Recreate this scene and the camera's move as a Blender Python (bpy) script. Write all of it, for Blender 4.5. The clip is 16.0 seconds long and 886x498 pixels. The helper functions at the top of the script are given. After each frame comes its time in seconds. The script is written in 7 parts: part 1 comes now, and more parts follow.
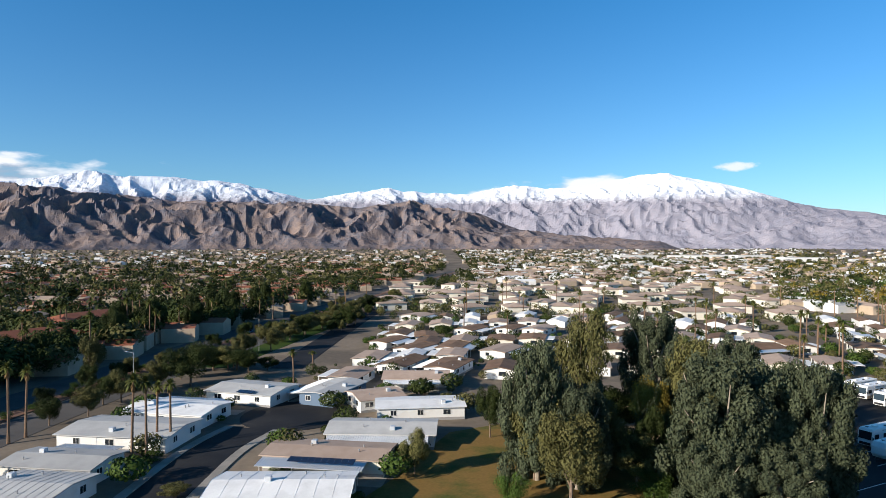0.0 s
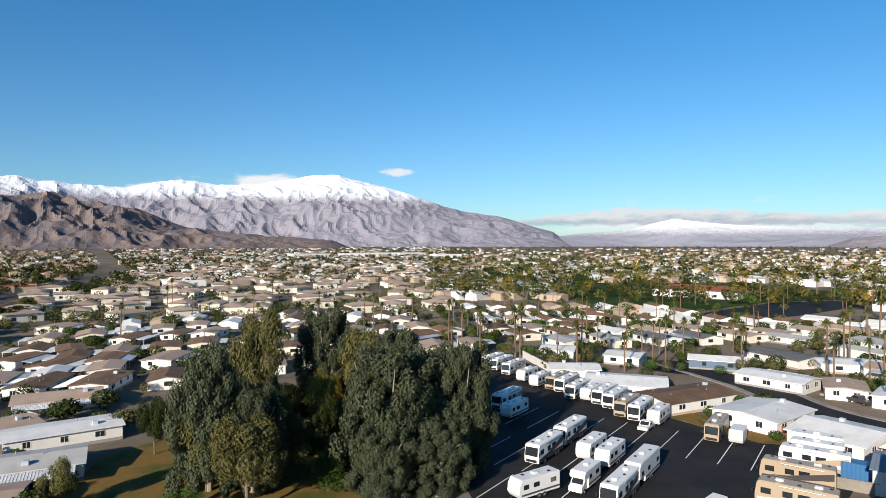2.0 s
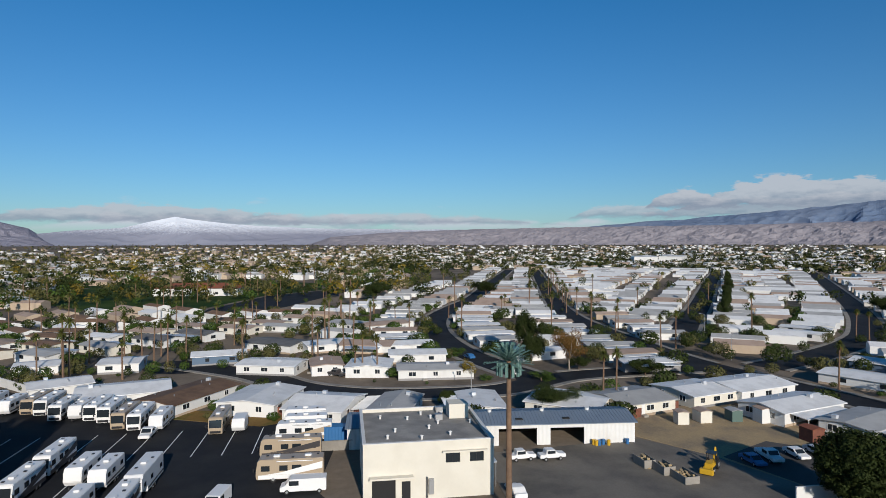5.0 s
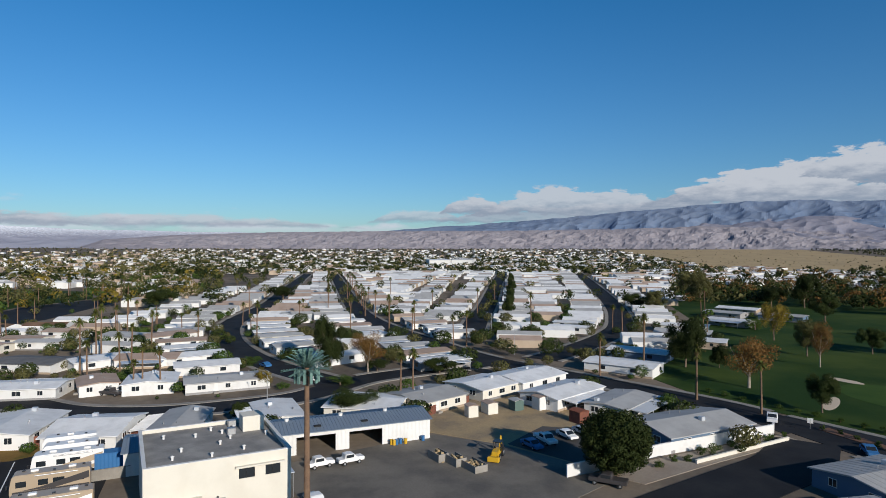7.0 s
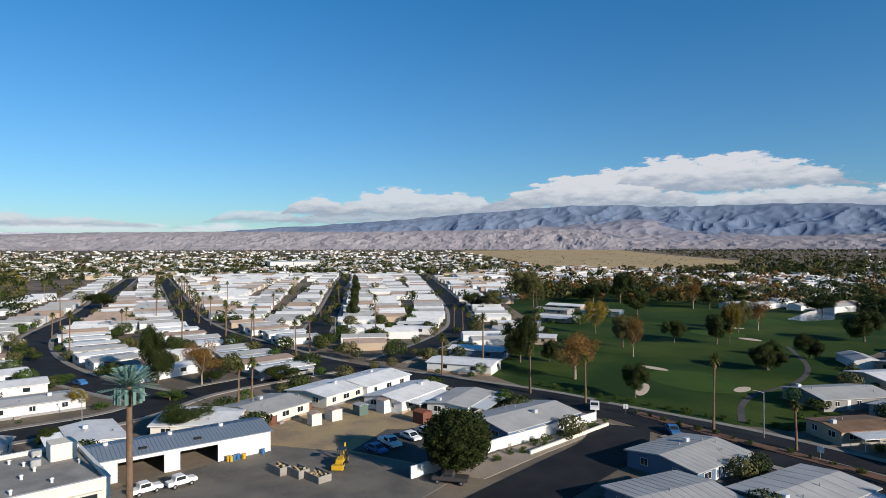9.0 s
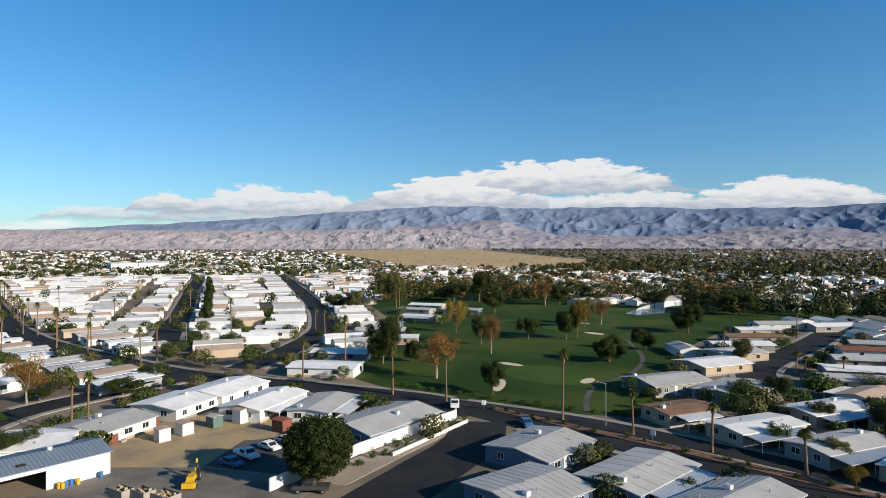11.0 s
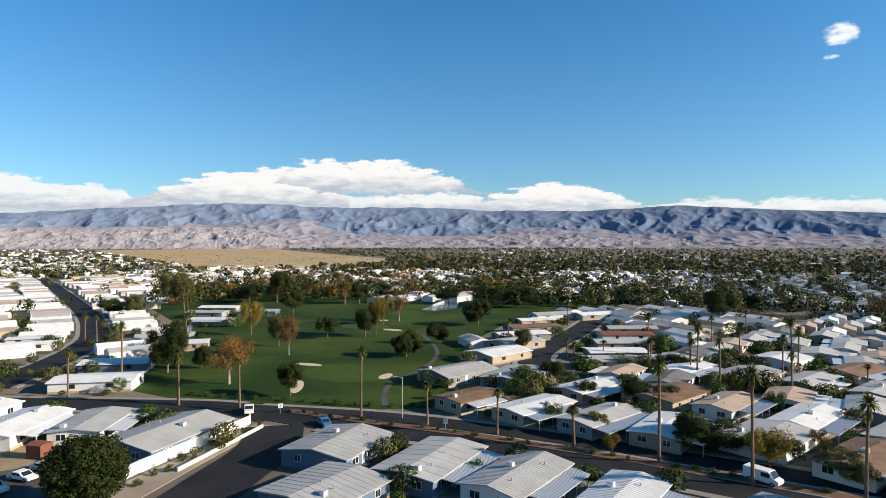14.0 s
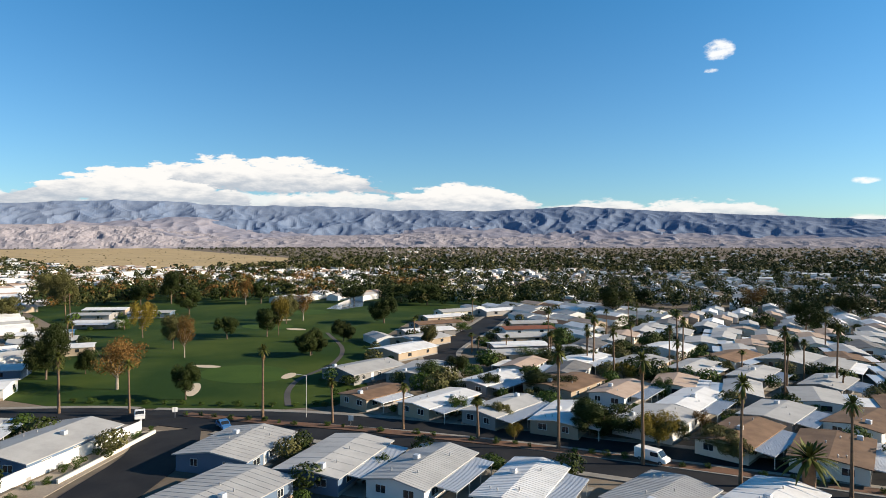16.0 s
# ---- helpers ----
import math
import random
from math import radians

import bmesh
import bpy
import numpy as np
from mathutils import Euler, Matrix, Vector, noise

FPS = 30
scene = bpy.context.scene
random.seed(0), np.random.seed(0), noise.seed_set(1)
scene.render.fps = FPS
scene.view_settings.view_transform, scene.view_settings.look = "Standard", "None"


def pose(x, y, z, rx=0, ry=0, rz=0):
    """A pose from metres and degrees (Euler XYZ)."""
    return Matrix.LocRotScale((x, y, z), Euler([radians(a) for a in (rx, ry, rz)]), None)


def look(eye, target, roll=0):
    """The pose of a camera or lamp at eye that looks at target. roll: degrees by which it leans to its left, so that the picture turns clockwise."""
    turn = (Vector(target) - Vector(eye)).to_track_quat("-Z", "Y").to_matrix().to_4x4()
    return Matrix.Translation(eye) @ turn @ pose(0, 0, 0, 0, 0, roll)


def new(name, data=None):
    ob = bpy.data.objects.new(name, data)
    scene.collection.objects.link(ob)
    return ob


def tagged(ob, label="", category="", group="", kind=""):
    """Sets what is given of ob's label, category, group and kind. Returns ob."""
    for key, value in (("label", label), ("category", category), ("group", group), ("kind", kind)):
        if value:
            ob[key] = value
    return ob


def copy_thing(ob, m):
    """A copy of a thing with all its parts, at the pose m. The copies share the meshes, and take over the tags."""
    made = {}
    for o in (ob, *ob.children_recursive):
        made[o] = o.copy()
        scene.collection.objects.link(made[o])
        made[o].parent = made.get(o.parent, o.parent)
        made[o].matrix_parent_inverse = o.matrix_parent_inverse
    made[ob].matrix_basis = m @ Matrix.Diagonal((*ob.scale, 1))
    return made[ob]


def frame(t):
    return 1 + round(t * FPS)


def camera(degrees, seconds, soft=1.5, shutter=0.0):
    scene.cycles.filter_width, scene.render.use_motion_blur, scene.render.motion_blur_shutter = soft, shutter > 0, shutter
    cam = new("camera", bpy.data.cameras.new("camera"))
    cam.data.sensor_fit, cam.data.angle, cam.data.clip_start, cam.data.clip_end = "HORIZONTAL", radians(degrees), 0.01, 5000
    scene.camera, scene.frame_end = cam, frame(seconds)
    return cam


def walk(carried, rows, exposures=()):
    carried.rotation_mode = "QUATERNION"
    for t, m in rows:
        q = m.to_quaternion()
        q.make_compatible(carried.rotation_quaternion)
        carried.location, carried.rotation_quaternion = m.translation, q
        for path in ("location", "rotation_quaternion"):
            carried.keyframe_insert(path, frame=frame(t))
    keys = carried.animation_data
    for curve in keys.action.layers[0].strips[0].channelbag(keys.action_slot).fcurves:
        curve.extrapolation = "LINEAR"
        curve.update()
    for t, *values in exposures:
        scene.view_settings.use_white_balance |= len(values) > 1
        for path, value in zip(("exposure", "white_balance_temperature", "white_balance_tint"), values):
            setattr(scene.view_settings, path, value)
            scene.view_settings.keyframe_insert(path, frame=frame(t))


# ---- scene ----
cam = camera(71.14, 16.0, soft=0.75)
EYE = 30.0
PLAN = 1.2      # the plan below is drawn at five sixths; everything is brought to true size at the end
ROWS = [
    (0.0, -0.00, -0.00, -0.00, 0.00, -0.35, -0.07),
    (0.5, -0.01, -0.08, -0.04, -3.17, -0.36, -0.08),
    (1.0, -0.03, -0.10, -0.09, -11.54, -0.39, -0.04),
    (1.5, -0.06, -0.06, -0.13, -20.70, -0.43, 0.02),
    (2.0, -0.10, 0.06, -0.17, -29.49, -0.46, 0.06),
    (2.5, -0.18, 0.21, -0.21, -37.28, -0.52, 0.07),
    (3.0, -0.20, 0.32, -0.25, -44.96, -0.59, 0.11),
    (3.5, -0.13, 0.39, -0.28, -52.36, -0.62, 0.09),
    (4.0, -0.04, 0.38, -0.32, -59.79, -0.65, 0.11),
    (4.5, 0.05, 0.40, -0.37, -66.75, -0.67, 0.13),
    (5.0, 0.10, 0.44, -0.41, -73.34, -0.67, 0.15),
    (7.5, 0.25, 0.42, -0.30, -95.36, -0.28, -0.04),
    (8.0, 0.31, 0.34, -0.13, -98.98, -0.27, 0.03),
    (8.5, 0.45, 0.31, 0.02, -102.60, -0.26, 0.07),
    (9.0, 0.60, 0.28, 0.14, -106.07, -0.25, 0.06),
    (11.5, 0.60, 0.10, 0.70, -121.70, -0.32, 0.05),
    (12.0, 0.48, 0.04, 0.67, -124.73, -0.34, 0.09),
    (12.5, 0.40, -0.05, 0.60, -127.77, -0.35, 0.11),
    (13.0, 0.36, -0.17, 0.57, -130.86, -0.36, 0.09),
    (13.5, 0.44, -0.25, 0.51, -133.90, -0.37, 0.04),
    (14.0, 0.49, -0.30, 0.42, -136.97, -0.37, 0.02),
    (14.5, 0.51, -0.36, 0.30, -139.96, -0.38, 0.03),
    (15.0, 0.51, -0.42, 0.14, -142.94, -0.37, 0.03),
    (15.5, 0.50, -0.42, -0.09, -144.54, -0.41, 0.01),
    (16.0, 0.49, -0.39, -0.34, -145.64, -0.42, 0.02),
]
walk(cam, [(t, pose(PLAN * x, PLAN * y, PLAN * (EYE + z), 90 + pitch, roll, yaw)) for t, x, y, z, yaw, pitch, roll in ROWS],
     [(0.0, 0.68, 6400, 10), (1.5, 0.60, 6600, 10), (3.0, 0.22, 6450, 10), (4.0, 0.0, 6250, 10), (5.0, -0.14, 6050, 10), (7.5, 0.02, 6050, 10), (9.0, 0.28, 6300, 10), (11.5, 0.60, 6700, 10), (13.5, 0.76, 6850, 10), (16.0, 0.80, 7050, 10)])

# ---- world, sun, sky ----
SUN_AZ, SUN_EL = 238.0, 20.0      # clockwise from +y, and height, in degrees
world = bpy.data.worlds.new("sky")
scene.world = world
world.use_nodes = True


class Nodes:
    """Small helper round a node tree."""

    def __init__(self, tree):
        self.t = tree

    def add(self, kind, **props):
        n = self.t.nodes.new(kind)
        for k, v in props.items():
            setattr(n, k, v)
        return n

    def put(self, socket, value):
        if hasattr(value, "is_output"):
            self.t.links.new(value, socket)
        else:
            socket.default_value = value

    def math(self, op, a, b=0.0, c=None, clamp=False):
        n = self.add("ShaderNodeMath", operation=op, use_clamp=clamp)
        self.put(n.inputs[0], a)
        self.put(n.inputs[1], b)
        if c is not None:
            self.put(n.inputs[2], c)
        return n.outputs[0]

    def noise(self, vec, scale, detail=4.0, rough=0.55, dist=0.0):
        n = self.add("ShaderNodeTexNoise")
        if vec is not None:
            self.put(n.inputs["Vector"], vec)
        n.inputs["Scale"].default_value = scale
        n.inputs["Detail"].default_value = detail
        n.inputs["Roughness"].default_value = rough
        n.inputs["Distortion"].default_value = dist
        return n.outputs["Fac"]

    def ramp(self, fac, stops, interp="LINEAR"):
        n = self.add("ShaderNodeValToRGB")
        n.color_ramp.interpolation = interp
        els = n.color_ramp.elements
        while len(els) < len(stops):
            els.new(0.5)
        for e, (p, c) in zip(els, stops):
            e.position = p
            e.color = c if len(c) == 4 else (*c, 1)
        self.put(n.inputs[0], fac)
        return n.outputs["Color"]

    def range(self, v, a, b, c=0.0, d=1.0, smooth=False):
        n = self.add("ShaderNodeMapRange", interpolation_type="SMOOTHSTEP" if smooth else "LINEAR")
        self.put(n.inputs[0], v)
        for i, x in enumerate((a, b, c, d)):
            self.put(n.inputs[1 + i], x)
        return n.outputs[0]

    def mix(self, fac, a, b, mode="MIX"):
        n = self.add("ShaderNodeMix", data_type="RGBA", blend_type=mode)
        self.put(n.inputs[0], fac)
        self.put(n.inputs[6], a if hasattr(a, "is_output") else (*a, 1))
        self.put(n.inputs[7], b if hasattr(b, "is_output") else (*b, 1))
        return n.outputs[2]

    def xyz(self, x, y, z):
        n = self.add("ShaderNodeCombineXYZ")
        for s, v in zip(n.inputs, (x, y, z)):
            self.put(s, v)
        return n.outputs[0]


def build_sky():
    n = Nodes(world.node_tree)
    world.node_tree.nodes.clear()
    out = n.add("ShaderNodeOutputWorld")
    bg = n.add("ShaderNodeBackground")
    n.t.links.new(bg.outputs[0], out.inputs[0])
    sky = n.add("ShaderNodeTexSky", sky_type="NISHITA", sun_disc=False)
    sky.sun_elevation, sky.sun_rotation = radians(SUN_EL), radians(SUN_AZ)
    sky.altitude, sky.air_density, sky.dust_density, sky.ozone_density = 100, 1.0, 0.3, 2.2
    co = n.add("ShaderNodeTexCoord").outputs["Generated"]
    sep = n.add("ShaderNodeSeparateXYZ")
    n.put(sep.inputs[0], co)
    el = n.math("MULTIPLY", n.math("ARCSINE", sep.outputs[2]), 57.2958)
    az = n.math("MULTIPLY", n.math("ARCTAN2", sep.outputs[0], sep.outputs[1]), 57.2958)
    az = n.math("WRAP", az, 320.0, -40.0)
    # cloud banks over the ranges: how high they reach, by compass direction (-40..200 degrees)
    tops = [(-40, 5.6), (-32, 5.9), (-24, 5.9), (-17, 5.2), (-12, 3.2), (-6, 4.7), (2, 5.0), (6, 5.6), (10, 5.2), (15, 5.9), (20, 6.1), (24, 4.2),
            (30, 1.6), (42, 2.5), (50, 3.3), (60, 3.1), (72, 2.8), (82, 2.2), (88, 1.4), (96, 0.4), (200, 0.2)]
    top = n.ramp(n.range(az, -40.0, 200.0), [((a + 40) / 240, (e / 10,) * 3) for a, e in tops], "B_SPLINE")
    top = n.math("MULTIPLY", top, 10.0)

    def density(shift):
        e = n.math("ADD", el, shift)
        p = n.xyz(n.math("MULTIPLY", az, 0.15), n.math("MULTIPLY", e, 0.45), 3.7)
        big = n.noise(p, 1.0, 6.0, 0.5)
        room = n.math("MULTIPLY", n.math("SUBTRACT", top, e), 0.14)
        d = n.math("ADD", n.math("MINIMUM", room, 0.42), n.math("MULTIPLY", n.math("SUBTRACT", big, 0.5), 1.35))
        return d

    d0, d1 = density(0.0), density(0.9)
    cover = n.range(d0, 0.0, 0.2, smooth=True)
    cover = n.math("MULTIPLY", cover, n.range(el, 0.9, 1.8))
    # two small clouds that stand alone
    lone = 0.0
    for a0, e0, wa, we in ((25.4, 6.6, 2.1, 0.5), (169.6, 15.9, 1.4, 1.2), (169.0, 14.4, 0.7, 0.3), (179.9, 4.9, 1.3, 0.35)):
        q = n.math("ADD", n.math("POWER", n.math("DIVIDE", n.math("SUBTRACT", az, a0), wa), 2.0), n.math("POWER", n.math("DIVIDE", n.math("SUBTRACT", el, e0), we), 2.0))
        p = n.xyz(n.math("MULTIPLY", az, 0.7), n.math("MULTIPLY", el, 1.3), 9.1)
        w = n.math("SUBTRACT", n.math("MULTIPLY", n.noise(p, 1.0, 5.0, 0.6), 2.0), q)
        lone = n.math("MAXIMUM", lone, n.range(w, 0.25, 0.95, 0.0, 0.85, smooth=True))
    shade = n.range(n.math("SUBTRACT", d1, d0), -0.16, 0.03)
    body = n.mix(shade, (8.0, 8.2, 8.6), (3.3, 4.0, 5.1))
    tint = n.mix(n.range(el, 1.0, 24.0), (0.64, 0.91, 1.18), (0.26, 0.91, 1.31))
    blue = n.mix(1.0, sky.outputs[0], tint, "MULTIPLY")
    zenith = n.range(el, 24.0, 65.0, 1.0, 0.5)
    blue = n.mix(1.0, blue, n.xyz(zenith, zenith, zenith), "MULTIPLY")
    c = n.mix(cover, blue, body)
    # cumulus bank over the blue range: compass direction, height of the base, half width, depth, all in degrees, and how thick it is
    puff = n.noise(n.xyz(n.math("MULTIPLY", az, 0.17), n.math("MULTIPLY", el, 0.5), 1.3), 1.0, 7.0, 0.58)
    knob = n.noise(n.xyz(n.math("MULTIPLY", az, 0.5), n.math("MULTIPLY", el, 1.5), 6.1), 1.0, 6.0, 0.62)
    for a0, e0, wa, he, thick in ((48.5, 1.7, 14.0, 1.6, 0.85), (66.0, 1.6, 18.0, 1.05, 0.8), (103.8, 2.1, 13.0, 1.7, 0.8), (128.0, 2.5, 26.0, 2.0, 0.8), (158.0, 2.3, 15.0, 1.3, 0.65), (89.6, 2.14, 4.6, 1.3, 0.7), (103.5, 2.75, 9.5, 2.5, 0.9),
                                  (129.1, 4.75, 12.0, 2.9, 1.0), (94.6, 2.9, 3.2, 1.9, 0.95), (119.2, 3.4, 9.6, 2.9, 1.0), (136.0, 3.1, 7.5, 1.9, 0.9), (147.1, 2.9, 8.4, 2.6, 1.0),
                                  (159.5, 2.6, 6.0, 1.5, 0.85), (168.3, 2.0, 7.6, 2.0, 0.9), (181.0, 1.4, 5.0, 1.0, 0.9)):
        u = n.math("DIVIDE", n.math("SUBTRACT", az, a0), wa)
        v = n.math("DIVIDE", n.math("SUBTRACT", el, e0), he)
        lid = n.math("SUBTRACT", 1.0, n.math("POWER", n.math("ABSOLUTE", u), 2.4))
        lumps = n.math("ADD", n.math("MULTIPLY", puff, 1.0), n.math("MULTIPLY", knob, 0.95))
        lid = n.math("SUBTRACT", n.math("ADD", lid, lumps), 0.98)
        rim = n.math("MULTIPLY", n.math("SUBTRACT", n.math("MINIMUM", lid, 1.15), v), he)
        foot = n.math("MULTIPLY", n.math("ADD", v, n.math("MULTIPLY", n.math("SUBTRACT", knob, 0.42), 0.7)), he)
        mask = n.math("MINIMUM", n.range(rim, 0.0, 0.34, smooth=True), n.range(foot, -0.1, 0.3, smooth=True))
        lit = n.math("ADD", v, n.math("MULTIPLY", n.math("SUBTRACT", knob, 0.5), 1.3))
        white = n.mix(n.range(lit, -0.1, 0.7, smooth=True), (3.5, 4.1, 5.0), (7.1, 7.25, 7.5))
        c = n.mix(n.math("MULTIPLY", mask, thick), c, white)
    c = n.mix(lone, c, (8.0, 8.2, 8.5))
    n.put(bg.inputs[0], c)
    bg.inputs[1].default_value = SKY


SKY = 0.078
build_sky()
sun = new("sun", bpy.data.lights.new("sun", "SUN"))
sun.data.energy, sun.data.angle, sun.data.color = 5.0, radians(0.53), (1.0, 0.89, 0.75)
_a, _e = radians(SUN_AZ), radians(SUN_EL)
sun.matrix_world = look((200 * math.sin(_a), 200 * math.cos(_a), 120), (200 * math.sin(_a) - math.sin(_a) * math.cos(_e), 200 * math.cos(_a) - math.cos(_a) * math.cos(_e), 120 - math.sin(_e)))

# ---- materials ----
def material(name, color, rough=0.8, metal=0.0, vary=0.12, scale=3.0, fine=40.0, bump=0.15, second=None, blend=(0.4, 0.65), spread=0.0, spec=0.4, island=False):
    """A surface with broad stains, fine grain and relief. second: a colour of the stains. spread: how far the pieces differ from one another."""
    m = bpy.data.materials.new(name)
    m.use_nodes = True
    n = Nodes(m.node_tree)
    b = m.node_tree.nodes["Principled BSDF"]
    co = n.add("ShaderNodeTexCoord").outputs["Object"]
    broad = n.noise(co, scale, 4.0, 0.6)
    grain = n.noise(co, fine, 3.0, 0.6)
    c = color
    if second:
        c = n.mix(n.range(broad, blend[0], blend[1]), color, second)
    k = n.math("ADD", n.math("MULTIPLY", n.math("SUBTRACT", grain, 0.5), vary * 2.0), n.math("MULTIPLY", n.math("SUBTRACT", broad, 0.5), vary * 2.0))
    if spread:
        r = n.add("ShaderNodeNewGeometry").outputs["Random Per Island"] if island else n.add("ShaderNodeObjectInfo").outputs["Random"]
        k = n.math("ADD", k, n.math("MULTIPLY", n.math("SUBTRACT", r, 0.5), spread * 2.0))
    k = n.math("ADD", k, 1.0)
    c = n.mix(1.0, c, n.xyz(k, k, k), "MULTIPLY")
    n.put(b.inputs["Base Color"], c)
    b.inputs["Roughness"].default_value = rough
    b.inputs["Metallic"].default_value = metal
    b.inputs["Specular IOR Level"].default_value = spec
    if bump:
        bp = n.add("ShaderNodeBump")
        bp.inputs["Strength"].default_value = bump
        bp.inputs["Distance"].default_value = 0.05
        n.put(bp.inputs["Height"], grain)
        n.put(b.inputs["Normal"], bp.outputs[0])
    return m


def foliage(name, dark, light, spread=0.25):
    m = bpy.data.materials.new(name)
    m.use_nodes = True
    n = Nodes(m.node_tree)
    b = m.node_tree.nodes["Principled BSDF"]
    g = n.add("ShaderNodeNewGeometry")
    o = n.add("ShaderNodeObjectInfo")
    f = n.math("ADD", n.math("MULTIPLY", g.outputs["Random Per Island"], 0.55), n.math("MULTIPLY", n.noise(n.add("ShaderNodeTexCoord").outputs["Object"], 0.6, 2.0), 0.4))
    c = n.mix(n.math("SUBTRACT", f, 0.05, clamp=True), dark, light)
    k = n.math("ADD", 1.0, n.math("MULTIPLY", n.math("SUBTRACT", o.outputs["Random"], 0.5), spread * 2))
    c = n.mix(1.0, c, n.xyz(k, k, k), "MULTIPLY")
    n.put(b.inputs["Base Color"], c)
    b.inputs["Roughness"].default_value = 0.65
    b.inputs["Specular IOR Level"].default_value = 0.1
    return m


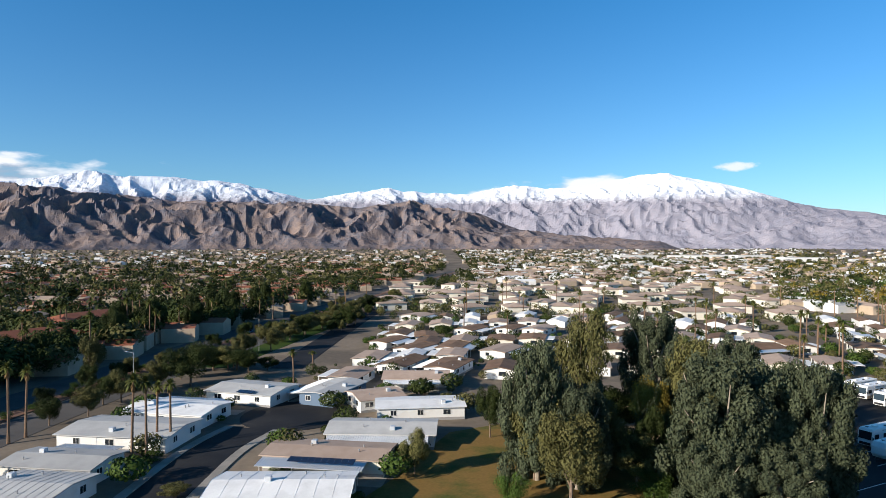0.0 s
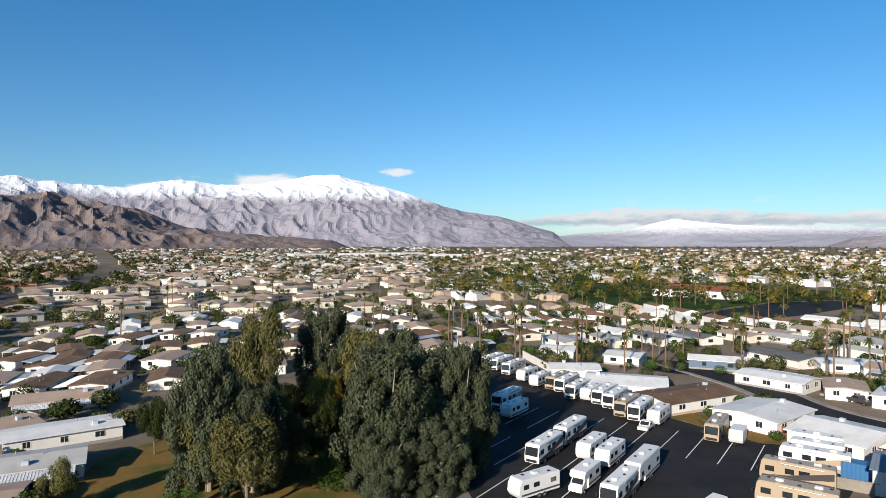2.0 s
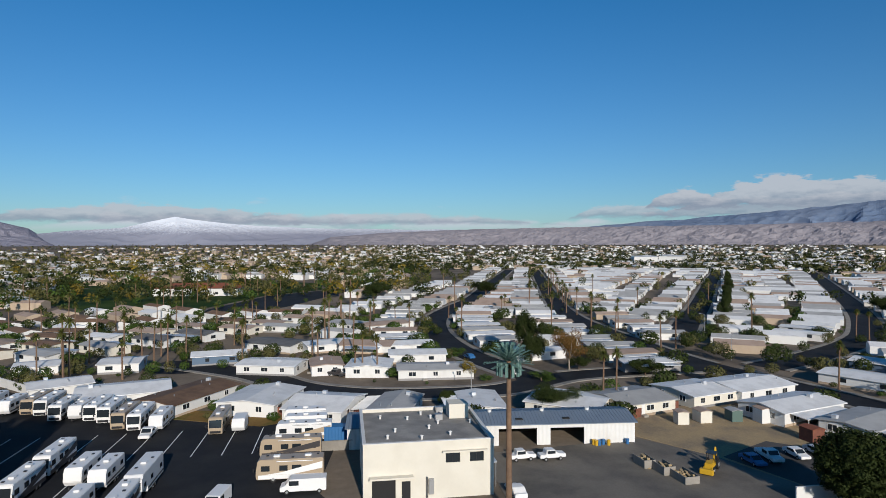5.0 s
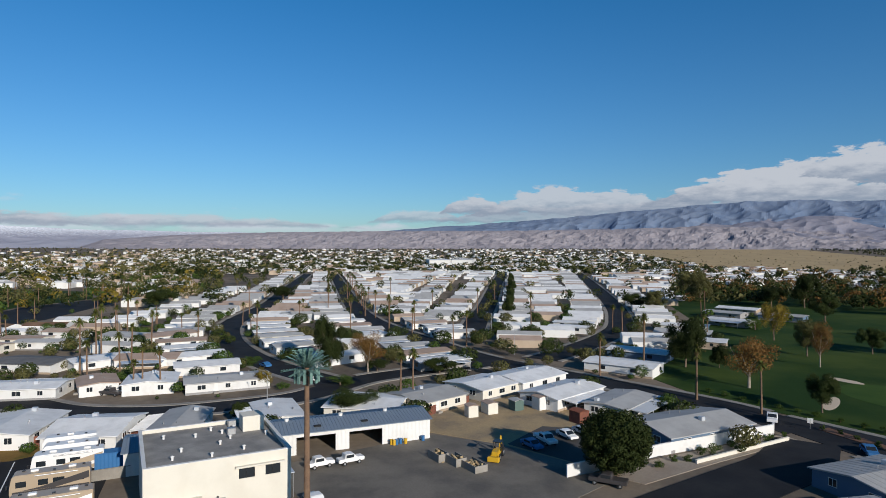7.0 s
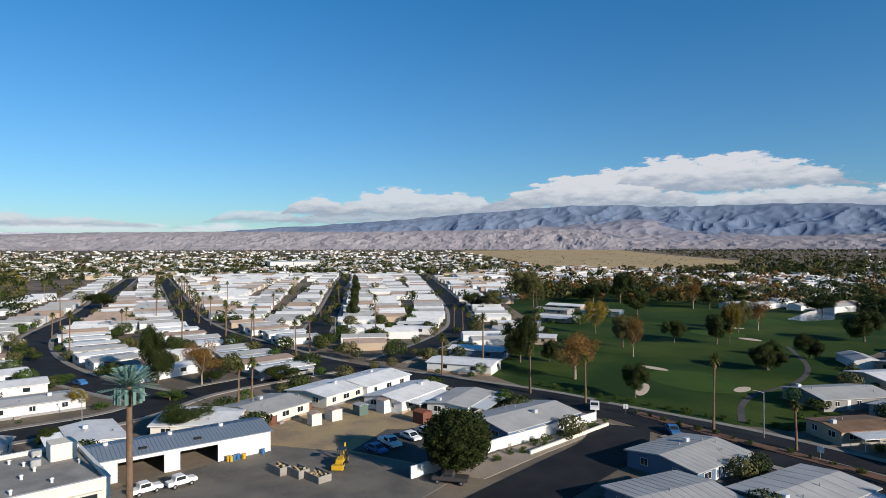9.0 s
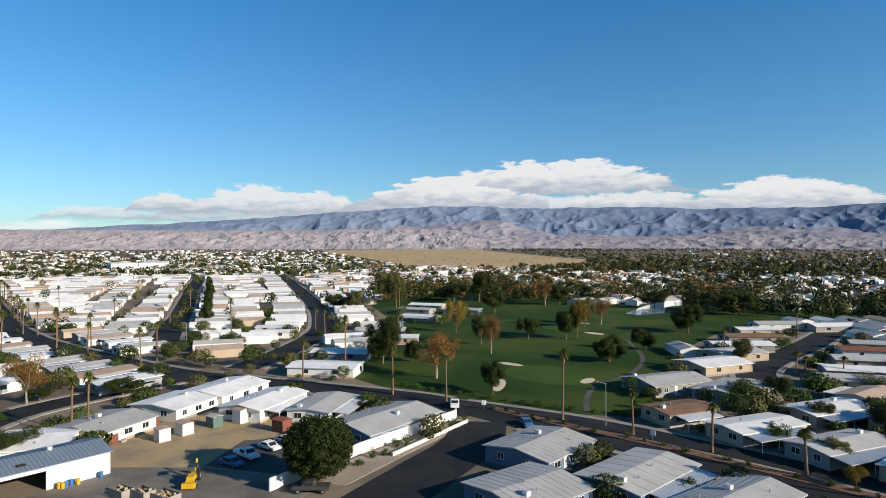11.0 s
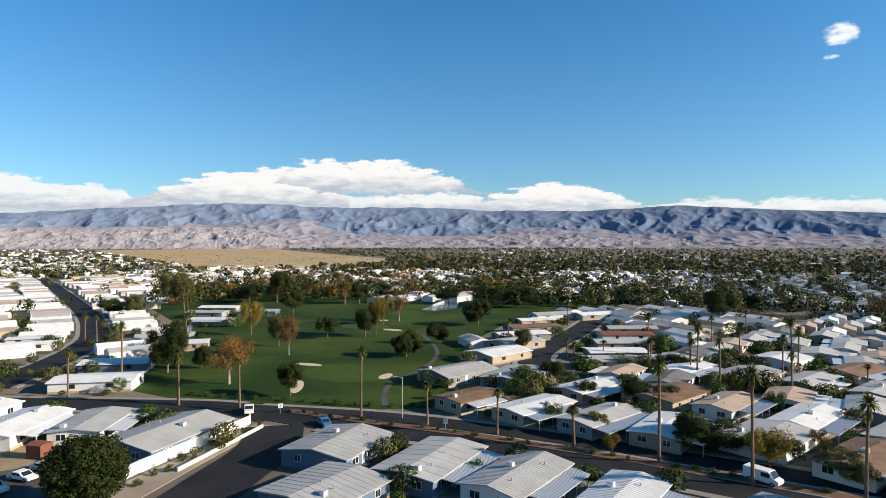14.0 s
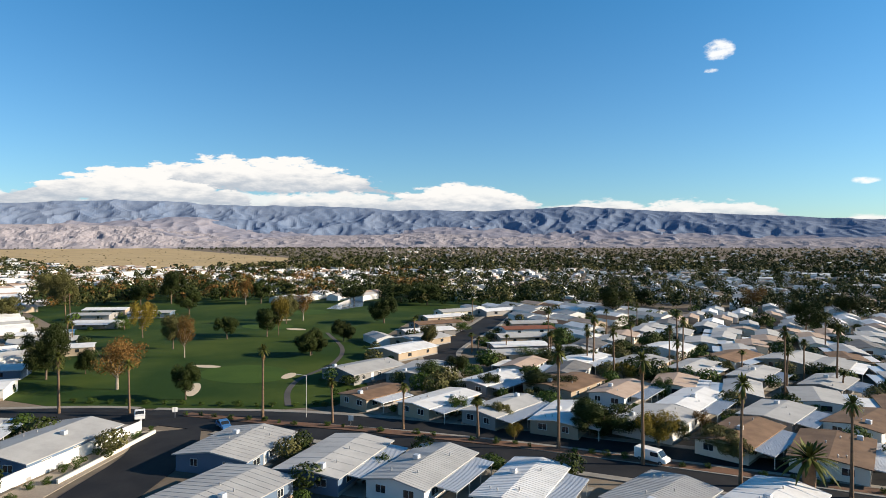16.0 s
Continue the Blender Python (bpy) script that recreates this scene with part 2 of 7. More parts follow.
M = dict(
    asphalt=material("asphalt", (0.019, 0.020, 0.023), 0.8, second=(0.029, 0.029, 0.030), scale=0.15, fine=6.0, vary=0.2, bump=0.1, spec=0.12),
    old_asphalt=material("old_asphalt", (0.10, 0.093, 0.088), 0.9, spec=0.15, second=(0.065, 0.062, 0.06), scale=0.12, fine=5.0, vary=0.2, bump=0.1),
    concrete=material("concrete", (0.29, 0.265, 0.23), 0.85, second=(0.20, 0.185, 0.16), scale=0.3, fine=8.0, vary=0.12),
    yard=material("stained_concrete", (0.185, 0.165, 0.135), 0.85, second=(0.10, 0.09, 0.077), scale=0.14, fine=4.0, vary=0.2, bump=0.1),
    greywall=material("grey_siding", (0.26, 0.25, 0.24), 0.8, vary=0.08, scale=0.5, spread=0.2),
    paint_line=material("paint_line", (0.72, 0.72, 0.70), 0.7, vary=0.2, scale=2.0),
    dirt=material("dirt", (0.38, 0.28, 0.15), 0.95, second=(0.22, 0.17, 0.11), scale=0.2, fine=3.0, vary=0.25, bump=0.6),
    gravel=material("gravel", (0.34, 0.29, 0.23), 0.95, second=(0.25, 0.20, 0.155), scale=0.12, fine=4.0, vary=0.3, bump=0.6),
    redsoil=material("red_soil", (0.17, 0.085, 0.05), 0.95, second=(0.10, 0.055, 0.035), scale=0.5, fine=6.0, vary=0.3, bump=0.6),
    grass=material("grass", (0.020, 0.047, 0.008), 0.9, second=(0.050, 0.074, 0.013), scale=0.035, fine=3.0, vary=0.22, bump=0.5, spec=0.1),
    green=material("putting_green", (0.05, 0.09, 0.016), 0.9, second=(0.035, 0.07, 0.013), scale=0.1, fine=3.0, vary=0.1, bump=0.2, spec=0.1),
    drygrass=material("dry_grass", (0.20, 0.125, 0.04), 0.95, second=(0.075, 0.085, 0.022), blend=(0.46, 0.62), scale=0.13, fine=2.5, vary=0.3, bump=0.5, spec=0.1),
    desert=material("desert_field", (0.50, 0.37, 0.20), 0.95, second=(0.36, 0.27, 0.15), scale=0.012, fine=0.3, vary=0.25, bump=0.3, spec=0.1),
    sand=material("bunker_sand", (0.55, 0.45, 0.33), 0.95, vary=0.1),
    water=material("water", (0.16, 0.21, 0.25), 0.12, vary=0.03, bump=0.02, spec=0.7),
    glass=material("window_glass", (0.02, 0.025, 0.03), 0.08, vary=0.02, bump=0.0, spec=0.8),
    white=material("white_paint", (0.68, 0.67, 0.64), 0.6, second=(0.56, 0.54, 0.50), blend=(0.5, 0.8), scale=0.4, vary=0.05, spread=0.05),
    cream=material("cream_stucco", (0.68, 0.64, 0.545), 0.9, second=(0.61, 0.57, 0.48), scale=0.35, vary=0.06, bump=0.3),
    tanwall=material("tan_stucco", (0.42, 0.33, 0.24), 0.9, second=(0.36, 0.28, 0.20), scale=0.3, vary=0.08, bump=0.3, spread=0.15),
    bluewall=material("blue_siding", (0.10, 0.15, 0.22), 0.7, vary=0.08, scale=0.5),
    greenwall=material("green_siding", (0.09, 0.14, 0.12), 0.7, vary=0.08, scale=0.5),
    roof_white=material("white_coated_roof", (0.74, 0.735, 0.72), 0.6, second=(0.54, 0.535, 0.52), blend=(0.45, 0.75), scale=0.25, fine=5.0, vary=0.07, spread=0.08),
    roof_grey=material("grey_roof", (0.43, 0.425, 0.41), 0.75, second=(0.34, 0.335, 0.325), scale=0.25, fine=5.0, vary=0.10, spread=0.12),
    roof_dark=material("dark_shingle_roof", (0.12, 0.12, 0.12), 0.85, second=(0.16, 0.155, 0.15), scale=0.3, fine=6.0, vary=0.14, spread=0.1),
    roof_tan=material("tan_roof", (0.40, 0.30, 0.235), 0.85, second=(0.32, 0.235, 0.18), scale=0.3, fine=5.0, vary=0.12, spread=0.15),
    roof_brown=material("brown_shingle_roof", (0.145, 0.085, 0.05), 0.9, second=(0.20, 0.12, 0.07), scale=0.3, fine=5.0, vary=0.15, spread=0.2),
    roof_red=material("red_tile_roof", (0.26, 0.085, 0.04), 0.9, second=(0.18, 0.06, 0.035), scale=0.3, fine=5.0, vary=0.15, spread=0.15),
    tin=material("corrugated_aluminium", (0.58, 0.60, 0.62), 0.42, metal=0.35, vary=0.05, scale=0.5, fine=8.0, spread=0.06),
    bluetin=material("blue_grey_steel_roof", (0.20, 0.245, 0.30), 0.5, metal=0.2, vary=0.06, scale=0.3, fine=6.0),
    gravelroof=material("gravel_roof", (0.22, 0.21, 0.195), 0.9, second=(0.30, 0.285, 0.26), scale=0.3, fine=6.0, vary=0.2),
    metal=material("galvanised_metal", (0.42, 0.42, 0.42), 0.45, metal=0.7, vary=0.08),
    dark=material("dark_interior", (0.02, 0.02, 0.02), 0.9, vary=0.1),
    rubber=material("tyre_rubber", (0.018, 0.018, 0.018), 0.85, vary=0.1),
    bark=material("bark", (0.13, 0.09, 0.06), 0.95, second=(0.20, 0.15, 0.11), scale=1.5, fine=8.0, vary=0.25, bump=0.8),
    palebark=material("pale_bark", (0.33, 0.28, 0.22), 0.9, second=(0.2, 0.16, 0.12), scale=1.0, fine=6.0, vary=0.2, bump=0.6),
    palmtrunk=material("palm_trunk", (0.20, 0.125, 0.075), 0.95, second=(0.12, 0.075, 0.05), scale=1.2, fine=7.0, vary=0.25, bump=0.8),
    frond=foliage("palm_fronds", (0.045, 0.055, 0.012), (0.12, 0.125, 0.03)),
    deadfrond=foliage("dry_palm_fronds", (0.12, 0.075, 0.03), (0.22, 0.14, 0.06)),
    leaf=foliage("leaves", (0.016, 0.025, 0.006), (0.042, 0.054, 0.013)),
    leaf_euc=foliage("grey_green_eucalyptus_leaves", (0.036, 0.046, 0.026), (0.092, 0.106, 0.058), 0.15),
    leaf_olive=foliage("olive_leaves", (0.055, 0.055, 0.018), (0.15, 0.14, 0.05)),
    leaf_yellow=foliage("yellowing_leaves", (0.10, 0.075, 0.012), (0.26, 0.19, 0.03)),
    leaf_rust=foliage("rust_coloured_leaves", (0.09, 0.05, 0.015), (0.20, 0.105, 0.03)),
    hedge=foliage("hedge_leaves", (0.034, 0.062, 0.010), (0.072, 0.11, 0.022)),
    monofrond=foliage("blue_green_plastic_fronds", (0.07, 0.14, 0.12), (0.17, 0.27, 0.24)),
    solar=material("solar_panel", (0.012, 0.015, 0.03), 0.15, vary=0.05, bump=0.0, spec=0.7),
    redpaint=material("red_paint", (0.28, 0.03, 0.02), 0.5, vary=0.08),
    yellowpaint=material("yellow_paint", (0.55, 0.33, 0.02), 0.45, vary=0.08),
    bluepaint=material("blue_paint", (0.04, 0.14, 0.32), 0.4, vary=0.08),
    blacktrim=material("black_trim", (0.02, 0.02, 0.022), 0.4, vary=0.05),
    rvwhite=material("gelcoat_white", (0.74, 0.73, 0.71), 0.35, vary=0.03, spread=0.06, bump=0.0),
    rvtan=material("gelcoat_tan", (0.38, 0.30, 0.21), 0.35, vary=0.04, spread=0.08, bump=0.0),
    rvdark=material("dark_swoosh", (0.06, 0.055, 0.055), 0.3, vary=0.05, bump=0.0),
    teal=material("teal_awning", (0.02, 0.28, 0.24), 0.7, vary=0.06),
    fencewood=material("redwood_fence", (0.20, 0.075, 0.045), 0.9, second=(0.13, 0.05, 0.035), scale=1.0, vary=0.2),
)


def mountain_material(name, rock, rock2, snow=None, line=250.0, spread=50.0, scale=0.012, relief=0.4):
    m = bpy.data.materials.new(name)
    m.use_nodes = True
    n = Nodes(m.node_tree)
    b = m.node_tree.nodes["Principled BSDF"]
    co = n.add("ShaderNodeNewGeometry").outputs["Position"]
    big, small = n.noise(co, scale, 6.0, 0.62), n.noise(co, scale * 7, 5.0, 0.65)
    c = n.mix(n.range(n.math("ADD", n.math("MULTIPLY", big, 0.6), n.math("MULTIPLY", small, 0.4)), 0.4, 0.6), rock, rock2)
    if snow:
        sep = n.add("ShaderNodeSeparateXYZ")
        n.put(sep.inputs[0], co)
        h = n.math("ADD", sep.outputs[2], n.math("MULTIPLY", n.math("SUBTRACT", small, 0.5), spread * 4))
        c = n.mix(n.range(h, line - spread, line + spread), c, snow)
    n.put(b.inputs["Base Color"], c)
    b.inputs["Roughness"].default_value = 0.95
    b.inputs["Specular IOR Level"].default_value = 0.05
    bp = n.add("ShaderNodeBump")
    bp.inputs["Strength"].default_value = relief
    bp.inputs["Distance"].default_value = 14.0
    n.put(bp.inputs["Height"], small)
    n.put(b.inputs["Normal"], bp.outputs[0])
    return m

# ---- small builders ----
K = 1 / PLAN


def small(x, y, z=0.0, yaw=0.0):
    """Where a thing that is drawn in true metres stands on the plan."""
    return pose(x, y, z, 0, 0, yaw) @ Matrix.Diagonal((K, K, K, 1))


def bm_new():
    return bmesh.new()


def part(name, bm, mat, parent=None, label=""):
    """Link a bmesh as one mesh object, under a thing where one is given."""
    me = bpy.data.meshes.new(name)
    bm.to_mesh(me)
    bm.free()
    me.materials.append(mat)
    ob = new(name, me)
    if parent is not None:
        ob.parent = parent
    if label:
        ob["label"] = label
    return ob


def from_arrays(name, verts, faces, mat, smooth=False):
    me = bpy.data.meshes.new(name)
    me.from_pydata(verts, [], faces)
    me.update()
    me.materials.append(mat)
    if smooth:
        me.polygons.foreach_set("use_smooth", [True] * len(me.polygons))
    return new(name, me)


def box(bm, x0, x1, y0, y1, z0, z1, bevel=0.0, m=None):
    """A block in bm, its edges bevelled where asked."""
    r = bmesh.ops.create_cube(bm, size=1.0)
    vs = r["verts"]
    for v in vs:
        v.co = Vector(((x0 + x1) / 2 + v.co.x * (x1 - x0), (y0 + y1) / 2 + v.co.y * (y1 - y0), (z0 + z1) / 2 + v.co.z * (z1 - z0)))
        if m is not None:
            v.co = m @ v.co
    if bevel:
        es = {e for v in vs for e in v.link_edges}
        bmesh.ops.bevel(bm, geom=list(es), offset=bevel, segments=1, affect="EDGES")


def tube(bm, p0, p1, r0, r1, n=8, cap=True):
    """A tapered round bar from p0 to p1."""
    p0, p1 = Vector(p0), Vector(p1)
    d = p1 - p0
    q = d.to_track_quat("Z", "Y").to_matrix()
    rings = []
    for p, r in ((p0, r0), (p1, r1)):
        rings.append([bm.verts.new(p + q @ Vector((r * math.cos(a), r * math.sin(a), 0))) for a in (2 * math.pi * i / n for i in range(n))])
    for i in range(n):
        j = (i + 1) % n
        bm.faces.new((rings[0][i], rings[0][j], rings[1][j], rings[1][i]))
    if cap:
        bm.faces.new(rings[1])
        bm.faces.new(rings[0][::-1])


def thing(name, label, category, group="", kind="", at=None):
    ob = new(name)
    ob.empty_display_size = 0.3
    if at is not None:
        ob.matrix_basis = at
    return tagged(ob, label, category, group, kind)


def sheet(name, pts, z, mat, label, thick=0.25, kind="structure", category="ground"):
    """A flat slab over the outline pts, its top at z."""
    bm = bm_new()
    top = [bm.verts.new((x, y, z)) for x, y in pts]
    f = bm.faces.new(top)
    if f.normal.z < 0:
        f.normal_flip()
    bmesh.ops.triangulate(bm, faces=[f])
    low = bmesh.ops.extrude_edge_only(bm, edges=[e for e in bm.edges if e.is_boundary])
    for v in low["geom"]:
        if isinstance(v, bmesh.types.BMVert):
            v.co.z -= thick
    ob = part(name, bm, mat)
    return tagged(ob, label, category, kind=kind)


def smooth_line(pts, step=3.0):
    """Points along a Catmull-Rom line through pts."""
    p = [Vector((*a, 0)) for a in pts]
    p = [2 * p[0] - p[1]] + p + [2 * p[-1] - p[-2]]
    out = []
    for i in range(1, len(p) - 2):
        n = max(2, int((p[i + 1] - p[i]).length / step))
        for k in range(n):
            t = k / n
            out.append(0.5 * (2 * p[i] + (p[i + 1] - p[i - 1]) * t + (2 * p[i - 1] - 5 * p[i] + 4 * p[i + 1] - p[i + 2]) * t * t + (3 * p[i] - p[i - 1] - 3 * p[i + 1] + p[i + 2]) * t ** 3))
    out.append(p[-2])
    return out


def strip(name, pts, width, z, mat, label, thick=0.2, offset=0.0, category="road", kind="structure", step=3.0):
    """A band of that width along a line, its top at z."""
    line = smooth_line(pts, step)
    bm = bm_new()
    rows = []
    for i, p in enumerate(line):
        d = (line[min(i + 1, len(line) - 1)] - line[max(i - 1, 0)]).normalized()
        nrm = Vector((-d.y, d.x, 0))
        a, b = p + nrm * (offset + width / 2), p + nrm * (offset - width / 2)
        rows.append([bm.verts.new((q.x, q.y, h)) for q, h in ((a, z - thick), (a, z), (b, z), (b, z - thick))])
    for r, s in zip(rows, rows[1:]):
        for k in range(3):
            bm.faces.new((r[k], r[k + 1], s[k + 1], s[k]))
    bmesh.ops.recalc_face_normals(bm, faces=bm.faces)
    ob = part(name, bm, mat)
    return tagged(ob, label, category, kind=kind)


streets = []


def street(name, pts, width, label, mat="asphalt", kerb=True):
    z = 0.06 + 0.005 * len(streets)
    streets.append((pts, width, kerb))
    return strip(name, pts, width, z, M[mat], label)


def kerbs():
    """Kerbs and pavements along the streets, left out where another street joins."""
    lines = [(smooth_line(p, 2.0), w) for p, w, k in streets]
    for i, (pts, width, kerb) in enumerate(streets):
        if not kerb:
            continue
        line = lines[i][0]
        for s in (-1, 1):
            run = []
            for k, p in enumerate(line):
                d = (line[min(k + 1, len(line) - 1)] - line[max(k - 1, 0)]).normalized()
                q = p + Vector((-d.y, d.x, 0)) * s * (width / 2 + 0.7)
                free = all(min((q - o).length_squared for o in l2) > (w2 / 2 + 0.9) ** 2 for j, (l2, w2) in enumerate(lines) if j != i)
                if free:
                    run.append((q.x, q.y))
                if (not free or k == len(line) - 1) and run:
                    if len(run) > 2:
                        strip("kerb", run, 1.4, 0.16, M["concrete"], "pale concrete kerb and walk along the street", 0.3, 0.0, "kerb")
                    run = []


# ---- ground ----
def ground_material():
    m = bpy.data.materials.new("valley_floor")
    m.use_nodes = True
    n = Nodes(m.node_tree)
    b = m.node_tree.nodes["Principled BSDF"]
    co = n.add("ShaderNodeNewGeometry").outputs["Position"]
    a, g = n.noise(co, 0.02, 5.0, 0.6), n.noise(co, 0.6, 4.0, 0.6)
    c = n.mix(n.range(a, 0.44, 0.56), (0.21, 0.17, 0.128), (0.13, 0.108, 0.085))
    k = n.math("ADD", 0.7, n.math("MULTIPLY", g, 0.6))
    c = n.mix(1.0, c, n.xyz(k, k, k), "MULTIPLY")
    n.put(b.inputs["Base Color"], c)
    b.inputs["Roughness"].default_value = 0.95
    b.inputs["Specular IOR Level"].default_value = 0.1
    return m


RISE = ([0, 900, 1600, 2400, 3300, 4850], [0, 0, 1.5, 6.0, 14.0, 17.0])     # the valley floor climbs towards the mountains


def ground_z(x, y):
    return np.interp(np.hypot(x, y), *RISE)


def build_ground():
    bm = bm_new()
    rings, segs = [0.0, 60, 150, 400, 900, 1600, 2400, 3300, 4850], 96
    c = bm.verts.new((0, 0, 0))
    prev = None
    for r in rings[1:]:
        cur = [bm.verts.new((r * math.cos(2 * math.pi * i / segs), r * math.sin(2 * math.pi * i / segs), np.interp(r, *RISE))) for i in range(segs)]
        for i in range(segs):
            j = (i + 1) % segs
            bm.faces.new((c, cur[i], cur[j]) if prev is None else (prev[i], cur[i], cur[j], prev[j]))
        prev = cur
    tagged(part("ground", bm, ground_material()), "tan valley floor of sand, gravel and patchy green", "ground", kind="structure")


build_ground()

# ---- mountains ----
def height_range(name, label, mat, profile, r0, r1, r2, seed, rough=0.32, spur=8.0, cols=520, rows=56, floor=0.0):
    """A range of hills as a height field in rings round the valley: profile gives (compass degrees, height of the skyline in degrees)."""
    r0, r1, r2 = r0 * K, r1 * K, r2 * K
    az = np.linspace(profile[0][0], profile[-1][0], cols)
    el = np.interp(az, [p[0] for p in profile], [p[1] for p in profile])
    verts, faces = [], []
    for i in range(cols):
        a = radians(az[i])
        sx, sy = math.sin(a), math.cos(a)
        top = math.tan(radians(el[i])) * r1 + 30.0
        edge = min(1.0, i / 20, (cols - 1 - i) / 20)
        for j in range(rows):
            u = j / (rows - 1) * 1.25
            r = r0 + (r1 - r0) * u if u <= 1 else r1 + (r2 - r1) * (u - 1) * 4
            p = Vector((sx * r, sy * r, seed * 500.0))
            ridge = noise.hetero_terrain(p * (spur / 3000.0), 0.9, 2.1, 5, 0.6)
            w = 1.0 - abs(noise.noise(p * (spur / 1700.0))) * 2.0
            w2 = 1.0 - abs(noise.noise(p * (spur / 560.0))) * 2.0
            s = u if u <= 1 else 1.0 - (u - 1) * 2.2
            h = top * (s ** 1.25)
            amp = top * rough * (4 * s * (1 - s) if u <= 1 else 0.2) + top * 0.05
            h += amp * (0.55 * w + 0.22 * w2 + 0.12 * (ridge - 1.0))
            if u <= 0.02:
                h = -5.0
            verts.append((sx * r, sy * r, max(h, -5.0) * edge - 4.0 * (1 - edge) + floor))
    for i in range(cols - 1):
        for j in range(rows - 1):
            k = i * rows + j
            faces.append((k, k + 1, k + rows + 1, k + rows))
    ob = from_arrays(name, verts, faces, mat)
    tagged(ob, label, "mountain", kind="structure")


# second colour is bluish ravine shade, blended into the brown by noise
brown = mountain_material("brown_rock_with_blue_shade", (0.235, 0.175, 0.15), (0.115, 0.115, 0.14), scale=0.006, relief=0.7)
# mauve haze is mixed into the rock colours under the snow
snowy = mountain_material("snow_over_haze_tinted_rock", (0.30, 0.285, 0.33), (0.24, 0.24, 0.295), (0.74, 0.78, 0.86), 368.0, 38.0, relief=0.5)
# the next four rocks carry distance haze in their base colours
mauve = mountain_material("haze_tinted_mauve_slope", (0.31, 0.315, 0.375), (0.28, 0.29, 0.35), (0.80, 0.83, 0.88), 130.0, 40.0, relief=0.15)
pale = mountain_material("haze_paled_badland_rock", (0.33, 0.30, 0.315), (0.265, 0.25, 0.275), scale=0.02, relief=0.25)
# blue stands for haze, the darker noise patches for shadow on the range
bluish = mountain_material("haze_and_shadow_blue_rock", (0.19, 0.235, 0.32), (0.13, 0.18, 0.275), scale=0.003, relief=0.25)
lavender = mountain_material("haze_tinted_lavender_rock", (0.29, 0.275, 0.31), (0.215, 0.22, 0.275), scale=0.006, relief=0.2)
height_range("mountain_front", "sunlit brown desert mountains with deep ravines and bluish shade in their colour", brown,
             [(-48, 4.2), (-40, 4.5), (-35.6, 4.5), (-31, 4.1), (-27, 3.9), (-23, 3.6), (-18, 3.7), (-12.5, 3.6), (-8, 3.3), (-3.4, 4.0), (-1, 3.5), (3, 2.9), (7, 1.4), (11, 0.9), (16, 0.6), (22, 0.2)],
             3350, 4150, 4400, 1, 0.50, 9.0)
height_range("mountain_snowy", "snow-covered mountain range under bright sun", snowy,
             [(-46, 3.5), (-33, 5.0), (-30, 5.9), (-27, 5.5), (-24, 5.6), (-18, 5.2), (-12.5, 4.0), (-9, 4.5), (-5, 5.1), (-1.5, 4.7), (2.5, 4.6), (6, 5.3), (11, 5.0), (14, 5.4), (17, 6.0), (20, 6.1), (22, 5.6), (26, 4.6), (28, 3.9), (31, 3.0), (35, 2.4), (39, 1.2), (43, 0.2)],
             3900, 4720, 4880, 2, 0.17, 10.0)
height_range("mountain_hazy", "mountain slopes coloured mauve for haze below low cloud", mauve,
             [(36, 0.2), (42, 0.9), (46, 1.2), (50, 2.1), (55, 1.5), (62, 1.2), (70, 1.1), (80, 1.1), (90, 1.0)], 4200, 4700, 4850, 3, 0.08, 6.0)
height_range("mountain_blue", "distant range coloured blue for haze and shadow under cumulus clouds", bluish,
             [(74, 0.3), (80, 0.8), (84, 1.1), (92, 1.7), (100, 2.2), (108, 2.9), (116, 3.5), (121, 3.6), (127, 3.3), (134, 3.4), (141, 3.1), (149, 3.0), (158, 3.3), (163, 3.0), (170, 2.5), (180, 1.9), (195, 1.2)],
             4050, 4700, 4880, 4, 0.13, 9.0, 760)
height_range("mountain_middle", "ridges coloured lavender for haze in front of the blue range", lavender,
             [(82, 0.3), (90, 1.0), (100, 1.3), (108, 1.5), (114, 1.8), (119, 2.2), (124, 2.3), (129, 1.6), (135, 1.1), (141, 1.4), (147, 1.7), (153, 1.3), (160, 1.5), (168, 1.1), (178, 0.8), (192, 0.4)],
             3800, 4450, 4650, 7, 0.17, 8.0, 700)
height_range("mountain_foothills", "badland foothills coloured pale lavender for haze, with fine gullies", pale,
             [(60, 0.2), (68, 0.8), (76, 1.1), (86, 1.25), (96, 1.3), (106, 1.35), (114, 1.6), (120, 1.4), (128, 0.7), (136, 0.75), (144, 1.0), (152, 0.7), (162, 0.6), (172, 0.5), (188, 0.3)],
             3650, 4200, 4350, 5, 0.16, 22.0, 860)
height_range("mountain_behind", "brown desert mountains closing the valley", brown,
             [(180, 1.2), (200, 2.5), (240, 3.0), (280, 3.4), (305, 3.8), (320, 4.4)], 3000, 4000, 4300, 6, 0.4, 8.0, 240, 24)

# ---- streets and open ground ----
street("street_close", [(-33.8, 40), (-33.9, 73), (-33.5, 90), (-31, 101)], 7.2, "dark asphalt residential street ending in a turning circle")
sheet("street_close_end", [(-26 + 9.3 * math.cos(a), 109 + 9.6 * math.sin(a)) for a in np.linspace(0, 2 * math.pi, 36)[:-1]], 0.064, M["asphalt"], "dark asphalt turning circle", category="road")
BLVD = [(-80, 30), (-76, 100), (-72, 140), (-66, 185), (-57, 250), (-46, 320), (-30, 430), (-8, 560), (20, 720)]
strip("boulevard_far", BLVD, 9.5, 0.05, M["old_asphalt"], "worn grey asphalt carriageway of the boulevard", offset=7.5)
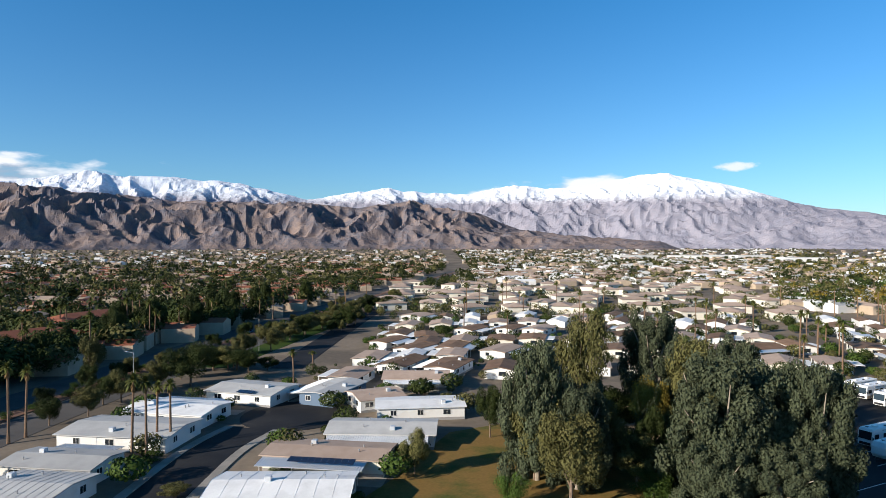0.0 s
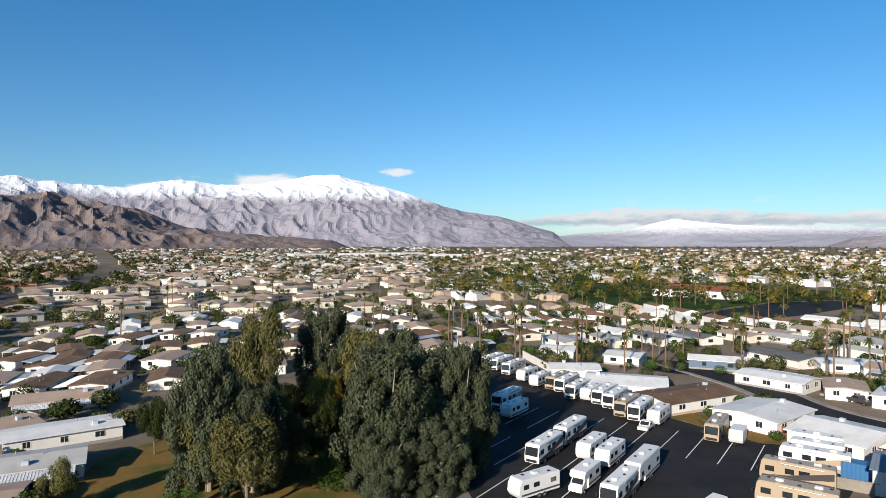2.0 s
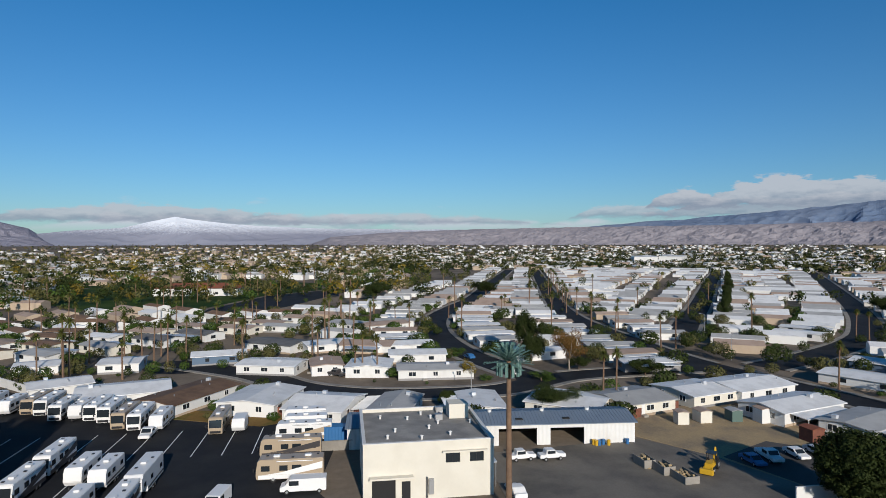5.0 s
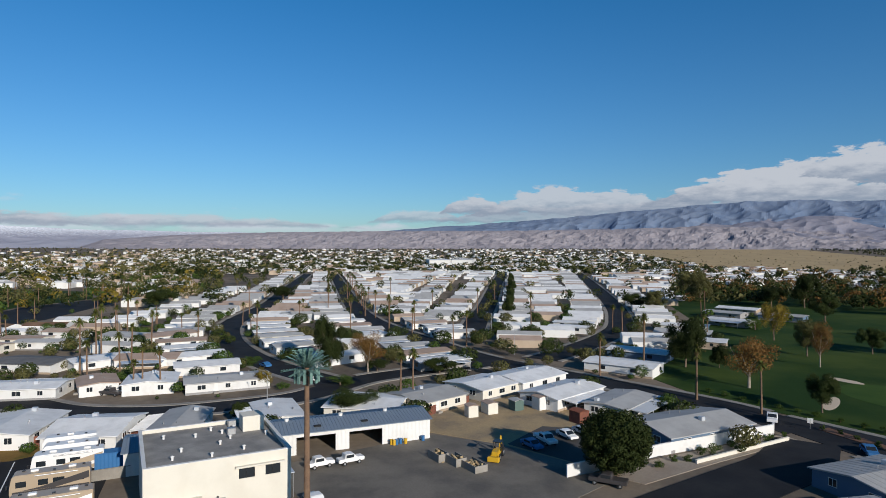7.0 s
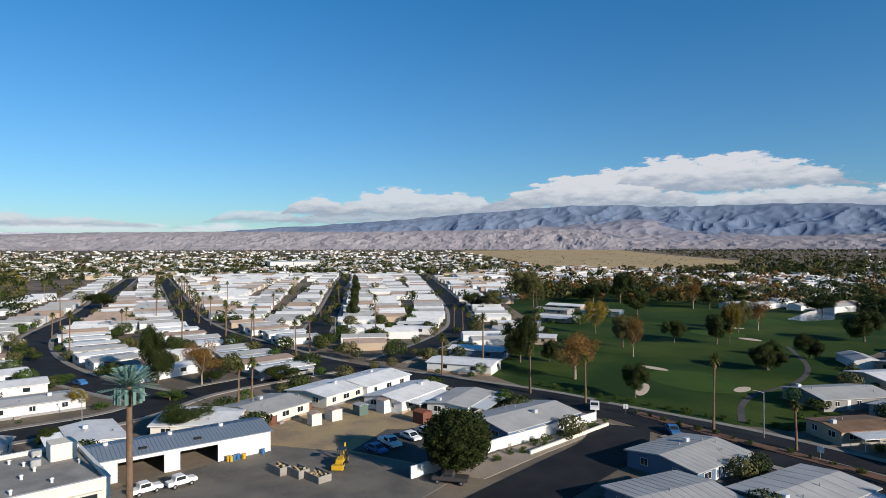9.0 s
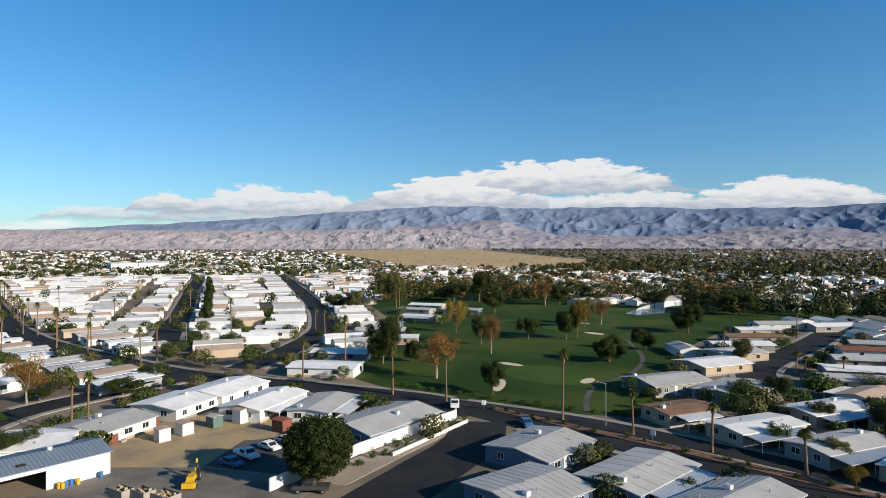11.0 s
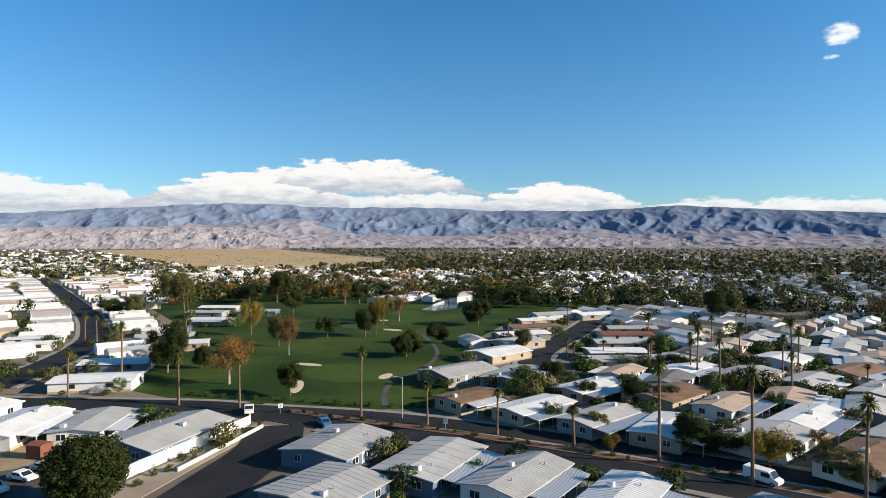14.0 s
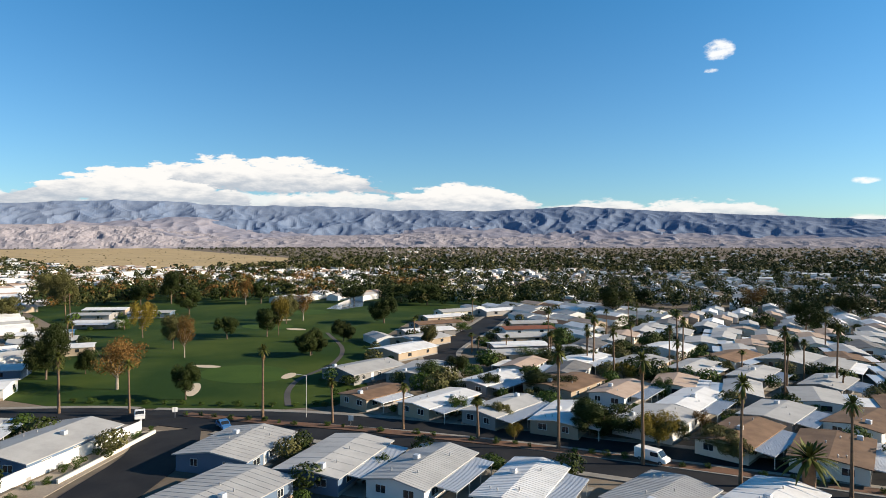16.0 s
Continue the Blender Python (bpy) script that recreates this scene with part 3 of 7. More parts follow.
strip("boulevard_near", BLVD, 9.0, 0.05, M["old_asphalt"], "worn grey asphalt carriageway of the boulevard", offset=-6.8)
strip("boulevard_median", BLVD, 3.6, 0.16, M["redsoil"], "planted median of bare reddish soil", offset=0.4, category="median")
street("street_crescent", [(126, 108), (122, 88), (118.5, 77), (112, 64), (111, 50), (114.5, 38), (122, 24.5), (138, 13), (150, -6), (157, -19)], 8, "dark asphalt street curving between homes")
sheet("street_crescent_end", [(123 + 8 * math.cos(a), 102 + 9 * math.sin(a)) for a in np.linspace(0, 2 * math.pi, 36)[:-1]], 0.064, M["asphalt"], "dark asphalt turning circle", category="road")
street("street_curve", [(133, 19), (149, 34), (169, 48.5), (197, 62), (231, 72), (265, 75.5), (315, 78), (420, 92), (640, 120)], 8.5, "dark asphalt street curving away between white homes")
street("street_main", [(650, 95), (420, 55), (300, 34), (248, 22), (217, 11), (190, -1), (165, -13), (146, -27), (128, -42), (111, -55), (97, -60.5)], 8.5, "dark asphalt main street of the park")
street("street_main_near", [(97, -60.5), (82, -65), (67.5, -70.5), (52, -75), (38, -78.5), (10, -84), (-40, -92)], 6.0, "dark asphalt carriageway along the planted strip")
street("street_main_far", [(104, -60), (84, -72), (67, -79), (50, -84.5), (36, -88), (8, -94), (-40, -103)], 5.6, "dark asphalt carriageway in front of homes")
strip("planted_strip", [(98, -64), (83.5, -68.6), (67, -74.6), (50, -79.6), (37, -83), (8, -89), (-40, -97)], 2.2, 0.18, M["redsoil"], "planted strip of reddish bark between the carriageways", category="median")
street("street_side", [(92, -57), (83, -50), (76, -39.5), (68, -27), (58, -12), (50, 0)], 9.5, "dark asphalt side street beside a white wall", kerb=False)
street("street_straight", [(214, -16), (250, -21.5), (306, -31), (480, -56), (690, -88)], 9, "straight dark asphalt street between rows of white homes")
street("street_loop", [(160, -30), (176, -43), (205, -62), (239, -76), (321, -97), (533, -140), (700, -172)], 9, "dark asphalt street curving round a row of homes")
street("street_right", [(80, -114), (88, -128), (97, -140), (104, -158), (113, -188), (127, -226)], 9, "dark asphalt street beside the golf course")

kerbs()

# ---- manufactured homes ----
ROOFS = dict(white=("roof_white", "white coated roof"), grey=("roof_grey", "grey roof"), tan=("roof_tan", "tan roof"),
             brown=("roof_brown", "brown shingle roof"), dark=("roof_dark", "dark grey shingle roof"), red=("roof_red", "red tile roof"))
WALLS = dict(white="white", cream="cream", blue="bluewall", tan="tanwall", grey="greywall")
WORDS = dict(white="white", cream="cream", blue="blue-grey", tan="tan stucco", grey="grey-sided")
rng = random.Random(11)
placed = []
DROP = 0.15


def gable(bm, L, W, z, pitch=0.13, over=0.45, thick=0.16):
    """A low two-sided roof slab with its ridge along x."""
    l, w = L / 2 + over, W / 2 + over
    rise = w * pitch
    rows = []
    for x in (-l, l):
        rows.append([bm.verts.new(p) for p in ((x, -w, z - thick), (x, -w, z), (x, 0, z + rise), (x, w, z), (x, w, z - thick), (x, 0, z + rise - thick))])
    a, b = rows
    for i in range(6):
        j = (i + 1) % 6
        bm.faces.new((a[i], b[i], b[j], a[j]))
    for r, flip in ((a, False), (b, True)):
        for q in ((r[0], r[1], r[2], r[5]), (r[5], r[2], r[3], r[4])):
            bm.faces.new(q[::-1] if flip else q)
    bmesh.ops.recalc_face_normals(bm, faces=bm.faces)
    return rise


def shell(bm, L, W, z, rise):
    """Walls with gable ends up to the underside of the roof."""
    l, w = L / 2, W / 2
    top = z + rise * (W / 2) / (W / 2 + 0.45) - 0.14
    rows = [[bm.verts.new(p) for p in ((x, -w, -0.1), (x, -w, z - 0.06), (x, 0, top), (x, w, z - 0.06), (x, w, -0.1))] for x in (-l, l)]
    a, b = rows
    for i in range(4):
        bm.faces.new((a[i], b[i], b[i + 1], a[i + 1]))
    bm.faces.new(a[::-1])
    bm.faces.new(b)
    bmesh.ops.recalc_face_normals(bm, faces=bm.faces)


def seamed(bm, x0, x1, lines, step, high=0.05):
    """A roof sheet with raised seams in one piece: lines are (y, z) from eave to eave, the seams stand every step."""
    n = max(2, int((x1 - x0) / step))
    cols = []
    for i in range(n + 1):
        x = x0 + (x1 - x0) * i / n
        for dx, dz in ((-0.035, 0.0), (0.0, high), (0.035, 0.0)):
            if x0 <= x + dx <= x1:
                cols.append([bm.verts.new((x + dx, y, z + dz)) for y, z in lines])
    for a, b in zip(cols, cols[1:]):
        for k in range(len(lines) - 1):
            bm.faces.new((a[k], b[k], b[k + 1], a[k + 1]))


def ribs(bm, x0, x1, y0, y1, z0, z1, step=0.6):
    """Raised seams across a roof sheet that falls from z0 at y0 to z1 at y1."""
    n = int((x1 - x0) / step)
    for i in range(n + 1):
        x = x0 + (x1 - x0) * i / n
        vs = [bm.verts.new(p) for p in ((x - 0.035, y0, z0), (x - 0.035, y1, z1), (x, y1, z1 + 0.05), (x, y0, z0 + 0.05), (x + 0.035, y0, z0), (x + 0.035, y1, z1))]
        bm.faces.new((vs[0], vs[3], vs[2], vs[1]))
        bm.faces.new((vs[3], vs[4], vs[5], vs[2]))


def window(parent, x, y, z, w, h, side):
    """A framed pane on a wall; side is the way it faces."""
    bm = bm_new()
    d = 0.05
    if side in "ns":
        s = 1 if side == "n" else -1
        for a in ((x - w / 2 - 0.07, x - w / 2, z, z + h), (x + w / 2, x + w / 2 + 0.07, z, z + h), (x - w / 2 - 0.07, x + w / 2 + 0.07, z + h, z + h + 0.07), (x - w / 2 - 0.07, x + w / 2 + 0.07, z - 0.08, z), (x - 0.03, x + 0.03, z, z + h)):
            box(bm, a[0], a[1], min(y, y + s * d), max(y, y + s * d), a[2], a[3])
    else:
        s = 1 if side == "e" else -1
        for a in ((y - w / 2 - 0.07, y - w / 2, z, z + h), (y + w / 2, y + w / 2 + 0.07, z, z + h), (y - w / 2 - 0.07, y + w / 2 + 0.07, z + h, z + h + 0.07), (y - w / 2 - 0.07, y + w / 2 + 0.07, z - 0.08, z), (y - 0.03, y + 0.03, z, z + h)):
            box(bm, min(x, x + s * d), max(x, x + s * d), a[0], a[1], a[2], a[3])
    fr = part("window", bm, M["white"], parent)
    bm = bm_new()
    if side in "ns":
        box(bm, x - w / 2, x + w / 2, min(y, y + s * 0.02), max(y, y + s * 0.02), z, z + h)
    else:
        box(bm, min(x, x + s * 0.02), max(x, x + s * 0.02), y - w / 2, y + w / 2, z, z + h)
    part("pane", bm, M["glass"], fr)


def pane_or(parent, x, y, z, w, h, side, detail):
    """A framed window near the camera, a single dark pane further off."""
    if detail:
        return window(parent, x, y, z, w, h, side)
    bm = bm_new()
    if side in "ns":
        box(bm, x - w / 2, x + w / 2, y - 0.03, y + 0.03, z, z + h)
    else:
        box(bm, x - 0.03, x + 0.03, y - w / 2, y + w / 2, z, z + h)
    part("window", bm, M["glass"], parent)


def home_parts(root, L, W, roof, wall, port, r, detail):
    z = 2.9 - DROP
    bm = bm_new()
    rise = gable(bm, L, W, z, r.choice((0.11, 0.14, 0.17)))
    main = part("roof", bm, M[ROOFS[roof][0]], root, ROOFS[roof][1])
    if detail > 1 and roof in ("white", "grey"):
        w = W / 2 + 0.47
        bm = bm_new()
        seamed(bm, -L / 2 - 0.47, L / 2 + 0.47, ((-w, z + 0.006), (0, z + rise + 0.012), (w, z + 0.006)), r.choice((1.22, 0.6, 2.4)), 0.035)
        part("seamed_sheet", bm, M[ROOFS[roof][0]], main)
    bm = bm_new()
    shell(bm, L, W, z, rise)
    part("wall", bm, M[WALLS[wall]], root)
    hem = M["tanwall"] if r.random() < 0.4 else M["greywall"]
    for s in (-1, 1):
        bm = bm_new()
        box(bm, -L / 2 - 0.02, L / 2 + 0.02, s * (W / 2 + 0.012) - 0.02, s * (W / 2 + 0.012) + 0.02, -0.05, 0.55)
        part("skirting", bm, hem, root)
    # windows and a door
    n = 3 if detail else 2
    for s, side in ((-1, "s"), (1, "n")):
        for i in range(n):
            pane_or(root, -L / 2 + L * (i + 0.6) / n * 0.92, s * W / 2, 1.15, r.choice((1.1, 1.5, 1.8)), 1.0, side, detail)
    for s, side in ((-1, "w"), (1, "e")):
        for k in ((-0.24, 0.24) if detail else (0.2,)):
            pane_or(root, s * L / 2, k * W, 1.15, r.choice((1.2, 1.6)), 1.05, side, detail)
    if detail:
        bm = bm_new()
        s = r.choice((-1, 1))
        box(bm, -0.15 * L - 0.45, -0.15 * L + 0.45, s * W / 2 - 0.04 * (s < 0) * 1, s * W / 2 + 0.04, 0.5, 2.5, 0.01)
        part("door", bm, M["white"], root, "white panelled door")
        bm = bm_new()
        box(bm, -0.15 * L - 0.6, -0.15 * L + 0.6, min(s * W / 2, s * (W / 2 + 1.0)), max(s * W / 2, s * (W / 2 + 1.0)), 0, 0.45, 0.03)
        part("step", bm, M["concrete"], root)
        for i in range(r.choice((3, 4, 5))):
            x, y = r.uniform(-0.42, 0.42) * L, r.uniform(-0.34, 0.34) * W
            h = z + rise * (1 - abs(y) / (W / 2 + 0.45))
            bm = bm_new()
            if i == 0:
                box(bm, x - 0.45, x + 0.45, y - 0.45, y + 0.45, h - 0.1, h + 0.65, 0.06)
                part("roof_cooler", bm, M["tin"], root, "boxy metal evaporative cooler")
            else:
                tube(bm, (x, y, h - 0.1), (x, y, h + 0.35), 0.09, 0.09, 8)
                tube(bm, (x, y, h + 0.35), (x, y, h + 0.45), 0.16, 0.05, 8)
                part("roof_vent", bm, M["metal"], root)
    # carport or awning along one side
    for c in port:
        s = -1 if c == "l" else 1
        w, a, b = 3.4, -L / 2 + r.uniform(0, 2.5), L / 2 - r.uniform(0, 3.0)
        y0, y1 = s * (W / 2 + 0.3), s * (W / 2 + 0.3 + w)
        bm = bm_new()
        vs = [bm.verts.new(p) for p in ((a, y0, 2.72 - DROP), (b, y0, 2.72 - DROP), (b, y1, 2.42 - DROP), (a, y1, 2.42 - DROP))]
        f = bm.faces.new(vs)
        r2 = bmesh.ops.extrude_face_region(bm, geom=[f])
        for v in r2["geom"]:
            if isinstance(v, bmesh.types.BMVert):
                v.co.z -= 0.12
        bmesh.ops.recalc_face_normals(bm, faces=bm.faces)
        tin = M["tin" if r.random() < 0.75 else "roof_white"]
        cover = part("carport_roof", bm, tin, root, "ribbed pale metal carport roof")
        if detail:
            bm = bm_new()
            seamed(bm, a, b, ((y0, 2.726 - DROP), (y1, 2.426 - DROP)), 0.42, 0.05)
            part("ribbed_sheet", bm, tin, cover)
            bm = bm_new()
            box(bm, a - 1.0, b + 3.0, min(s * W / 2, y1), max(s * W / 2, y1), -0.1, 0.045)
            part("driveway", bm, M["concrete"], root, "pale concrete driveway")
        for i in range(4 if detail else 2):
            x = a + (b - a) * (0.04 + 0.92 * i / (3 if detail else 1))
            bm = bm_new()
            tube(bm, (x, y1 - s * 0.25, 0), (x, y1 - s * 0.25, 2.32 - DROP), 0.06, 0.06, 6)
            part("post", bm, M["white"], root)


def home(x, y, yaw, L, W, roof, wall, port, detail=None):
    if any(math.hypot(x - a, y - b) < 8.5 for a, b in placed):
        return
    placed.append((x, y))
    if y < -80 and wall == "white":
        wall = ("grey", "cream", "tan", "grey", "white")[int(x * 3 - y) % 5]
    d = math.hypot(x, y)
    detail = (2 if d < 92 else 1 if d < 150 else 0) if detail is None else detail
    L, W = min(max(L, 8.5), 17.0), min(max(W, 5.8), 12.0)
    label = f"{WORDS[wall]} manufactured home with {'an' if roof[0] in 'aeiou' else 'a'} {ROOFS[roof][1]}" + (" and metal carport" if port else "")
    root = thing("house", label, "house", "homes of the park", at=small(x, y, 0, yaw))
    home_parts(root, L / K, W / K, roof, wall, port, random.Random(int(x * 7 + y * 13)), detail)
    return root

# ---- lawns, lots and open ground ----
sheet("lawn", [(-12, 68), (-6, 80), (-2, 91), (1, 99), (10, 104), (20, 104), (26, 92), (36, 84), (34, 66), (14, 60), (0, 58)], 0.045, M["drygrass"], "dry patchy brown lawn beside the trees", category="lawn")
sheet("rv_lot", [(95, 128), (92, 138), (72, 120), (53, 88), (40, 66), (34, 48), (58, 26), (66, 36), (81, 41), (92, 52), (86.5, 57), (85.5, 76), (88, 98)], 0.05, M["asphalt"], "dark asphalt storage lot with white bay lines", category="parking lot")
sheet("dirt_strip", [(86.5, 57), (92, 52), (97, 53), (93.5, 66), (90, 78), (86, 76)], 0.055, M["drygrass"], "strip of dry grass and weeds", category="verge")
sheet("workshop_yard", [(66, 12), (84, 20), (97, -1), (92, -11), (84, -19.5), (76, -22), (62, -6), (56, 4)], 0.05, M["yard"], "stained grey concrete yard", category="yard")
sheet("bare_lot", [(98.5, 0), (110, 2), (124, -16), (107, -28), (95, -32), (85, -30), (84, -19.5), (92, -11)], 0.048, M["dirt"], "bare sandy storage lot", category="yard")
sheet("shaded_lot", [(84, -20), (92, -12), (101, -19), (97, -32), (86, -33), (80.5, -22)], 0.056, M["old_asphalt"], "worn asphalt parking area", category="parking lot")
sheet("golf_course", [(138, -50), (120, -54), (104, -65), (88, -75), (81, -83), (84, -96), (97, -108), (112, -132), (128, -152), (143, -185), (150, -222), (140, -255), (120, -290), (150, -350), (240, -352), (300, -330), (420, -300), (470, -230), (420, -165), (330, -128), (235, -104), (196, -88), (166, -68)], 0.04, M["grass"], "mown green golf course fairway", category="golf course")
sheet("verge_garden", [(80, -22), (86, -34), (95.5, -55.5), (92.5, -56.5), (83, -39), (76, -27)], 0.07, M["gravel"], "gravel verge with low planting", category="verge")
for gx, gy, gr in ((118, -92, 9), (205, -190, 10), (180, -150, 8)):
    sheet("putting_green", [(gx + gr * 1.3 * math.cos(a), gy + gr * math.sin(a)) for a in np.linspace(0, 2 * math.pi, 28)[:-1]], 0.06, M["green"], "smooth pale putting green", category="putting green")
for gx, gy, gl, gw, gt in ((114, -76, 6, 1.3, -40), (133, -92, 4, 1.5, 20), (108, -96, 3.2, 1.4, -60), (165, -150, 4, 2, 10), (190, -165, 4, 2, 40)):
    ca, sa = math.cos(radians(gt)), math.sin(radians(gt))
    sheet("bunker", [(gx + gl * math.cos(a) * ca - gw * math.sin(a) * sa, gy + gl * math.cos(a) * sa + gw * math.sin(a) * ca) for a in np.linspace(0, 2 * math.pi, 24)[:-1]], 0.068, M["sand"], "pale sand bunker", category="bunker")
strip("golf_path", [(88, -78), (97, -86), (104, -96), (110, -112), (124, -130), (150, -150)], 1.2, 0.062, M["old_asphalt"], "narrow grey golf cart path", category="path")
sheet("pond", [(198, -207), (206, -206), (216, -222), (226, -238), (238, -258), (238, -272), (230, -262), (214, -240), (200, -224)], 0.06, M["water"], "still grey-blue golf course pond", category="pond")


def build_desert():
    near, far, n = [(640, -330), (700, -620), (1008, -900)], [(2684, -850), (2750, -1250), (2785, -1700)], 18
    verts, faces = [], []
    for i in range(n + 1):
        u = 2 * i / n
        a, b = [[np.interp(u, (0, 1, 2), [p[k] for p in line]) for k in (0, 1)] for line in (near, far)]
        for j in range(n + 1):
            w = (j / n) ** 1.5
            x, y = a[0] + (b[0] - a[0]) * w, a[1] + (b[1] - a[1]) * w
            verts.append((x, y, ground_z(x, y) + 0.2))
    for i in range(n):
        for j in range(n):
            k = i * (n + 1) + j
            faces.append((k, k + n + 1, k + n + 2, k + 1))
    tagged(from_arrays("desert_field", verts, faces, M["desert"]), "wide dry tan desert field", "field", kind="structure")


build_desert()
sheet("club_parking", [(200, 160), (232, 178), (300, 190), (345, 178), (330, 160), (250, 150)], 0.05, M["asphalt"], "dark asphalt clubhouse car park", category="parking lot")
sheet("club_lawn", [(232, 182), (210, 215), (240, 300), (330, 340), (420, 300), (400, 210), (345, 182), (300, 193)], 0.04, M["grass"], "green clubhouse golf lawn", category="golf course")
sheet("far_fairway", [(150, 330), (240, 420), (420, 470), (520, 380), (420, 310), (300, 345)], 0.04, M["grass"], "distant green fairway", category="golf course")
sheet("boulevard_verge", [(-52, 150), (-44, 200), (-34, 262), (-42, 262), (-54, 200), (-60, 152)], 0.045, M["grass"], "green verge along the boulevard", category="verge")
strip("street_frontage", [(-38, 150), (-37, 180), (-33, 262), (-26, 330)], 8, 0.052, M["asphalt"], "dark asphalt frontage street")
# white bay lines of the lot
U, N = Vector((0.90, 0.432, 0)), Vector((-0.432, 0.90, 0))


def bay_lines(p, n, length, step):
    for i in range(n):
        a = Vector(p) + N * (step * i)
        b = a + U * length
        bm = bm_new()
        w = N * 0.07
        vs = [bm.verts.new((q.x, q.y, 0.056)) for q in (a - w, b - w, b + w, a + w)]
        bm.faces.new(vs)
        ob = part("bay_line", bm, M["paint_line"])
        tagged(ob, "painted white parking bay line", "road marking", kind="structure")


bay_lines((75, 50.8, 0), 18, 12.5, 4.1)
bay_lines((54, 54.4, 0), 10, 12.0, 4.1)
bay_lines((42, 49.0, 0), 9, 11.5, 4.1)


# ---- walls ----
def wall_run(name, pts, h, t, mat, label, z=0.0):
    """A free-standing wall with a coping, in straight lengths butted end to end."""
    root = thing(name, label, "wall")
    h *= K
    for a, b in zip(pts, pts[1:]):
        a, b = Vector((*a, 0)), Vector((*b, 0))
        L = (b - a).length
        m = Matrix.Translation(a) @ Matrix.Rotation(math.atan2(b.y - a.y, b.x - a.x), 4, "Z")
        bm = bm_new()
        box(bm, 0, L, -t / 2, t / 2, z - 0.1, h, 0.0, m)
        part("panel", bm, mat, root)
        bm = bm_new()
        box(bm, 0, L, -t / 2 - 0.05, t / 2 + 0.05, h + 0.002, h + 0.1, 0.02, m)
        part("coping", bm, mat, root)
    return root


wall_run("garden_wall", [(78.6, -17.8), (80.4, -21.6), (86.5, -33), (95.4, -54.2), (96.6, -55.0)], 1.9, 0.2, M["white"], "white rendered wall along the side street")
wall_run("retaining_wall", [(83, -36.5), (89, -48), (92.6, -55)], 0.6, 0.25, M["cream"], "low cream retaining wall of a planted verge")
wall_run("garden_wall", [(98, 131), (92, 112), (88.6, 97), (87.6, 84), (90.5, 76)], 2.0, 0.2, M["white"], "white wall between the storage lot and the homes")
wall_run("garden_wall", [(-112, 128), (-93, 152)], 2.2, 0.25, M["cream"], "cream wall along the boulevard")
wall_run("wooden_fence", [(91.8, 61), (96.5, 46), (95.2, 43)], 1.7, 0.1, M["fencewood"], "reddish wooden fence behind a home")
wall_run("wooden_fence", [(101, 4.5), (111.5, -3.2), (116, -8)], 1.7, 0.1, M["fencewood"], "reddish wooden fence behind the bare lot")
wall_run("low_wall", [(78.5, 42.5), (86, 27.5)], 1.6, 0.12, M["concrete"], "grey fence panels beside parked motorhomes")

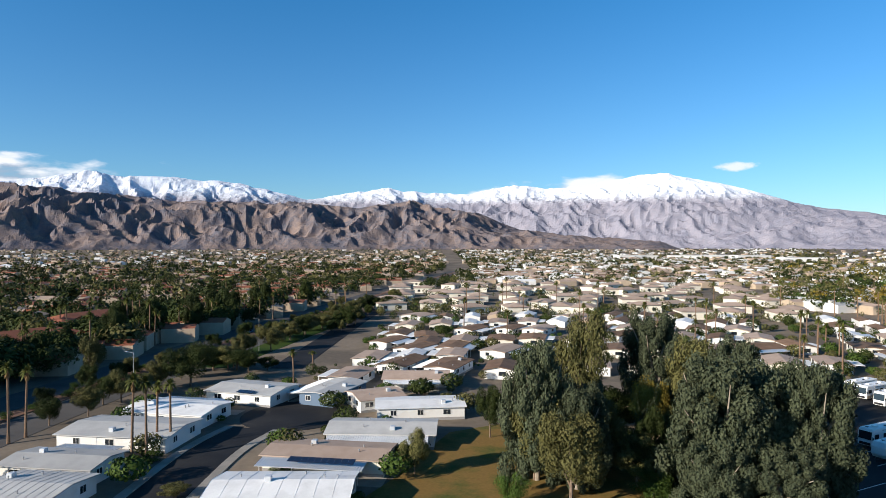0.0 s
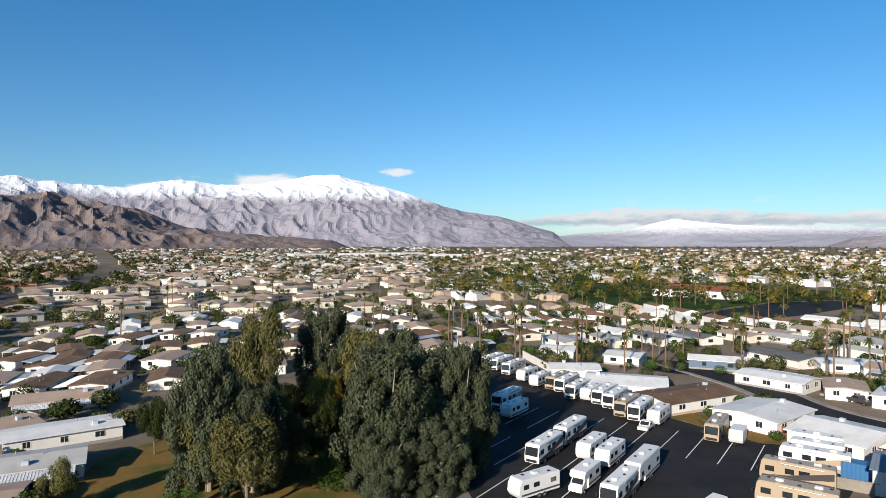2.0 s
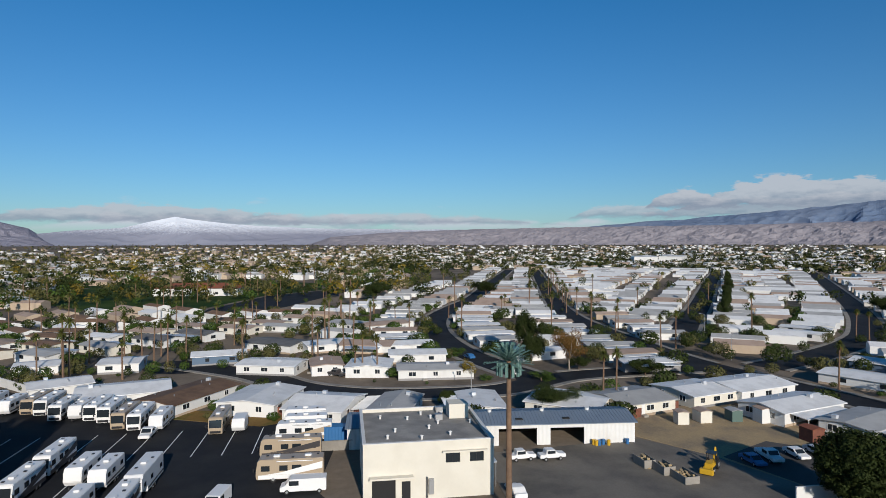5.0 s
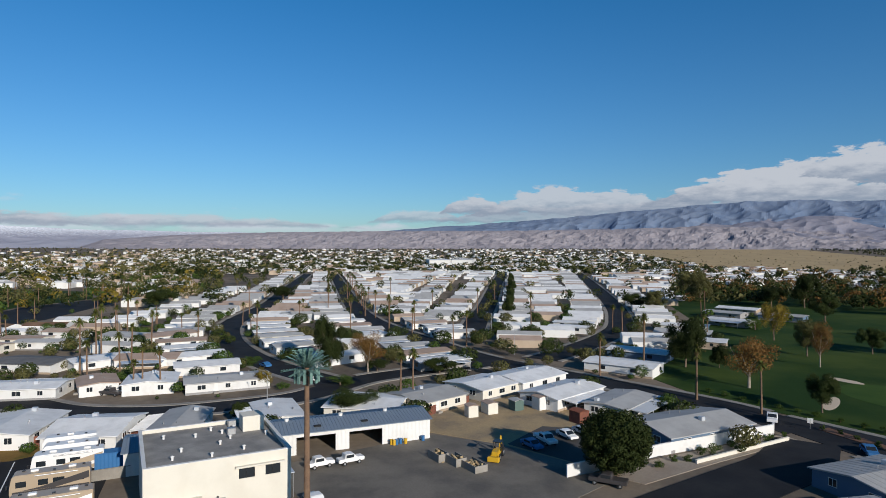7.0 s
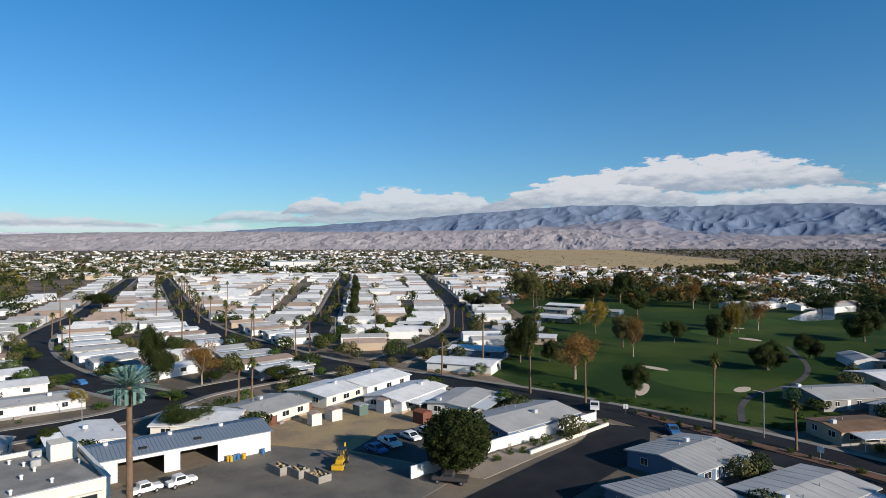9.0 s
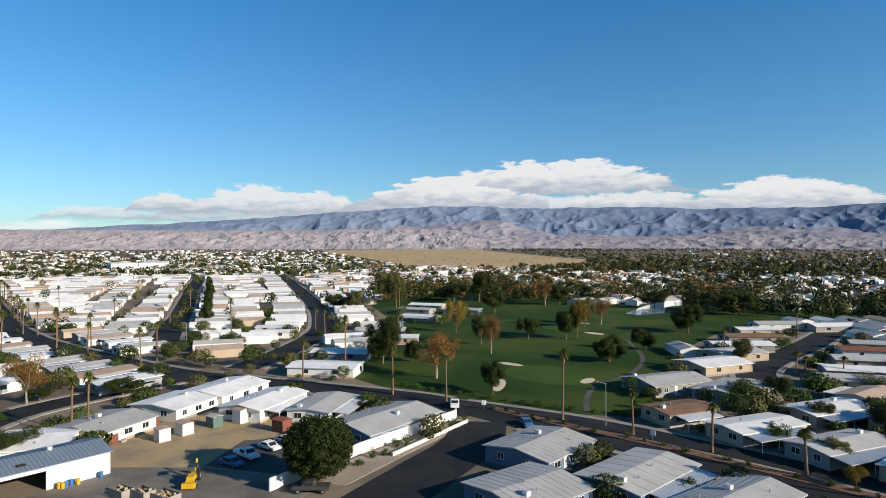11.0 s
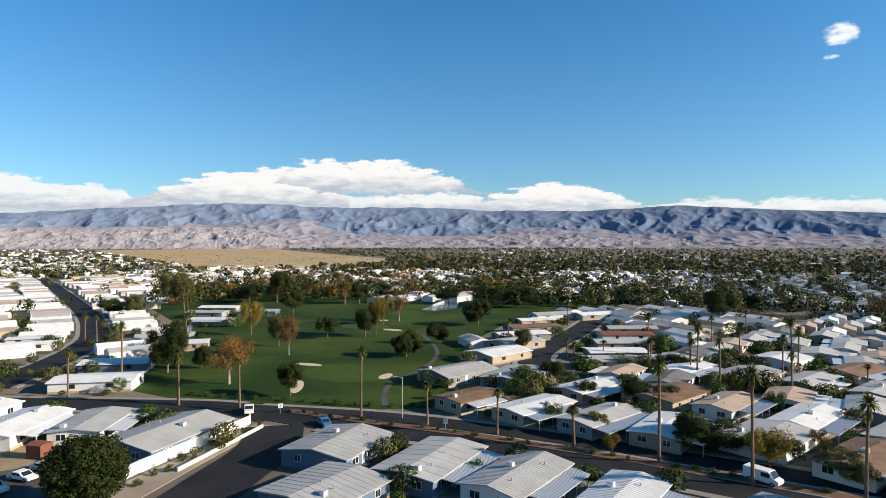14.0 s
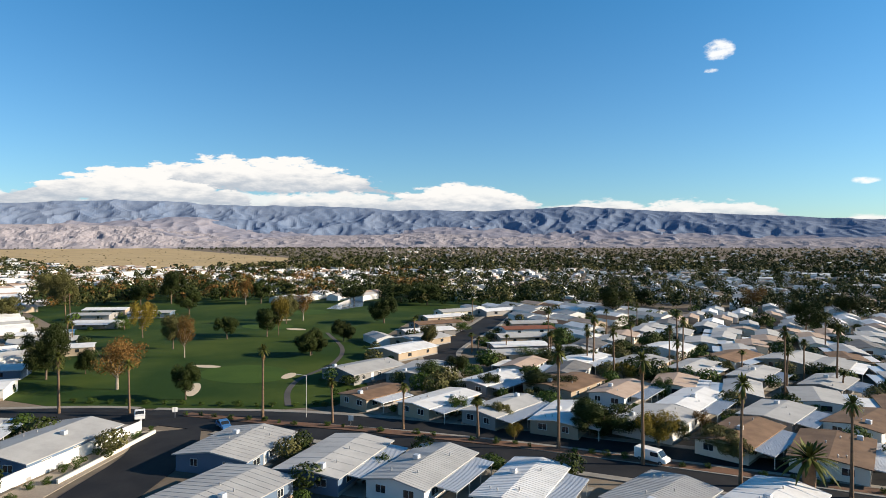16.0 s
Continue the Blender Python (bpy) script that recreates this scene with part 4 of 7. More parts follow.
# ---- two-storey cream building ----
def facility():
    root = thing("office_building", "two-storey cream stucco building with a flat grey gravel roof", "building", at=pose(74.4, 25.6, 0, 0, 0, -64.3))
    w, d, h = 7.6, 7.5, 6.6
    t = 0.3
    # front wall with its openings: blocks round two upper windows and a lower door
    for x0, x1, z0, z1 in ((-w, -6.6, 0, h), (-6.6, -3.9, 2.5, h), (-3.9, 1.9, 0, h), (1.9, 3.6, 0, 4.05), (1.9, 3.6, 5.15, h), (3.6, 4.75, 0, h), (4.75, 6.4, 0, 4.05), (4.75, 6.4, 5.15, h), (6.4, w, 0, h)):
        bm = bm_new()
        box(bm, x0, x1, -d, -d + t, z0, z1)
        part("wall", bm, M["cream"], root)
    for x0, x1, y0, y1 in ((-w, w, d - t, d), (-w, -w + t, -d + t, d - t), (w - t, w, -d + t, d - t)):
        bm = bm_new()
        box(bm, x0, x1, y0, y1, 0, h)
        part("wall", bm, M["cream"], root)
    bm = bm_new()
    box(bm, -w + t, w - t, -d + t, d - t, 6.0, 6.2)
    part("roof", bm, M["gravelroof"], root, "flat grey gravel roof with stains")
    for a in ((-w - 0.06, w + 0.06, -d - 0.06, -d + 0.36), (-w - 0.06, w + 0.06, d - 0.36, d + 0.06), (-w - 0.06, -w + 0.36, -d + 0.36, d - 0.36), (w - 0.36, w + 0.06, -d + 0.36, d - 0.36)):
        bm = bm_new()
        box(bm, *a, h + 0.002, h + 0.09, 0.015)
        part("parapet_cap", bm, M["white"], root)
    for x in (2.75, 5.57):
        bm = bm_new()
        box(bm, x - 0.83, x + 0.83, -d + 0.1, -d + 0.16, 4.05, 5.15)
        win = part("window", bm, M["glass"], root)
        for q in ((x - 0.85, x - 0.78), (x + 0.78, x + 0.85), (x - 0.03, x + 0.03)):
            bm = bm_new()
            box(bm, q[0], q[1], -d + 0.06, -d + 0.18, 4.05, 5.15)
            part("window_frame", bm, M["blacktrim"], win)
    bm = bm_new()
    box(bm, 1.5, 6.8, -d - 0.5, -d, 5.35, 5.5, 0.02)
    part("canopy", bm, M["cream"], root)
    bm = bm_new()
    box(bm, -6.9, -1.9, -d - 0.9, -d, 2.75, 2.95, 0.02)
    part("canopy", bm, M["cream"], root)
    # flat black panel stands in for the shade inside the open doorway
    bm = bm_new()
    box(bm, -6.6, -3.9, -d + 0.35, -d + 0.45, 0, 2.5)
    part("roller_door", bm, M["dark"], root, "black panel for the shade inside an open garage doorway")
    bm = bm_new()
    box(bm, -3.2, -2.2, -d - 0.05, -d, 0.05, 2.2, 0.01)
    part("door", bm, M["blacktrim"], root)
    bm = bm_new()
    for z in (1.5, 2.4):
        tube(bm, (-0.3, -d - 0.15, 0.2), (-0.3, -d - 0.15, 2.6), 0.12, 0.12, 8)
    box(bm, -0.1, 0.5, -d - 0.3, -d, 0.6, 2.4, 0.03)
    part("meter_box", bm, M["metal"], root)
    bm = bm_new()
    box(bm, 4.0, 6.6, 2.6, 5.2, 6.2, 8.1, 0.04)
    part("roof_housing", bm, M["cream"], root, "cream rooftop stair housing")
    for x, y in ((-5, 4), (-3.5, -2), (-1.5, 3.0), (0.5, 5), (0.8, -1.2), (2.2, 0.6), (-4.6, -4.5), (3.0, -4.2), (6.4, 0.4), (3.2, 4.6), (-0.6, -5.2), (1.6, 3.2)):
        bm = bm_new()
        tube(bm, (x, y, 6.15), (x, y, 6.6), 0.14, 0.14, 8)
        tube(bm, (x, y, 6.6), (x, y, 6.72), 0.24, 0.1, 8)
        part("roof_vent", bm, M["white"], root)
    for x, y in ((3.2, 6.0), (2.6, 2.5), (6.9, 5.8)):
        bm = bm_new()
        box(bm, x - 0.5, x + 0.5, y - 0.4, y + 0.4, 6.2, 7.0, 0.06)
        part("air_conditioner", bm, M["metal"], root)
    # side awning and ladder on the yard side
    bm = bm_new()
    box(bm, w, w + 0.9, -5.5, 3.5, 3.0, 3.12)
    part("side_awning", bm, M["tin"], root)
    for y in (-5.2, -1, 3.2):
        bm = bm_new()
        tube(bm, (w + 0.8, y, 0), (w + 0.8, y, 3.0), 0.05, 0.05, 6)
        part("post", bm, M["metal"], root)


facility()


def workshop():
    root = thing("workshop", "long white steel workshop with open bays and a blue-grey ribbed roof", "building", at=pose(95.2, -0.5, 0, 0, 0, 110.7))
    L, D, h = 42.0, 8.0, 3.1       # x runs along the front from the yard's far end, y goes back
    bays = ((7.6, 12.6), (14.6, 20.2), (21.8, 26.2))
    edges = [0.0] + [q for b in bays for q in b] + [L]
    for i in range(0, len(edges), 2):
        bm = bm_new()
        n = max(2, int((edges[i + 1] - edges[i]) / 0.15))
        xs = [edges[i] + (edges[i + 1] - edges[i]) * k / n for k in range(n + 1)]
        fold = [(x, 0.035 if (k // 2) % 2 else 0.0) for k, x in enumerate(xs)] + [(edges[i + 1], -0.2), (edges[i], -0.2)]
        lo, hi = [bm.verts.new((x, y, -0.05)) for x, y in fold], [bm.verts.new((x, y, h - 0.01)) for x, y in fold]
        for k in range(len(fold)):
            j = (k + 1) % len(fold)
            bm.faces.new((lo[k], hi[k], hi[j], lo[j]))
        bm.faces.new(hi)
        bmesh.ops.recalc_face_normals(bm, faces=bm.faces)
        part("wall", bm, M["white"], root)
    for a, b in bays:
        bm = bm_new()
        box(bm, a, b, -0.16, 0.02, 2.45, h)
        part("lintel", bm, M["white"], root)
    bm = bm_new()
    box(bm, 0, L, -D, -D + 0.15, 0, h)
    box(bm, 0, 0.15, -D + 0.15, -0.2, 0, h)
    box(bm, L - 0.15, L, -D + 0.15, -0.2, 0, h)
    part("back_wall", bm, M["white"], root)
    for x in (13, 20.9):
        bm = bm_new()
        box(bm, x, x + 0.15, -D + 0.15, -0.2, 0, h)
        part("partition", bm, M["tanwall"], root)
    bm = bm_new()
    z0, z1 = h, h + 0.8
    rows = [[bm.verts.new(p) for p in ((x, 0.35, z0 - 0.1), (x, 0.35, z0), (x, -D / 2, z1), (x, -D - 0.35, z0), (x, -D - 0.35, z0 - 0.1), (x, -D / 2, z1 - 0.1))] for x in (-0.3, L + 0.3)]
    a, b = rows
    for i in range(6):
        j = (i + 1) % 6
        bm.faces.new((a[i], b[i], b[j], a[j]))
    for r in rows:
        bm.faces.new((r[0], r[1], r[2], r[5]))
        bm.faces.new((r[5], r[2], r[3], r[4]))
    bmesh.ops.recalc_face_normals(bm, faces=bm.faces)
    cover = part("roof", bm, M["bluetin"], root, "blue-grey ribbed steel roof")
    bm = bm_new()
    seamed(bm, -0.3, L + 0.3, ((0.37, z0 + 0.006), (-D / 2, z1 + 0.012), (-D - 0.37, z0 + 0.006)), 0.5, 0.06)
    part("ribbed_sheet", bm, M["bluetin"], cover)
    for x in (6, 13, 21, 30, 38):
        bm = bm_new()
        tube(bm, (x, -D / 2, z1 - 0.1), (x, -D / 2, z1 + 0.35), 0.3, 0.34, 10)
        part("roof_vent", bm, M["white"], root)
    for x in (10, 17, 24, 33):
        bm = bm_new()
        box(bm, x - 0.5, x + 0.5, -1.6, -0.9, z0 + 0.32, z0 + 0.46)
        part("skylight", bm, M["dark"], root)
    bm = bm_new()
    box(bm, 3.0, 3.75, 0, 0.04, 0, 1.75, 0.01)
    part("door", bm, M["white"], root)


workshop()


def monopalm(x, y, h):
    """A phone mast dressed as a palm."""
    root = thing("phone_mast", "brown steel phone mast disguised as a palm tree", "phone mast", at=pose(x, y, 0))
    bm = bm_new()
    tube(bm, (0, 0, -0.2), (0, 0, h), 0.36, 0.24, 14)
    part("pole", bm, M["palmtrunk"], root)
    for i in range(12):
        a = 2 * math.pi * i / 12
        bm = bm_new()
        m = Matrix.Rotation(a, 4, "Z")
        box(bm, 1.2, 1.38, -0.13, 0.13, h - 1.5, h - 0.1, 0.03, m)
        box(bm, 0.2, 1.2, -0.03, 0.03, h - 0.8, h - 0.73, 0.0, m)
        part("antenna", bm, M["monofrond"], root, "green painted panel antenna")
    r = random.Random(8)
    for ring, (n, up, L, z) in enumerate(((16, 4, 2.7, h - 0.2), (16, 26, 2.7, h), (12, 50, 2.4, h + 0.2), (7, 75, 2.0, h + 0.3))):
        for i in range(n):
            verts, faces = [], []
            a = 2 * math.pi * (i + 0.5 * ring) / n + r.uniform(-0.1, 0.1)
            u = radians(up + r.uniform(-8, 8))
            # a stiff frond: leaflets on both sides of one rib
            rib = []
            for k in range(10):
                s = (k + 0.5) / 9.5 * L
                rib.append((math.cos(a) * s * math.cos(u), math.sin(a) * s * math.cos(u), z + s * math.sin(u) - 0.045 * s * s))
            verts += rib
            for k, (p, p2) in enumerate(zip(rib, rib[1:])):
                for q in (-1, 1):
                    dx, dy = -math.sin(a) * q, math.cos(a) * q
                    ll = 0.42 * (1 - 0.4 * k / 9)
                    verts.append((p[0] + dx * ll + math.cos(a) * 0.4, p[1] + dy * ll + math.sin(a) * 0.4, p[2] + 0.05))
                    faces.append((k, len(verts) - 1, k + 1))
            me = bpy.data.meshes.new("frond")
            me.from_pydata(verts, [], faces)
            me.materials.append(M["monofrond"])
            o = new("frond", me)
            o.parent = root


monopalm(66.6, 12.9, 16.6)


def hip(bm, L, W, z, rise, over=0.6):
    l, w = L / 2 + over, W / 2 + over
    e = [bm.verts.new(p) for p in ((-l, -w, z), (l, -w, z), (l, w, z), (-l, w, z))]
    a, b = bm.verts.new((-l + w, 0, z + rise)), bm.verts.new((l - w, 0, z + rise))
    for f in ((e[0], e[1], b, a), (e[1], e[2], b), (e[2], e[3], a, b), (e[3], e[0], a), (e[3], e[2], e[1], e[0])):
        bm.faces.new(f)


def big_house(name, x, y, yaw, L, W, h, roof, wall, label, storeys=2, rise=2.0):
    root = thing(name, label, "building", at=pose(x, y, 0, 0, 0, yaw))
    bm = bm_new()
    hip(bm, L, W, h, rise)
    part("roof", bm, M[roof], root)
    bm = bm_new()
    box(bm, -L / 2, L / 2, -W / 2, W / 2, -0.1, h - 0.01)
    part("wall", bm, M[wall], root)
    n = max(2, int(L / 7))
    for s in (-1, 1):
        for k in range(storeys):
            for i in range(n):
                bm = bm_new()
                u = -L / 2 + L * (i + 0.5) / n
                box(bm, u - 0.8, u + 0.8, s * W / 2 - 0.04, s * W / 2 + 0.04, 0.9 + 2.9 * k, 2.2 + 2.9 * k)
                part("window", bm, M["glass"], root)
    return root


big_house("clubhouse", 296, 232, -70, 46, 18, 4.2, "roof_red", "white", "wide white clubhouse with a low red tile roof", 1, 2.6)
big_house("condominium", -110, 160, 60, 30, 12, 6.0, "roof_red", "cream", "two-storey cream condominium with red tile roof")
big_house("condominium", -118, 205, 70, 28, 12, 6.0, "roof_red", "cream", "two-storey cream condominium with red tile roof")
# tan condominiums with pinkish-brown roofs, in rows
condo = big_house("condominium", 0, -300, 0, 13.5, 9.5, 3.3, "roof_tan", "cream", "low cream stucco condominium with a pinkish tan roof", 1, 1.3)
condo.matrix_basis = pose(0, -300, -60)
crng = random.Random(21)
for k in range(7):
    for i in range(10):
        a = radians(-4 + 3.6 * i + crng.uniform(-1.3, 1.3))
        r = 285 + 27 * k + crng.uniform(-13, 13)
        if -6 < math.degrees(a) < 33:
            placed.append((r * math.sin(a), r * math.cos(a)))
            copy_thing(condo, pose(r * math.sin(a), r * math.cos(a), 0, 0, 0, crng.choice((0, 90, 20, 70)) + crng.uniform(-8, 8)))
for x, y, L in ((420, 1350, 90), (520, 1330, 70), (600, 1400, 110), (680, 1370, 80), (900, -20, 60), (930, -60, 70), (640, 1120, 60)):
    big_house("shopping_centre", x, y, crng.uniform(-10, 10), L, 30, 9.0, "roof_white", "white", "large distant white commercial building", 1, 0.4)

# homes round the turning circle
home(-47.2, 70.8, -7, 9.7, 9.0, "grey", "white", "")
home(-49.4, 80.4, -7, 12.6, 6.8, "grey", "white", "r")
home(-47.6, 94.6, -7, 18.0, 10.0, "grey", "white", "")
home(-45.6, 106.4, -12, 14.8, 9.0, "white", "white", "r")
home(-36.9, 120.7, -18, 14.1, 10.0, "grey", "white", "")
home(-21.3, 121.2, 69, 13.0, 7.2, "grey", "blue", "r")
home(-12.6, 115.7, 27, 7.3, 8.0, "tan", "white", "")
home(-5.6, 132.8, 0, 13.6, 8.6, "tan", "white", "l")
home(-4.1, 109.6, 6, 15.0, 7.5, "white", "white", "")
home(-9.1, 94.8, -2, 15.9, 8.0, "grey", "white", "l")
home(-15.3, 84.1, -8, 16.4, 6.8, "tan", "cream", "l")
home(-18.3, 70.9, 1, 15.6, 9.0, "white", "white", "l")
# brown-roofed homes behind
home(-7.5, 170.9, 61, 13.0, 6.4, "brown", "white", "l")
home(3.0, 173.2, 74, 13.0, 6.4, "brown", "white", "l")
home(1.5, 145.8, 68, 13.0, 7.3, "brown", "white", "r")
home(-9.5, 148.8, 67, 13.0, 7.0, "brown", "white", "r")
home(15.9, 167.1, 60, 12.0, 7.2, "tan", "white", "l")
home(9.5, 208.3, 60, 12.0, 6.9, "brown", "white", "l")
home(23.3, 210.8, 60, 12.0, 6.1, "brown", "white", "r")
home(32.4, 208.4, 60, 12.0, 7.5, "tan", "white", "r")
home(-10.2, 247.3, 60, 11.0, 9.8, "tan", "white", "l")
home(-15.8, 182.8, 62, 12.0, 4.0, "brown", "white", "l")
home(-5.4, 193.2, 93, 11.0, 6.3, "brown", "white", "r")
home(51.7, 245.9, 37, 12.0, 6.8, "tan", "white", "r")
home(56.9, 195.9, 29, 12.0, 8.9, "brown", "white", "r")
home(41.6, 181.5, 36, 12.0, 7.4, "tan", "white", "l")
home(74.6, 168.6, 34, 12.0, 6.8, "tan", "white", "l")
home(86.6, 171.2, 15, 12.0, 9.6, "brown", "white", "l")
# white compound along the RV lot
home(107.6, 128.2, -46, 7.9, 8.0, "white", "white", "")
home(111.3, 121.2, -24, 8.4, 8.0, "white", "white", "r")
home(116.4, 112.9, -59, 7.1, 9.0, "white", "white", "")
home(121.2, 106.7, -57, 9.4, 7.6, "white", "white", "r")
home(130.5, 97.2, -53, 12.3, 7.6, "white", "blue", "r")
home(124.2, 78.2, -82, 13.5, 8.6, "white", "white", "r")
home(94.4, 107.1, -36, 10.5, 8.0, "white", "white", "")
home(94.1, 91.1, -48, 15.4, 11.0, "white", "white", "")
home(128.1, 66.8, 31, 10.0, 6.9, "tan", "white", "")
home(129.0, 56.3, 16, 10.0, 9.4, "white", "white", "")
home(155.1, 67.9, -82, 13.8, 9.0, "tan", "white", "l")
home(130.1, 41.3, -68, 16.2, 8.0, "grey", "white", "")
home(145.7, 50.8, -68, 13.7, 8.0, "white", "white", "")
home(157.9, 59.0, -60, 15.2, 8.0, "white", "white", "")
home(180.9, 107.3, -91, 23.4, 6.8, "grey", "white", "r")
home(150.5, 93.0, -98, 15.9, 10.0, "dark", "white", "")
home(153.6, 79.6, -45, 13.4, 9.0, "white", "white", "")
home(194.0, 80.3, -39, 19.2, 9.0, "tan", "white", "r")
home(193.2, 91.1, -108, 13.0, 9.0, "grey", "white", "")
home(94.9, 77.6, -3, 18.1, 9.0, "brown", "white", "")
home(97.1, 63.5, 7, 12.9, 10.5, "white", "white", "")
home(96.0, 50.3, -85, 10.2, 13.0, "white", "white", "")
# homes behind the workshop
home(98.8, 38.5, 6, 12.0, 6.7, "grey", "white", "r")
home(104.5, 25.0, 23, 12.0, 6.8, "white", "white", "r")
home(109.7, 10.1, -102, 12.6, 11.0, "white", "cream", "")
home(114.7, 0.2, -49, 11.0, 10.5, "grey", "cream", "")
home(124.3, -11.4, -49, 11.0, 10.5, "white", "cream", "")
home(131.4, -21.2, -49, 14.3, 10.5, "white", "white", "")
home(117.5, -26.0, -48, 15.0, 8.6, "white", "white", "l")
home(109.7, -34.7, -42, 12.7, 7.7, "grey", "white", "l")
home(95.4, -40.4, -66, 17.0, 10.5, "grey", "blue", "")
home(72.1, -55.0, -71, 12.4, 10.5, "grey", "blue", "")
# homes on the camera side of the planted strip
home(57.6, -59.3, -76, 14.6, 8.7, "grey", "blue", "l")
home(45.8, -62.4, -83, 13.8, 7.8, "grey", "white", "l")
home(60.1, -43.9, -81, 11.0, 10.5, "grey", "blue", "")
home(33.3, -64.9, -83, 13.2, 6.8, "white", "white", "l")
home(19.0, -70.0, -102, 11.0, 7.9, "grey", "white", "l")
home(8.7, -75.2, -103, 11.0, 7.2, "white", "white", "")
# homes beyond the planted strip
home(76.3, -88.8, -96, 11.0, 7.1, "brown", "white", "l")
home(63.5, -91.5, -96, 13.9, 7.1, "white", "white", "l")
home(51.6, -93.5, -96, 14.4, 6.8, "grey", "white", "l")
home(40.8, -95.1, -84, 13.3, 7.6, "white", "white", "l")
home(27.9, -101.1, -96, 12.7, 9.4, "grey", "white", "")
home(15.6, -99.5, -100, 15.0, 7.2, "brown", "white", "l")
home(4.1, -99.0, -92, 14.1, 8.7, "brown", "white", "l")
home(64.0, -111.8, -96, 15.0, 7.1, "white", "white", "l")
home(50.4, -116.7, -96, 14.2, 10.5, "brown", "white", "")
home(39.2, -116.8, -93, 13.3, 6.8, "tan", "white", "l")
home(26.2, -115.8, -95, 15.0, 6.8, "white", "white", "l")
home(12.6, -115.6, -100, 12.5, 7.9, "grey", "white", "l")
home(0.5, -117.9, -106, 12.9, 7.7, "brown", "white", "")
home(57.2, -143.2, -96, 15.0, 7.1, "white", "white", "l")
home(44.2, -145.2, -93, 15.0, 10.2, "grey", "white", "")
home(32.8, -148.0, -96, 15.0, 7.1, "grey", "white", "l")
home(20.3, -147.4, -97, 14.0, 6.8, "grey", "white", "l")
home(6.6, -145.9, -100, 13.6, 7.2, "grey", "white", "l")
home(44.3, -171.5, -99, 11.8, 10.5, "white", "white", "")
home(27.9, -166.2, -105, 15.0, 8.5, "brown", "white", "l")
home(15.3, -171.7, -103, 15.0, 10.5, "grey", "white", "")
home(6.8, -167.8, -96, 15.0, 7.1, "grey", "white", "l")
home(0.1, -141.1, -96, 14.2, 8.5, "grey", "white", "")
home(93.6, -105.0, -96, 15.0, 10.5, "grey", "white", "")
home(81.4, -110.8, -77, 15.0, 10.5, "grey", "white", "")
home(102.2, -130.8, -96, 15.0, 10.5, "white", "white", "")
home(109.6, -148.3, -96, 15.0, 10.5, "grey", "white", "")
home(97.9, -199.2, -137, 18.6, 8.0, "grey", "white", "")
home(93.2, -185.0, -136, 16.4, 8.0, "red", "white", "")
home(86.5, -168.4, -135, 15.1, 8.0, "grey", "white", "")
home(80.0, -153.0, -134, 15.1, 8.0, "white", "white", "")
home(75.3, -141.1, -133, 13.0, 8.0, "grey", "white", "")
home(117.7, -162.3, -118, 17.8, 8.0, "white", "white", "")
home(126.3, -179.7, -118, 20.4, 8.0, "brown", "white", "")
home(135.1, -197.2, -117, 20.4, 8.0, "white", "white", "")
home(141.7, -216.8, -117, 23.2, 8.0, "grey", "white", "")
home(128.7, -228.9, -115, 18.8, 8.0, "white", "white", "")
home(59.2, -145.0, -96, 15.0, 10.5, "grey", "white", "")
# homes by the loop street
home(144.1, -46.4, -127, 16.0, 8.6, "white", "white", "r")
home(161.0, -56.4, -127, 15.0, 8.0, "white", "blue", "")
home(179.0, -80.5, -120, 14.0, 8.0, "white", "white", "")
home(195.3, -82.3, -118, 16.5, 9.0, "grey", "white", "r")
home(212.0, -90.0, -118, 15.0, 8.0, "white", "white", "")
home(226.7, -113.5, -140, 15.0, 8.0, "white", "white", "l")
home(240.8, -141.4, -135, 16.0, 8.0, "grey", "blue", "r")
home(266.7, -137.3, -140, 17.0, 8.0, "white", "white", "")
home(252.0, -124.0, -140, 15.0, 8.0, "grey", "white", "")
home(319.0, -109.6, -110, 17.0, 8.0, "white", "white", "")
home(334.9, -133.4, -130, 17.0, 8.0, "white", "white", "")

# ---- rows of homes further off: a few built once and then set along the streets ----
def mean_home(roof, wall, seed, L=16, W=7.6, port=True):
    """The plainer build for homes a few hundred metres off: roof, walls, a window band and a carport."""
    root = thing("house", f"{WORDS[wall]} manufactured home with {'an' if roof[0] in 'aeiou' else 'a'} {ROOFS[roof][1]}", "house", "homes of the park", at=small(0, -300, -60))
    r = random.Random(seed)
    bm = bm_new()
    rise = gable(bm, L, W, 2.6, r.choice((0.11, 0.14, 0.2)))
    part("roof", bm, M[ROOFS[roof][0]], root)
    bm = bm_new()
    shell(bm, L, W, 2.6, rise)
    part("wall", bm, M[WALLS[wall]], root)
    for s in (-1, 1):
        for i in range(2):
            x = -L * 0.27 + L * 0.5 * i
            bm = bm_new()
            box(bm, x - 0.9, x + 0.9, s * W / 2 - 0.03, s * W / 2 + 0.03, 1.1, 2.2)
            part("window", bm, M["glass"], root)
        bm = bm_new()
        box(bm, s * L / 2 - 0.03, s * L / 2 + 0.03, 0.1 * W - 1.0, 0.1 * W + 1.0, 1.0, 2.1)
        part("window", bm, M["glass"], root)
    if port:
        bm = bm_new()
        box(bm, -L * 0.4, L * 0.3, W / 2 + 0.3, W / 2 + 3.4, 2.2, 2.32)
        part("carport_roof", bm, M["roof_white" if roof in ("brown", "tan") else "tin"], root)
        bm = bm_new()
        box(bm, -L * 0.38 - 0.06, -L * 0.38 + 0.06, W / 2 + 3.1, W / 2 + 3.25, 0, 2.2)
